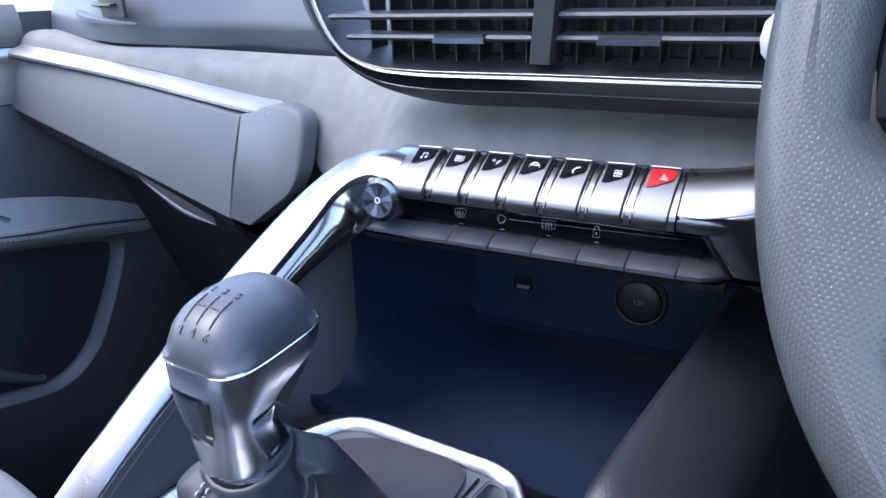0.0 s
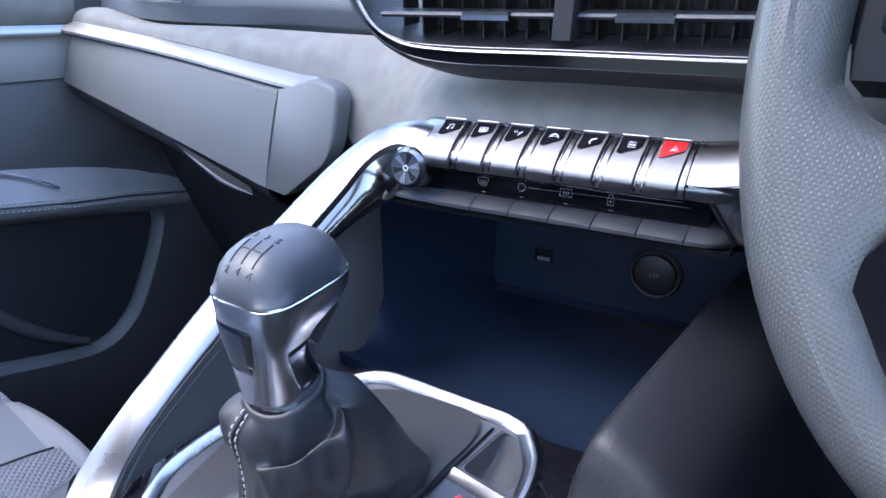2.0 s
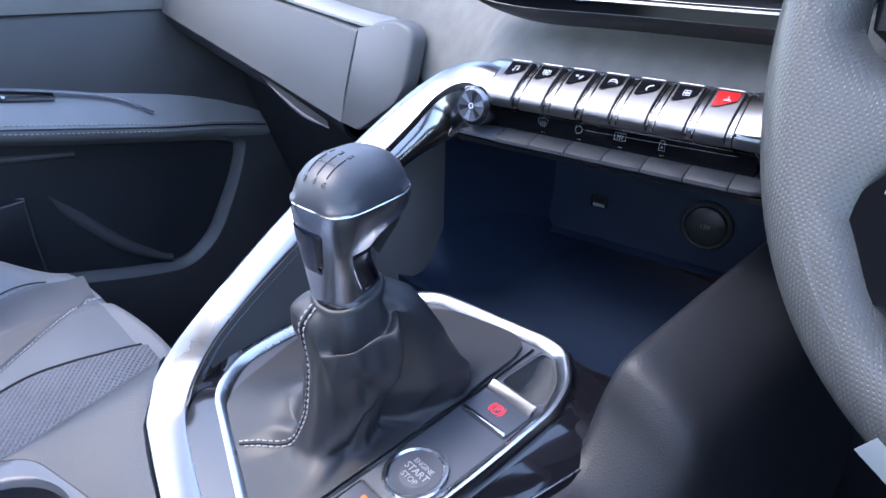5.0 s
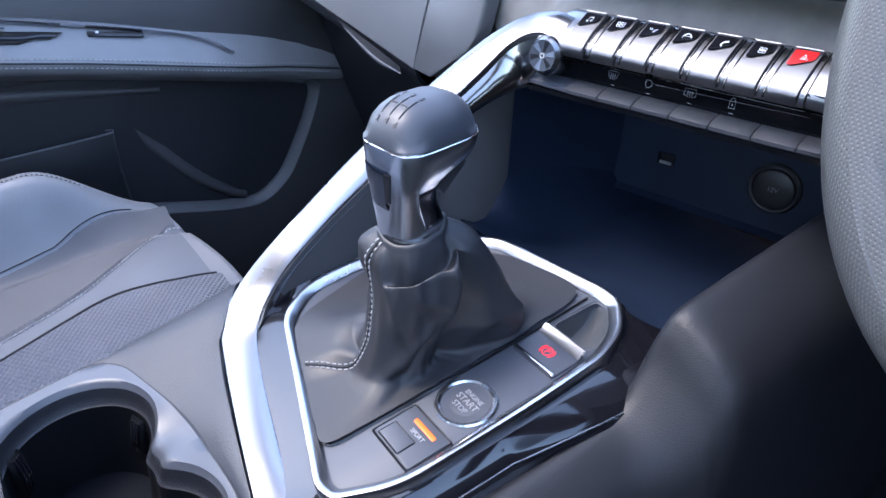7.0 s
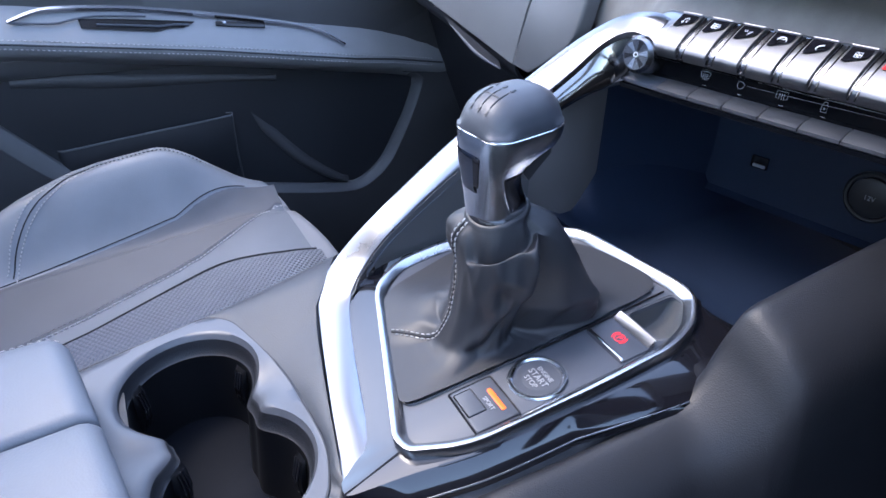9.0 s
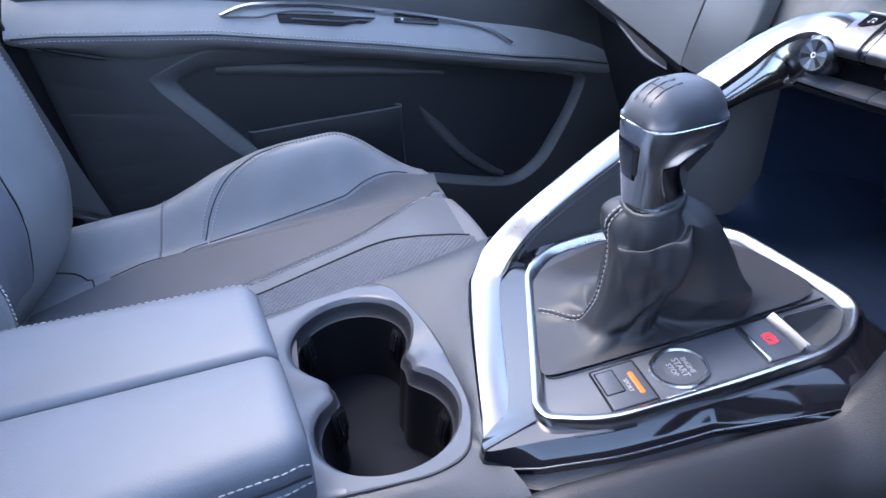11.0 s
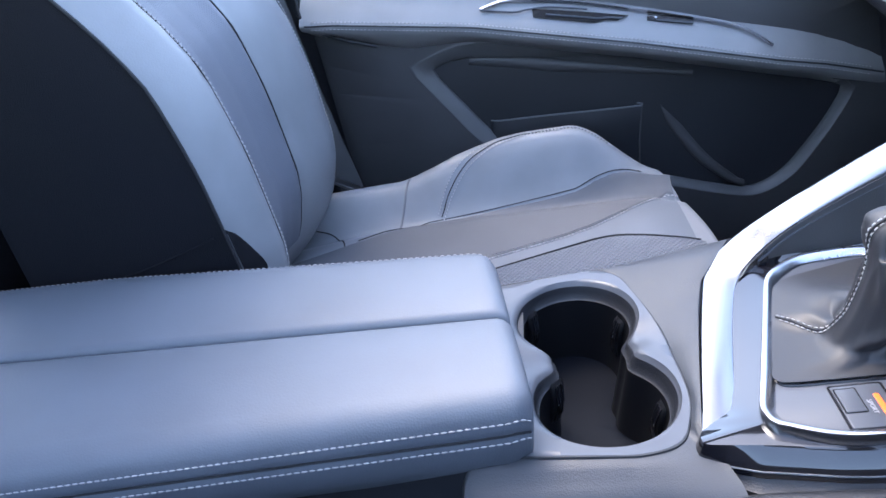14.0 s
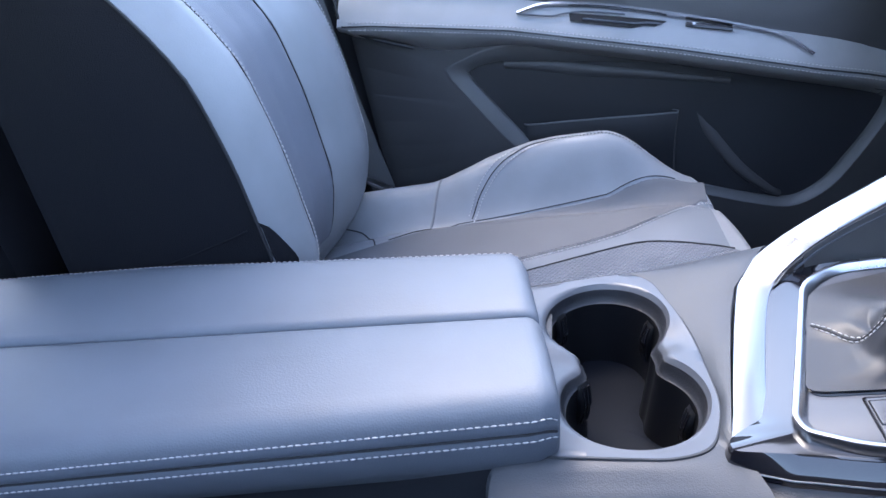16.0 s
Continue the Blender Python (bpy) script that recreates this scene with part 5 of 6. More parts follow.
    # knob: metal body
    def outline(hx, hy, rr, n=64):
        return [V(math.copysign(abs(math.cos(a)) ** (2 / rr), math.cos(a)) * hx, math.copysign(abs(math.sin(a)) ** (2 / rr), math.sin(a)) * hy) for a in [2 * math.pi * k / n + math.pi / 64 for k in range(n)]]
    KC = V(0.0135, 0.2712, 0.6472)
    kx, ky = V(0.980, 0.1985), V(-0.1985, 0.980)
    PITCH, ROLL = 0.030, -0.035
    def knob_at(x, y, z):
        """From the knob's own axes (right, forward) to the world; its rim leans slightly to the rear right."""
        p = V(KC.x, KC.y) + kx * x + ky * y
        return V(p.x, p.y, z + y * PITCH + x * ROLL)
    # half width, rear and front reach, squareness, height at the rear and at the front
    sec = [(0.0198, -0.0285, 0.0125, 2.2, -0.0640, -0.0640), (0.0198, -0.0285, 0.0125, 2.3, -0.0560, -0.0560), (0.0190, -0.0288, 0.0085, 2.6, -0.0490, -0.0480), (0.0186, -0.0294, 0.0030, 2.9, -0.0410, -0.0390), (0.0189, -0.0302, -0.0005, 3.1, -0.0335, -0.0315),
           (0.0196, -0.0310, -0.0005, 3.3, -0.0270, -0.0255), (0.0206, -0.0317, 0.0045, 3.5, -0.0220, -0.0210), (0.0217, -0.0322, 0.0165, 3.6, -0.0175, -0.0165), (0.0226, -0.0326, 0.0270, 3.7, -0.0130, -0.0130), (0.0232, -0.0328, 0.0312, 3.8, -0.0080, -0.0085), (0.0235, -0.0328, 0.0326, 3.9, -0.0035, -0.0035), (0.0233, -0.0325, 0.0325, 4.0, -0.0008, -0.0008), (0.0223, -0.0314, 0.0316, 4.0, 0.0002, 0.0002)]
    rowsk = []
    for hx, yr, yf, rr, zr, zf in sec:
        row = []
        for p in outline(hx, (yf - yr) / 2, rr):
            y = p.y + (yf + yr) / 2
            row.append(knob_at(p.x + 0.0006, y, KC.z + zr + (zf - zr) * (y - yr) / (yf - yr)))
        rowsk.append(row)
    bm = bmesh.new()
    knob = part("knob", rings(bm, rowsk, cap=True), KNOB_STEEL, lev, "satin chrome knob body", angle=35)
    # leather cap
    def cap_h(u, v):
        rad = min(0.999, (abs(u) ** 3.0 + abs(v) ** 3.0) ** (1 / 3.0))
        return 0.0238 * (1 - rad ** 2.7) ** 0.50 - 0.0005
    rowsc = [[knob_at(p.x, p.y, KC.z - 0.003) for p in outline(0.0227, 0.0320, 4.0)]]
    for f in (1.0, 0.975, 0.93, 0.85, 0.74, 0.6, 0.42, 0.22, 0.02):
        rowsc.append([knob_at(p.x, p.y, KC.z + 0.0008 + cap_h(p.x / 0.0233, p.y / 0.0326)) for p in outline(0.0232 * f, 0.0325 * f, 4.0 - 1.0 * (1 - f))])
    bm = bmesh.new()
    cap = part("cap", rings(bm, rowsc, cap=True), CAP_LEATHER, knob, "smooth black leather cap", angle=180)
    # engraved shift pattern on the rear of the cap
    def on_cap(x, y):
        return knob_at(x, y, KC.z + 0.0008 + cap_h(x / 0.0233, y / 0.0326) + 0.0001)
    for x in (-0.0065, 0.0005, 0.0075):
        part("engraving", tube([on_cap(x, -0.0250 + 0.0020 * k) for k in range(8)], 0.0005, 5), ENGRAVED, knob)
    part("engraving", tube([on_cap(-0.0065 + 0.0020 * k, -0.0175) for k in range(8)], 0.0005, 5), ENGRAVED, knob)
    for body, x, y in (("1", -0.0065, -0.0072), ("3", 0.0005, -0.0072), ("5", 0.0075, -0.0072), ("2", -0.0065, -0.0276), ("4", 0.0005, -0.0276), ("6", 0.0075, -0.0276), ("R", -0.0120, -0.0072)):
        o, px, py = on_cap(x, y), on_cap(x + 0.001, y), on_cap(x, y + 0.001)
        m = frame_at(o, px - o, py - o)
        part("digit", text_mesh(body, 0.0056, m @ pose(0, 0, 0.0002), 0.0002), ENGRAVED, knob)
    bright = [knob_at(p.x, p.y, KC.z - 0.0002) for p in outline(0.0230, 0.0323, 4.0)]
    part("bead", tube(bright, 0.0006, 6, closed=True), CHROME, knob, "bright chrome bead")
    # dark patches that paint the shade of the knob's openings, and the trigger
    def body_pt(k, s):
        """A place on the metal body: k round its 64 points, s up its sections."""
        i0, w = int(s), s - int(s)
        j0, q = int(k) % 64, k - int(k)
        ring_a = rowsk[i0][j0].lerp(rowsk[i0][(j0 + 1) % 64], q)
        ring_b = rowsk[i0 + 1][j0].lerp(rowsk[i0 + 1][(j0 + 1) % 64], q)
        return ring_a.lerp(ring_b, w)
    def window(name, k0, k1, s0, s1, mt, off, narrow=0.0):
        def f(u, v):
            s = s0 + (s1 - s0) * v
            mid, half = (k0 + k1) / 2, (k1 - k0) / 2 * (1 - narrow * (1 - v))
            p = body_pt((mid + half * (2 * u - 1)) % 64, s)
            i0 = int(s)
            mid_c = sum((q for q in rowsk[i0]), V(0, 0, 0)) / 64
            o = V(p.x - mid_c.x, p.y - mid_c.y, 0).normalized()
            edge = min(u, 1 - u, v, 1 - v)
            return p + o * (off if edge > 0.02 else -0.0008)
        return part(name, surf(f, 10, 10), mt, knob)
    window("window", 41.0, 49.6, 2.9, 8.5, WINDOW_SHADE, 0.0004, 0.1)
    window("window_shade_stripe", 47.6, 49.2, 3.6, 8.2, GLOSS_BLACK, 0.0007, 0.1)
    window("window", 61.0, 70.0, 1.4, 5.6, WINDOW_SHADE, 0.0004, 0.05)
    window("window_shade_stripe", 68.4, 69.8, 1.5, 4.6, GLOSS_BLACK, 0.0008, 0.0)
    bm = bmesh.new()
    def under(x, y, z):
        q = V(KC.x, KC.y) + kx * x + ky * y
        return V(q.x, q.y, z)
    rings(bm, [[under(x, y, z) for y, z in ((-0.001, 0.618), (0.010, 0.6285), (0.0215, 0.6335), (0.0225, 0.6270), (0.013, 0.6195), (0.004, 0.6120))] for x in (0.002, 0.0035, 0.0145, 0.016)], cap=True)
    part("trigger", bm, VANE, knob, "dark reverse trigger under the overhang")
    bm = bmesh.new()
    rings(bm, [[V(LC.x + r * math.cos(2 * math.pi * k / 32), LC.y + r * math.sin(2 * math.pi * k / 32), z) for k in range(32)] for r, z in ((0.0185, 0.572), (0.0195, 0.578), (0.0195, 0.5885), (0.0185, 0.5900), (0.0150, 0.5900), (0.0150, 0.606), (0.012, 0.608))], cap=True)
    part("collar", bm, GLOSS_BLACK, lev, "black collar ring")
    return lev


# ---- armrest ----
def armrest():
    arm = thing("armrest", "split black leather armrest with white double stitching", "armrest")
    def za(y):
        return 0.495 + 0.117 * y
    sec0 = ((0.0018, -0.05), (0.0018, -0.004), (0.0035, 0.0), (0.008, 0.0018), (0.04, 0.0025), (0.070, 0.0015), (0.088, 0.0), (0.0985, -0.0025), (0.1045, -0.0075), (0.1080, -0.0145), (0.1095, -0.0215), (0.1100, -0.0258), (0.1088, -0.0282), (0.1102, -0.0306), (0.1105, -0.0370), (0.1085, -0.0520), (0.1010, -0.0680), (0.0950, -0.074))
    def at(s, x, h, v):
        x_out = 0.097 if s > 0 else 0.107
        grow = 0.044 * min(1, v * 1.4) if s > 0 else 0.030 * min(1, v * 1.6)
        k = (x_out + grow) / 0.111
        e0 = max(0, 1 - v / 0.035)
        xx = s * x * k * (1 - 0.07 * e0 ** 2 * (x > 0.08)) - 0.003
        y = (0.17 * xx + 0.002) - v * 0.60
        e = max(0, 1 - v / 0.020)
        drop = 0.009 * e ** 2.2
        hh = h - drop * (1 if h > -0.02 else max(0, 1 + (h + 0.02) / 0.03))
        if s < 0:
            hh = h * 1.1 if h < -0.008 else hh + 0.0035 * min(1, x / 0.08)
        return V(xx, y, za(y) + hh)
    for s in (-1, 1):
        bm = bmesh.new()
        vs = [0.0, 0.004, 0.010, 0.018, 0.027, 0.036] + [0.06 + 0.94 * k / 20 for k in range(21)]
        rows = [[at(s, x, h, v) for x, h in sec0] for v in vs]
        bm = rings(bm, rows, cap=True)
        lid = part("lid", bm, LEATHER, arm, "black leather lid half", angle=60)
        if s > 0:
            part("seam", tube([at(s, 0.1094, -0.0280, 0.004 + 0.99 * k / 60) for k in range(61)], 0.0012, 6), RUBBER, lid, "dark seam between the stitching")
            for x, h in ((0.1090, -0.0188), (0.1110, -0.0345)):
                path = [at(s, x, h + 0.0008, 0.006 + 0.99 * k / 200) for k in range(201)]
                part("stitching", stitches(path, 0.0053, 0.0043, 0.0006, up=(0.7, 0, 0.7)), THREAD, lid, "white stitching")
        else:
            path = [at(s, 0.1000, -0.0030, 0.01 + 0.98 * k / 200) for k in range(201)]
            part("stitching", stitches(path, 0.0058, 0.0038, 0.0004), THREAD, lid, "grey stitching")
    bm = bmesh.new()
    rows = []
    for y, zt in ((0.012, 0.435), (-0.02, 0.432), (-0.3, 0.400), (-0.62, 0.362)):
        w = 0.092 + (0.012 if y < -0.1 else 0)
        rows.append([V(-w, y, zt - 0.1), V(-w, y, zt), V(w, y, zt), V(w + 0.003, y, zt - 0.03), V(w + 0.004, y, zt - 0.1)])
    part("base", rings(bm, rows, cap=True), DARK_PLASTIC, arm, "dark bin below the lids")
    return arm


# ---- passenger seat ----
SX = -0.38


def read(table, v):
    """The value at v in a table of (place, value) pairs."""
    if v <= table[0][0]:
        return table[0][1]
    for (a, p), (b, q) in zip(table, table[1:]):
        if v <= b:
            return p + (q - p) * (v - a) / (b - a)
    return table[-1][1]


def cushion_z(x, y):
    xr = x - SX
    z = 0.312 + 0.13 * y
    if y > 0.17:
        z -= 1.9 * (y - 0.17) ** 2
    if y < -0.2:
        z -= 0.12 * (-0.2 - y)
    side = abs(xr)
    t = min(1, max(0, (side - 0.165) / 0.055))
    rise = t * t * (3 - 2 * t)
    if y < 0.05:
        along_y = max(0, min(1, (y + 0.20) / 0.22))
    else:
        along_y = max(0, min(1, (0.235 - y) / 0.15))
    along_y = along_y * along_y * (3 - 2 * along_y)
    z += rise * (0.012 + 0.088 * along_y + read(((-0.30, 0.040), (-0.19, 0.031), (-0.14, 0.029), (-0.09, 0.021), (-0.045, 0.008), (0.0, 0.0)), y))
    fall = max(0, side - 0.232)
    z -= 26 * fall * fall + 0.2 * fall
    z -= 0.006 * math.exp(-((side - 0.160) / 0.008) ** 2)
    z += 0.006 * math.cos(min(1, side / 0.15) * 1.57)
    return z


def seat_front(y_unit, side):
    """How far forward the cushion reaches across its width."""
    return 0.275 - 0.055 * (side / 0.26) ** 2


def tex_line(y):
    return read(((-0.20, -0.060), (-0.022, -0.018), (0.035, 0.003), (0.073, 0.017), (0.112, 0.0310), (0.128, 0.0345), (0.142, 0.0353), (0.156, 0.0335), (0.171, 0.0293), (0.206, 0.0205), (0.246, 0.0175)), y)


def stitch_line(y):
    return read(((-0.22, -0.040), (-0.0265, 0.0095), (0.075, 0.046), (0.115, 0.0665), (0.158, 0.100), (0.204, 0.139), (0.235, 0.167)), y)


def bolster_line(y):
    return 0.173 + 0.06 * y + 0.2 * max(0, y - 0.10) - 0.25 * max(0, -0.13 - y)


def seat():
    st = thing("passenger_seat", "black leather front passenger seat with pale stitching", "car seat")

    def f(u, v):
        side = (u * 2 - 1) * 0.285
        x = SX + max(-0.235, min(side, 0.219))
        yf = seat_front(0, abs(side))
        y = -0.36 + (yf + 0.36) * min(1, v / 0.92)
        z = cushion_z(x, y)
        if v > 0.92:
            k = (v - 0.92) / 0.08
            y += 0.012 * math.sin(k * 1.57)
            z -= 0.16 * k ** 1.6
        if abs(u - 0.5) > 0.492:
            z -= 0.12
        return V(x, y, z)
    part("cushion", surf(f, 84, 76), SEAT_LEATHER, st, "smooth black leather cushion", angle=70)
    part("cushion_base", box((SX - 0.25, -0.36, 0.08), (SX + 0.25, 0.22, 0.22), 0.02), DARK_PLASTIC, st)
    # woven centre insert
    def g(u, v):
        y = -0.20 + 0.455 * v
        x = SX - tex_line(y) + (0.10 + tex_line(y)) * u
        return V(x, y, cushion_z(x, y) + 0.0022 - 0.003 * (abs(u - 0.5) > 0.48))
    part("insert", surf(g, 30, 60), HEX_LEATHER, st, "textured centre insert", angle=80)
    for s in (-1, 1):
        def on(line, y, up=0.0012, add=0.0):
            x = SX + s * (line(y) + add)
            return V(x, y, cushion_z(x, y) + up)
        ys = [-0.22 + 0.47 * k / 80 for k in range(81)]
        if s < 0:
            part("piping", tube([on(tex_line, y, 0.0012) for y in ys], 0.0016, 5), RUBBER, st)
            part("stitching", stitches([on(stitch_line, y, 0.0016) for y in ys], 0.0062, 0.0045, 0.0010), THREAD, st, "pale stitching")
            part("stitching", stitches([on(stitch_line, y, 0.0026, add=0.008) for y in ys[20:66]], 0.0062, 0.0045, 0.0007), THREAD_DARK, st, "grey stitching")
            def border(u, v):
                y = -0.20 + 0.445 * v
                a, b = tex_line(y) + 0.002, stitch_line(y) + 0.003
                x = SX - (a + (b - a) * u)
                return V(x, y, cushion_z(x, y) + 0.0010)
            part("border_panel", surf(border, 12, 60), LEATHER, st, "smooth leather border beside the insert", angle=80)
        # matt centre panel between the stitching and the bolster
        def centre(u, v):
            y = -0.34 + 0.585 * v
            a, b = (stitch_line(y) + 0.004 if s < 0 else 0.102), bolster_line(y) - 0.001
            x = SX + s * (a + (b - a) * u)
            return V(x, y, cushion_z(x, y) + 0.0018 - 0.0026 * (u < 0.02 or u > 0.98))
        part("centre_panel", surf(centre, 24, 60), SEAT_CENTRE, st, "matt grey leather centre panel", angle=80)
        part("seam", tube([on(bolster_line, y, 0.0002) for y in [-0.24 + 0.44 * k / 60 for k in range(61)]], 0.0011, 5), RUBBER, st)
        # double stitching that climbs over the side bolster
        ridge = smooth_path([(0.170, -0.110), (0.190, -0.098), (0.207, -0.070), (0.217, -0.03), (0.222, 0.02), (0.224, 0.08), (0.222, 0.15)], 12)
        for d in (-0.005, 0.005):
            pts = []
            for p in ridge:
                x, y = SX + s * (p.x + d * 0.8), p.y - d * 0.9
                pts.append(V(x, y, cushion_z(x, y) + 0.001))
            part("stitching", stitches(pts, 0.0055, 0.0040, 0.0009), THREAD, st, "pale stitching")
        pts = [V(SX + s * p.x, p.y, cushion_z(SX + s * p.x, p.y)) for p in ridge]
        part("seam", tube(pts, 0.0010, 5), RUBBER, st)
        cross = [V(SX + s * x, -0.176 + 0.15 * (x - 0.16), cushion_z(SX + s * x, -0.176 + 0.15 * (x - 0.16)) + 0.0003) for x in [0.16 + 0.008 * k for k in range(10)]]
        part("piping", tube(cross, 0.0018, 5), THREAD_DARK, st)

    tuck = smooth_path([(0.186, -0.345), (0.183, -0.327), (0.172, -0.292), (0.148, -0.270), (0.112, -0.2575)], 6)
    part("seam", tube([V(SX - p.x, p.y, cushion_z(SX - p.x, p.y) + 0.0004) for p in tuck], 0.0013, 5), RUBBER, st)

    # backrest
    def y_c(z):
        low = read(((0.23, -0.31), (0.30, -0.297), (0.365, -0.285), (0.40, -0.2795), (0.435, -0.2800), (0.466, -0.2865), (0.50, -0.2932), (0.5345, -0.3005), (0.56, -0.3075), (0.60, -0.3205), (0.625, -0.3292)), z)
        q = max(0, min(0.16, z - 0.56) - 0.065)
        return low - 0.25 * max(0, z - 0.625) - 0.325 * q - 2.5 * q * q - 0.35 * max(0, z - 0.72)
    prof = [(-0.160, -0.16), (-0.163, -0.06), (-0.166, 0.0), (-0.172, 0.007), (-0.185, 0.015), (-0.200, 0.022), (-0.214, 0.028), (-0.226, 0.029), (-0.236, 0.024), (-0.250, 0.012), (-0.275, -0.002), (-0.31, -0.014), (-0.36, -0.020), (-0.40, -0.018), (-0.424, -0.012), (-0.432, -0.013), (-0.446, -0.006), (-0.480, 0.002), (-0.535, 0.008), (-0.572, 0.006), (-0.592, -0.004), (-0.603, -0.02), (-0.607, -0.06), (-0.607, -0.16)]
    zs = [0.235, 0.27, 0.31, 0.34] + [0.37 + 0.03 * k for k in range(22)]
    def back(i, z, push=0.0):
        x, d = prof[i]
        low = max(0, (0.36 - z) / 0.12)
        top = max(0, (z - 0.86) / 0.12)
        d2 = d - 0.05 * low ** 2 * (1 if d > -0.03 else 0) - 0.05 * top ** 2
        pull = 1 - 0.10 * top
        return V(SX + (x - SX) * pull, y_c(z) + d2 + push, z)
    bm = bmesh.new()
    part("backrest", rings(bm, [[back(i, z) for i in range(2, len(prof) - 1)] for z in zs], closed=False), SEAT_LEATHER, st, "smooth leather backrest", angle=80)
    # woven cloth side facing the console, with its welt, and the shell behind
    bm = bmesh.new()
    def side_pt(z, k):
        yf = y_c(z) + 0.001
        yb = -0.53 - 0.10 * (z - 0.5)
        return V(-0.166 + 0.012 * math.sin(math.pi * k), yf + (yb - yf) * k, z)
    rings(bm, [[side_pt(z, k / 8) for k in range(9)] for z in zs if z >= 0.31], closed=False)
    part("side_panel", bm, WEAVE, st, "black woven side panel")
    bm = bmesh.new()
    rings(bm, [[V(-0.156, y_c(z) - 0.30, z), V(-0.38, y_c(z) - 0.31, z), V(-0.61, y_c(z) - 0.26, z), V(-0.614, y_c(z) - 0.10, z)] for z in zs], closed=False)
    part("back_shell", bm, WEAVE, st)
    welt = [V(-0.1655, y_c(z) + 0.002, z) for z in [0.31 + 0.02 * k for k in range(34)]]
    part("welt", tube(welt, 0.0016, 6), RUBBER, st)
    low = smooth_path([(-0.158, -0.53, 0.405), (-0.152, -0.41, 0.432), (-0.156, -0.33, 0.462), (-0.160, -0.298, 0.476)], 10)
    part("welt", tube(low, 0.0009, 6), WEAVE, st)
    # textured inner band, stitching and seams on the back
    def on_back(x, z, off=0.0015):
        for (x0, d0), (x1, d1) in zip(prof[2:], prof[3:]):
            if x1 <= x <= x0:
                t = (x - x0) / (x1 - x0)
                low_k = max(0, (0.36 - z) / 0.12)
                return V(x, y_c(z) + d0 + (d1 - d0) * t - 0.05 * low_k ** 2 + off, z)
        return V(x, y_c(z), z)
    def flap(u, v):
        z = 0.484 - 0.14 * v
        x = -0.1662 - 0.024 * min(1, v * 2.6) ** 0.8 * u
        return on_back(x, z, 0.0045 - 0.004 * (u > 0.96 or v < 0.03))
    part("lower_flap", surf(flap, 12, 18), WEAVE, st, "dark woven flap at the foot of the side panel", angle=80)
    z_list = [0.33 + 0.0125 * k for k in range(44)]
    bm = surf(lambda u, v: on_back(-0.241 - 0.188 * u, 0.33 + 0.55 * v, 0.0022 - 0.003 * (abs(u - 0.5) > 0.485)), 30, 36)
    part("back_insert", bm, BACK_TEXTURE, st, "textured backrest insert", angle=80)
    part("stitching", stitches([on_back(-0.232, z) for z in z_list], 0.0055, 0.0041, 0.0010, up=(0, 1, 0)), THREAD, st, "pale stitching")
    part("seam", tube([on_back(-0.432, z, 0.0006) for z in z_list], 0.0013, 5), RUBBER, st)
    part("seam", tube([on_back(-0.2395, z, 0.001) for z in z_list], 0.0012, 5), RUBBER, st)
    part("stitching", stitches([on_back(-0.582, z) for z in z_list], 0.0055, 0.0041, 0.0009, up=(0, 1, 0)), THREAD, st, "pale stitching")
    # recliner cover and belt anchor beside the door
    part("recliner_cover", box((-0.655, -0.36, 0.22), (-0.615, -0.20, 0.285), 0.012), SMOOTH_PLASTIC, st)
    part("anchor_plate", box((-0.026, -0.011, -0.003), (0.026, 0.011, 0.003), 0.002, m=frame_at(V(-0.64, -0.283, 0.316), V(0, 0.042, -0.018), V(1, 0, 0.1))), SATIN_STEEL, st, "bright belt anchor plate")
    return st


def seat_belt():
    path = [V(-0.705, -0.272, 0.20), V(-0.705, -0.288, 0.278), V(-0.705, -0.318, 0.376), V(-0.706, -0.342, 0.458), V(-0.708, -0.41, 0.72), V(-0.67, -0.44, 1.0)]
    bm = bmesh.new()
    rings(bm, [[p + V(-0.001, 0.022, 0), p + V(0.001, 0.022, 0), p + V(0.002, -0.022, 0), p + V(0.0, -0.022, 0)] for p in path], cap=True)
    solid("seat_belt", bm, BELT, "grey webbing seat belt beside the passenger seat", "seat belt")


# ---- passenger door ----
def pad_z(y):
    keys = ((-0.40, 0.570), (-0.28, 0.571), (-0.06, 0.560), (0.20, 0.527), (0.49, 0.482), (0.62, 0.455))
    for (a, b), (c, d) in zip(keys, keys[1:]):
        if y <= c:
            t = (y - a) / (c - a)
            return b + (d - b) * t
    return keys[-1][1]


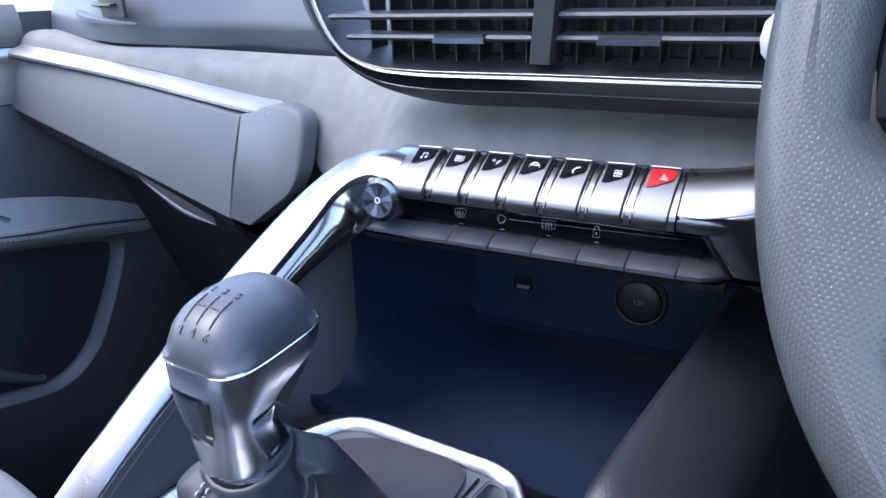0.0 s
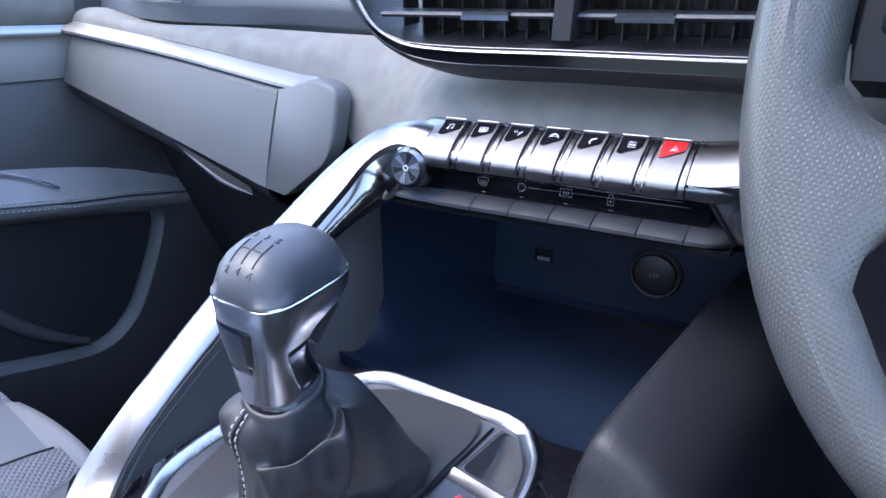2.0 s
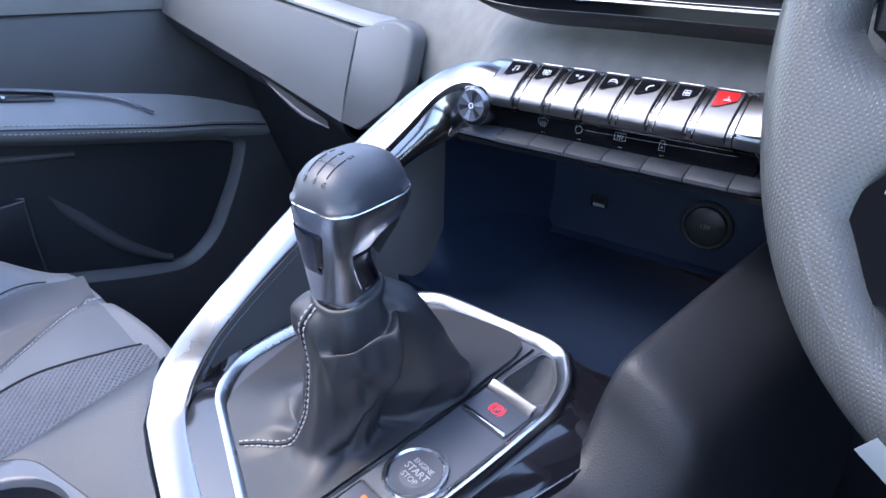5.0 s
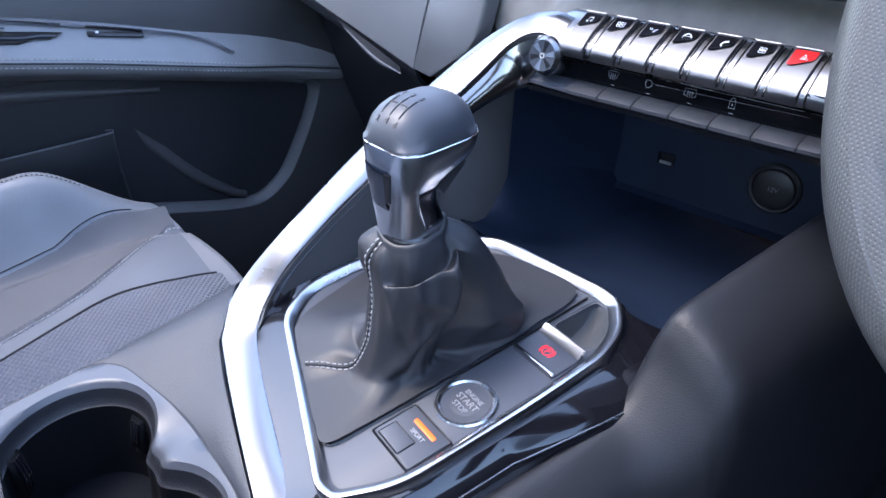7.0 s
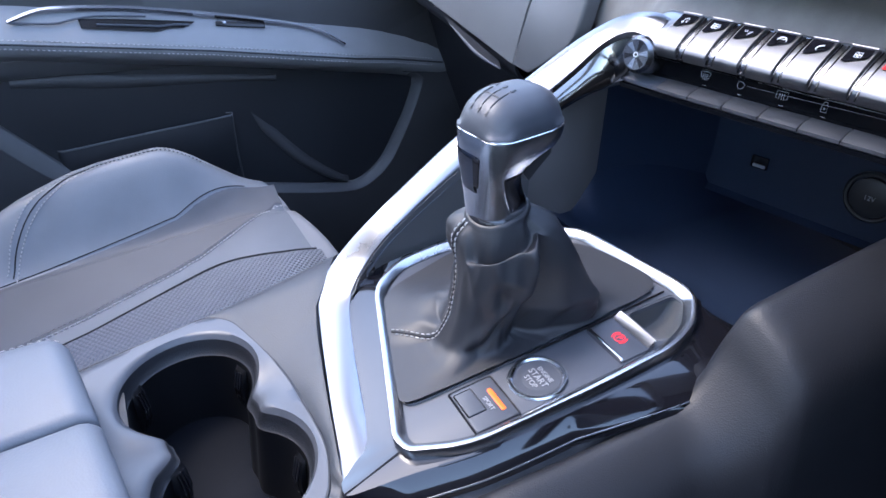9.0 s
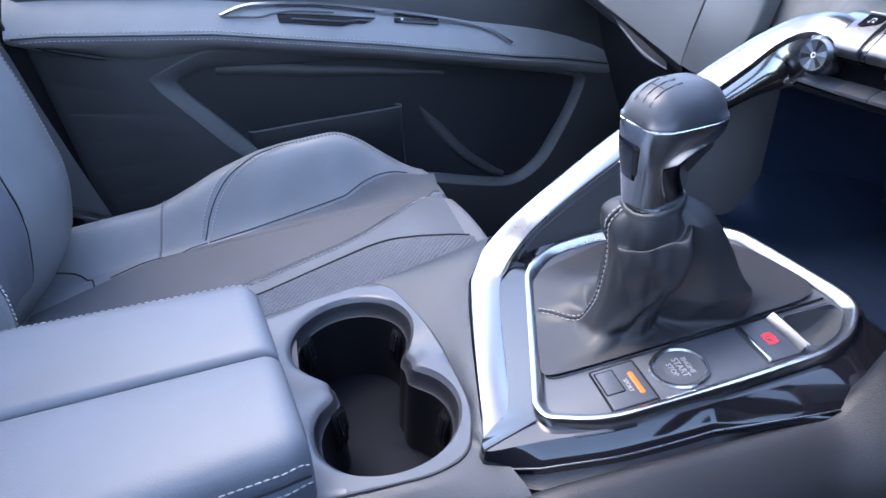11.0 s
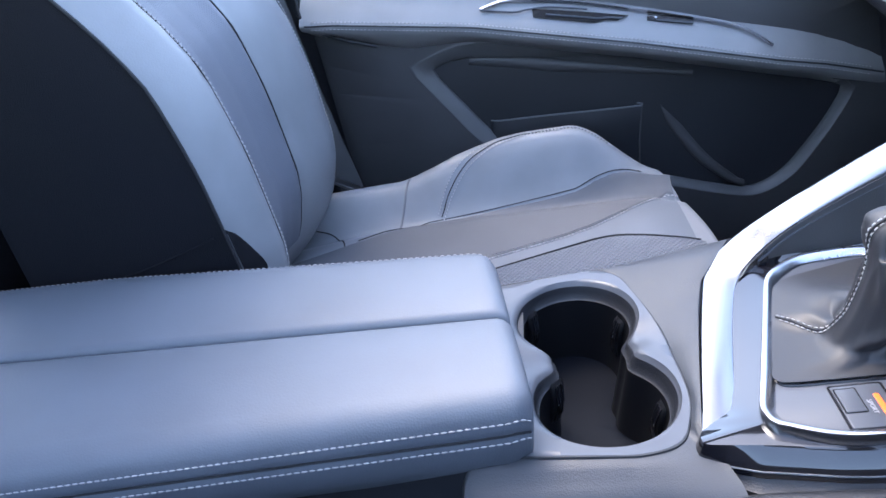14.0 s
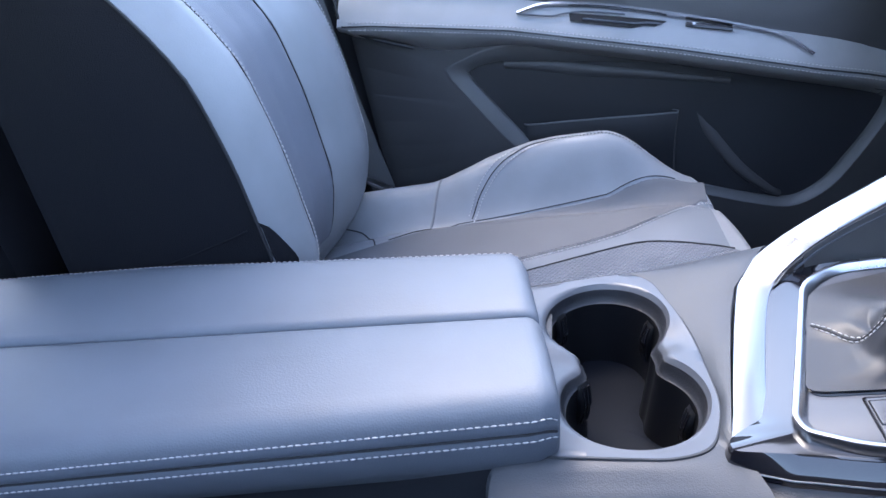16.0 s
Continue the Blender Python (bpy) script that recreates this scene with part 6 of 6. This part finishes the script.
def door():
    d = thing("door_1", "closed front passenger door with a stitched padded armrest", "door", kind="structure")
    XF = -0.728
    outline = round_poly([(-0.245, 0.04), (0.66, 0.04), (0.70, 0.66), (-0.348, 0.66)], 0.01, 4)
    hole = round_poly([(-0.176, 0.490), (-0.055, 0.352), (0.02, 0.300), (0.10, 0.287), (0.256, 0.270), (0.36, 0.249), (0.435, 0.240), (0.490, 0.280), (0.5351, 0.3701), (0.560, 0.445), (0.20, 0.512), (-0.08, 0.534)], [0.012, 0.04, 0.04, 0.04, 0.05, 0.04, 0.04, 0.05, 0.05, 0.02, 0.05, 0.04], 6)
    deep = round_poly([(-0.136, 0.482), (-0.020, 0.354), (0.03, 0.316), (0.10, 0.302), (0.256, 0.284), (0.36, 0.262), (0.430, 0.2535), (0.476, 0.288), (0.5240, 0.3771), (0.545, 0.440), (0.20, 0.494), (-0.088, 0.500)], [0.012, 0.03, 0.04, 0.04, 0.05, 0.04, 0.04, 0.05, 0.05, 0.02, 0.05, 0.03], 6)
    N = 160
    cc = (0.18, 0.40)
    angs = [-math.pi + 2 * math.pi * (k + 0.5) / N for k in range(N)]
    ho = by_angle([(p.x, p.y, 0) for p in hole], cc, angs)
    di = by_angle([(p.x, p.y, 0) for p in deep], cc, angs)
    oo = by_angle([(p.x, p.y, 0) for p in outline], cc, angs)
    bm = bmesh.new()
    mid = [h.lerp(o, 0.08) for h, o in zip(ho, oo)]
    rows = [[V(-0.80, p.x, p.y) for p in oo], [V(XF - 0.012, p.x, p.y) for p in oo], [V(XF, h.lerp(o, 0.9).x, h.lerp(o, 0.9).y) for h, o in zip(ho, oo)], [V(XF, p.x, p.y) for p in mid], [V(XF, p.x, p.y) for p in ho]]
    part("panel", rings(bm, rows), DOOR_PLASTIC, d, "dark grained door panel")
    # broad bevel round the pocket, rolling inwards
    bm = bmesh.new()
    rings(bm, [[V(XF + x, *h.lerp(q, f).to_2d()) for h, q in zip(ho, di)] for f, x in ((0, 0.0), (0.06, 0.0008), (0.12, 0.0006), (0.5, -0.005), (0.9, -0.0115), (0.97, -0.0135), (1.0, -0.018))])
    part("pocket_edge", bm, DOOR_BEVEL_LIT, d, "grey bevelled edge of the door pocket", angle=60)
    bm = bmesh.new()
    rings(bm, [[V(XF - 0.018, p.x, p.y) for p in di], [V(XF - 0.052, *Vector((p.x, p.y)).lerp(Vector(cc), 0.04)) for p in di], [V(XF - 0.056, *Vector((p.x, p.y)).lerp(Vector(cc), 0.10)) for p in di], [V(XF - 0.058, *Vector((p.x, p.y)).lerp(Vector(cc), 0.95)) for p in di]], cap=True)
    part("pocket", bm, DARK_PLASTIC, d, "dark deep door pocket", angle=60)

    def blade(pts, wid, name, mt, depth=0.03):
        """A soft-edged bar along a path on the door's face."""
        path = smooth_path([(XF + dx, y, z) for dx, y, z in pts], 8)
        bm = bmesh.new()
        rows = []
        for k, p in enumerate(path):
            t = (path[min(k + 1, len(path) - 1)] - path[max(k - 1, 0)]).normalized()
            nv = V(0, -t.z, t.y)
            wk = wid * (0.5 + 0.5 * math.sin(math.pi * min(1, 0.1 + k / len(path))))
            rows.append([p + nv * wk * a + V(b, 0, 0) for a, b in ((-1, -depth), (-0.95, -0.006), (-0.7, -0.001), (0, 0.001), (0.7, -0.002), (0.95, -0.008), (1, -depth))])
        rings(bm, rows, closed=False)
        part(name, bm, mt, d, angle=80)
    # slanting divider, and the curved lip of the front scoop
    blade([(-0.020, 0.196, 0.502), (-0.020, 0.218, 0.462), (-0.020, 0.240, 0.428), (-0.016, 0.285, 0.368), (-0.012, 0.335, 0.312), (-0.010, 0.385, 0.274), (-0.010, 0.41, 0.262)], 0.013, "divider", DOOR_PLASTIC, 0.03)
    blade([(-0.028, 0.345, 0.287), (-0.028, 0.385, 0.280), (-0.028, 0.411, 0.2777), (-0.028, 0.440, 0.2909), (-0.030, 0.466, 0.3227), (-0.034, 0.4854, 0.3591), (-0.042, 0.502, 0.40)], 0.009, "scoop_edge", DOOR_PLASTIC, 0.02)
    blade([(-0.016, -0.07, 0.494), (-0.016, 0.00, 0.490), (-0.016, 0.07, 0.482), (-0.016, 0.17, 0.474), (-0.016, 0.30, 0.462)], 0.014, "pocket_ceiling", DOOR_PLASTIC, 0.02)
    # slim map pocket
    front = smooth_path([(XF - 0.022, -0.038, 0.387), (XF - 0.012, -0.02, 0.389), (XF - 0.008, 0.06, 0.398), (XF - 0.008, 0.17, 0.407), (XF - 0.012, 0.222, 0.4105)], 8)
    rear = smooth_path([(XF - 0.022, -0.038, 0.389), (XF - 0.034, -0.02, 0.396), (XF - 0.038, 0.06, 0.405), (XF - 0.038, 0.17, 0.413), (XF - 0.014, 0.223, 0.4130)], 8)
    bm = bmesh.new()
    rings(bm, [[p + V(dx, 0, dz) for p in front] for dz, dx in ((-0.125, -0.010), (-0.05, 0.0), (-0.003, 0.001), (0.0, 0.0), (-0.001, -0.002), (-0.03, -0.003))], closed=False)
    part("map_pocket", bm, DARK_PLASTIC, d, "slim map pocket")
    part("map_pocket_lip", tube(front + rear[::-1], 0.0016, 6, closed=True), DOOR_BEVEL_LIT, d)
    part("map_pocket_end", tube([front[-1], front[-1] + V(0, 0.001, -0.06), front[-1] + V(0, 0.006, -0.12)], 0.0016, 6), DOOR_PLASTIC, d)
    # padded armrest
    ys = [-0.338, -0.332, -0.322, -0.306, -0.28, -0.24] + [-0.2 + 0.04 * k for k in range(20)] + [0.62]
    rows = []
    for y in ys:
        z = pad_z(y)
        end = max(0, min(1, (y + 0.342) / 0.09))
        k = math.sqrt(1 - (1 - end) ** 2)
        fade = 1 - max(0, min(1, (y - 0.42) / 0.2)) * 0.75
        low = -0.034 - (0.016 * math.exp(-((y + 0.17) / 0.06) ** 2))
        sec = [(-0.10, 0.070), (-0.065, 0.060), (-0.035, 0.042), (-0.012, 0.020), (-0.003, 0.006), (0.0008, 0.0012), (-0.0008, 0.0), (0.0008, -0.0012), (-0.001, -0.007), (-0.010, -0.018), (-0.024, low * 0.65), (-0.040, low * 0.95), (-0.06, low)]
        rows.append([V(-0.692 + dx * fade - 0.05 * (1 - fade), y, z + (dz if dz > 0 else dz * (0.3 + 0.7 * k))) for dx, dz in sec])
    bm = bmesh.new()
    part("armrest_pad", rings(bm, rows, closed=False, cap=False), DOOR_LEATHER_LIT, d, "soft padded leather armrest", angle=70)
    for dz in (0.0055, -0.0060):
        path = []
        for k in range(221):
            y = -0.318 + 0.888 * k / 220
            fade = 1 - max(0, min(1, (y - 0.42) / 0.2)) * 0.75
            path.append(V(-0.6915 - 0.0025 * fade - 0.05 * (1 - fade) + 0.0012, y, pad_z(y) + dz))
        part("stitching", stitches(path, 0.0062, 0.0044, 0.0009, up=(1, 0, 0.2)), THREAD, d, "pale stitching")
    groove = []
    for k in range(111):
        y = -0.33 + 0.92 * k / 110
        fade = 1 - max(0, min(1, (y - 0.42) / 0.2)) * 0.75
        groove.append(V(-0.6925 - 0.0008 * fade - 0.05 * (1 - fade) + 0.0012, y, pad_z(y)))
    part("pad_groove", tube(groove, 0.0016, 6), DARK_PLASTIC, d)
    end_cap = smooth_path([(-0.705, -0.338, 0.645), (-0.700, -0.339, 0.60), (-0.703, -0.33, 0.572), (-0.714, -0.29, 0.548), (-0.724, -0.22, 0.528)], 6)
    part("pad_seam", tube(end_cap, 0.003, 6), DARK_PLASTIC, d)
    # upper panel to the window line, pale at the front with its steel strip
    bm = surf(lambda u, v: V(-0.775 + 0.03 * math.sin(1.57 * v) - 0.02 * v, -0.46 + 1.2 * u, 0.60 + 0.16 * v), 16, 8, 0.02, (-1, 0, 0))
    part("upper_panel", bm, DOOR_PLASTIC, d)
    bm = surf(lambda u, v: V(-0.742 + 0.018 * math.sin(math.pi * (0.25 + 0.5 * v)), 0.05 + 0.44 * u - 0.03 * (1 - v), 0.652 + 0.055 * v + 0.012 * (1 - u)), 16, 6, 0.02, (-1, 0, 0))
    part("pale_panel", bm, PALE_PANEL, d, "pale grey panel under the steel strip")
    part("steel_strip", sweep([V(-0.724, 0.05, 0.730), V(-0.720, 0.27, 0.720), V(-0.716, 0.482, 0.712)], [(-0.003, -0.007), (0.003, -0.007), (0.004, 0.0), (0.0, 0.007), (-0.003, 0.007)]), SATIN_STEEL, d, "satin steel strip")
    bm = surf(lambda u, v: V(-0.738 + 0.01 * math.sin(math.pi * v), 0.03 + 0.45 * u, 0.72 + 0.05 * v), 10, 4, 0.02, (-1, 0, 0))
    part("upper_cloth", bm, CLOTH, d, "grey cloth above the strip")
    # handle recess with its steel outline
    def on_pad(y, h):
        """A place on the sloping upper face of the pad, h up from the stitching."""
        face = ((0.0, 0.0), (0.006, -0.003), (0.020, -0.012), (0.042, -0.035), (0.060, -0.065), (0.070, -0.10))
        for (h0, x0), (h1, x1) in zip(face, face[1:]):
            if h <= h1:
                break
        return V(-0.692 + x0 + (x1 - x0) * (h - h0) / (h1 - h0), y, pad_z(y) + h)
    loop = smooth_path([on_pad(-0.048, 0.0230), on_pad(-0.008, 0.0370), on_pad(0.044, 0.0420), on_pad(0.108, 0.0440), on_pad(0.204, 0.0420), on_pad(0.288, 0.0400), on_pad(0.356, 0.0350), on_pad(0.404, 0.0170)], 8)
    part("handle_trim", sweep([p + V(0.004, 0, 0.003) for p in loop], [(-0.003, -0.004), (0.003, -0.003), (0.003, 0.003), (-0.003, 0.004)], up=(0.5, 0, 1), scale=lambda t: 0.3 + 0.55 * math.sin(math.pi * (0.05 + 0.9 * t)) ** 0.5), RING_STEEL, d, "steel outline of the door pull")
    low = smooth_path([on_pad(-0.048, 0.0230), on_pad(-0.02, 0.0235), on_pad(0.008, 0.0250), on_pad(0.028, 0.0300), on_pad(0.06, 0.0350), on_pad(0.12, 0.0370)], 6)
    part("handle_trim", tube([p + V(0.003, 0, 0.002) for p in low], 0.0015, 6), SMOOTH_PLASTIC, d)
    bm = bmesh.new()
    top = [on_pad(0.034 + 0.0214 * k, 0.0310 + 0.003 * math.sin(k / 7 * 1.57)) for k in range(8)]
    bot = [on_pad(0.036 + 0.0188 * k, 0.0215 + 0.0008 * k * (k > 5)) for k in range(8)]
    rings(bm, [[p + V(0.003, 0, 0.002) for p in top], [p + V(-0.012, 0, -0.004) for p in top], [p + V(-0.012, 0, -0.006) for p in bot], [p + V(0.003, 0, 0.001) for p in bot]], closed=False)
    bm.faces.ensure_lookup_table()
    part("pull_recess", bm, DARK_PLASTIC, d, "dark door pull recess")
    part("recess_face", rings(bmesh.new(), [[p.lerp(q, t) + V(0.0022, 0, 0.0012) for p, q in zip(top, bot)] for t in (0, 0.5, 1)], closed=False), GLOSS_BLACK, d)
    part("pull_bar", tube([p.lerp(q, 0.55) + V(0.0035, 0, 0.0015) for p, q in zip(top[1:], bot[1:])], 0.0016, 6), SMOOTH_PLASTIC, d)
    m = frame_at(on_pad(0.235, 0.034) + V(0.003, 0, 0.002), (0, 1, -0.12), (-0.7, 0, 0.7))
    bm = box((-0.022, -0.004, -0.003), (0.050, 0.004, 0.0008), 0.0015, m=m)
    sw = part("window_switch", bm, GLOSS_BLACK, d, "black window switch")
    part("rocker", box((-0.013, -0.0025, 0.0015), (-0.008, 0.0025, 0.005), 0.0012, m=m), CHROME, sw, "bright rocker edge")


# ---- driver side ----
def steering_wheel():
    w = thing("steering_wheel", "dark grey perforated leather steering wheel", "steering wheel")
    c = V(0.362, 0.3664, 0.799)
    til = 0.3561
    e1, e2, nn = V(1, 0, 0), V(0, math.sin(til), math.cos(til)), V(0, -math.cos(til), math.sin(til))
    rx, rz, ex = 0.155, 0.1845, 2.37
    def at(a, rad=1.0, out=0.0, ax_off=0.0):
        ca, sa = math.cos(a), math.sin(a)
        k = (abs(ca) ** ex + abs(sa) ** ex) ** (-1 / ex) * rad
        return c + e1 * (rx * k * ca + out * ca) + e2 * (rz * k * sa + out * sa) + nn * ax_off
    N, M = 160, 20
    bm = bmesh.new()
    rows = []
    for i in range(N):
        a = 2 * math.pi * i / N
        thumb = math.exp(-((a - 3.58) / 0.12) ** 2) + math.exp(-((a - 3.86) / 0.12) ** 2)
        rows.append([at(a, 1, 0.0147 * math.cos(b) - 0.003 * thumb * (math.cos(b) < -0.3), 0.0170 * math.sin(b)) for b in [2 * math.pi * j / M for j in range(M)]])
    rings(bm, rows + rows[:1])
    uv = bm.loops.layers.uv.new("round")
    ob = part("rim", bm, PERFORATED, w, "perforated grey leather rim", angle=180)
    me = ob.data
    lay = me.uv_layers["round"].data
    for li, lp in enumerate(me.loops):
        p = me.vertices[lp.vertex_index].co - c
        x, y = p.dot(e1), p.dot(e2)
        a = math.atan2(y / rz, x / rx)
        rad = math.hypot(x / rx, y / rz)
        k = (abs(math.cos(a)) ** ex + abs(math.sin(a)) ** ex) ** (-1 / ex)
        lay[li].uv = (a * 0.168, math.atan2(p.dot(nn) / 0.0170, (rad - k) * 0.168 / 0.0147) * 0.0158)
    # left spoke: leather shoulder flowing off the rim, switch pad, and steel trim
    bm = bmesh.new()
    rows = []
    for t in [k / 16 for k in range(17)]:
        r = 1.0 - 0.26 * t
        spread = max(0, 1 - t / 0.75) ** 2
        a0, a1 = 3.47 - 0.30 * spread + 0.10 * t, 3.79 + 0.26 * spread
        rows.append([at(a0 + (a1 - a0) * k / 14, r) + nn * (0.0174 - 0.011 * min(1, t * 1.2) ** 1.3 - 0.012 * (abs(k / 7 - 1)) ** 4 * min(1, t * 3)) for k in range(15)])
    bm.loops.layers.uv.new("round")
    ob = part("spoke", rings(bm, rows, closed=False), PERFORATED, w, "grey leather spoke shoulder", angle=70)
    lay = ob.data.uv_layers["round"].data
    for li, lp in enumerate(ob.data.loops):
        p = ob.data.vertices[lp.vertex_index].co - c
        lay[li].uv = (p.dot(e2), p.dot(e1))
    bm = bmesh.new()
    rings(bm, [[at(a, r) + nn * h for a, r in ((3.785, 0.905), (3.75, 0.80), (3.72, 0.62), (3.75, 0.45), (4.3, 0.45), (4.12, 0.80), (4.0, 0.925), (3.87, 0.925))] for h in (-0.006, 0.0075, 0.009)], cap=True)
    pad = part("switch_pad", bm, TOUCH, w, "black switch pad on the spoke")
    mt = frame_at(at(3.815, 0.825) + nn * 0.0096, e1, e2)
    part("lettering", text_mesh("MENU", 0.0026, mt), GREY_INK, pad, "small white lettering")
    part("spoke_trim", sweep([at(3.33, 0.84) + nn * 0.002, at(3.34, 0.80) + nn * 0.008, at(3.35, 0.7) + nn * 0.010, at(3.37, 0.5) + nn * 0.010], circle(0.0040, 8, 0.0020), up=nn), DIAL, w, "steel spoke trim")
    bm = bmesh.new()
    rings(bm, [[c - nn * d + e1 * x * k + e2 * y * k for x, y in ((-0.14, -0.12), (0.14, -0.12), (0.16, 0.02), (0.12, 0.10), (-0.13, 0.10), (-0.172, 0.02), (-0.172, -0.05))] for d, k in ((0.055, 0.9), (0.065, 1.0), (0.24, 1.0))], cap=True)
    part("shroud", bm, CHEEK_PLASTIC, w, "dark column shroud")
    bm = bmesh.new()
    rings(bm, [[c + e1 * r * 0.075 * math.cos(a) + e2 * r * 0.062 * math.sin(a) + nn * h for a in [2 * math.pi * k / 32 for k in range(32)]] for r, h in ((1.05, -0.04), (1.05, 0.005), (0.95, 0.022), (0.6, 0.030), (0.02, 0.032))], cap=True)
    part("hub", bm, CHEEK_PLASTIC, w, "rounded hub cover")
    bm = bmesh.new()
    rings(bm, [[at(a, r) + nn * h for a, r in ((4.22, 0.96), (4.20, 1.085), (4.30, 1.085), (4.45, 0.9), (4.45, 0.5), (4.35, 0.5))] for h in (-0.004, 0.012, 0.0145)], cap=True)
    part("lower_spoke", bm, SATIN_STEEL, w, "steel lower spoke")
    bm = bmesh.new()
    rings(bm, [[at(a, r) + nn * h for a, r in ((2.80, 0.90), (3.05, 0.915), (3.28, 0.915), (3.42, 0.90), (3.47, 0.75), (3.50, 0.50), (3.10, 0.42), (2.80, 0.42))] for h in (-0.030, -0.008, -0.005)], cap=True)
    part("spoke_cover", bm, TOUCH, w, "dark inner cover of the spoke")
    part("column", tube([c - nn * 0.02, c - nn * 0.16, c - nn * 0.34], 0.045, 20), DARK_PLASTIC, w, "dark steering column shroud")
    return c, nn, e1, e2


def stalk(c, nn, e1, e2):
    """Control stalk that points out from behind the wheel."""
    s = thing("control_stalk", "grey control stalk with a chrome ring behind the wheel", "stalk")
    tip = V(0.184, 0.412, 0.770)
    root = c - nn * 0.085
    ax = (root - tip).normalized()
    part("arm", tube([tip + ax * 0.02, tip + ax * 0.12, root], 0.008, 10), SMOOTH_PLASTIC, s)
    up = V(0, 0, 1)
    sd = ax.cross(up).normalized()
    wv = sd.cross(ax)
    def knob(prof):
        bm = bmesh.new()
        rings(bm, [[tip + ax * d + sd * r * 0.8 * math.cos(2 * math.pi * k / 24) + wv * r * 1.0 * math.sin(2 * math.pi * k / 24) for k in range(24)] for d, r in prof], cap=True)
        return bm
    part("tip", knob([(-0.010, 0.001), (-0.009, 0.006), (-0.004, 0.0115), (0.004, 0.0145), (0.012, 0.015)]), STALK_GREY, s, "pale grey rounded tip")
    part("ring", knob([(0.012, 0.0152), (0.013, 0.0162), (0.016, 0.0162), (0.017, 0.0152)]), CHROME, s, "chrome ring")
    part("sleeve", knob([(0.017, 0.0148), (0.03, 0.0125), (0.04, 0.009)]), SMOOTH_PLASTIC, s)


def driver_area(dash):
    bm = surf(lambda u, v: V(0.13 + 0.6 * u, 0.60 - 0.02 * math.sin(3 * v) + 0.10 * v, 0.68 - 0.42 * v), 12, 10, 0.03, (0, 1, 0))
    part("knee_panel", bm, DARK_PLASTIC, dash, "dark knee panel under the column")
    for x, w in ((0.27, 0.055), (0.38, 0.06), (0.47, 0.045)):
        p = thing("pedal", "black rubber foot pedal hanging in the driver footwell", "pedal", group="pedals")
        part("pad", box((x - w / 2, 0.60, 0.16), (x + w / 2, 0.625, 0.25), 0.008), RUBBER, p)
        part("arm", tube([V(x, 0.62, 0.2), V(x, 0.66, 0.34), V(x, 0.74, 0.46)], 0.008, 8), DARK_PLASTIC, p)


def rear_bench():
    b = thing("rear_bench", "dark upholstered rear bench behind the front seats", "bench seat")
    part("cushion", box((-0.68, -1.45, 0.12), (0.68, -0.82, 0.38), 0.06, seg=4), SEAT_LEATHER, b)
    part("backrest", box((-0.68, -1.62, 0.3), (0.68, -1.42, 0.92), 0.06, seg=4), SEAT_LEATHER, b)
    bm = bmesh.new()
    o = V(-0.30, -0.715, 0.34)
    rings(bm, [[o + V(0.02 * s + 0.0, 0.07 * math.cos(a) * r, 0.10 * math.sin(a) * r) for a in [2 * math.pi * k / 28 for k in range(28)]] for s, r in ((-3, 0.9), (-1, 1.0), (0.3, 0.97), (0.8, 0.85), (1.0, 0.6))], cap=True)
    solid("rear_cushion_end", bm, WEAVE, "dark rounded end of a rear seat cushion", "cushion")


shell()
dash = dashboard()
glove_box(dash)
switch_bar(dash)
niche(dash)
air_vent(dash)
con = console()
switches(con)
cup_holder()
gear_lever()
armrest()
seat()
seat_belt()
door()
stalk(*steering_wheel())
driver_area(dash)
rear_bench()
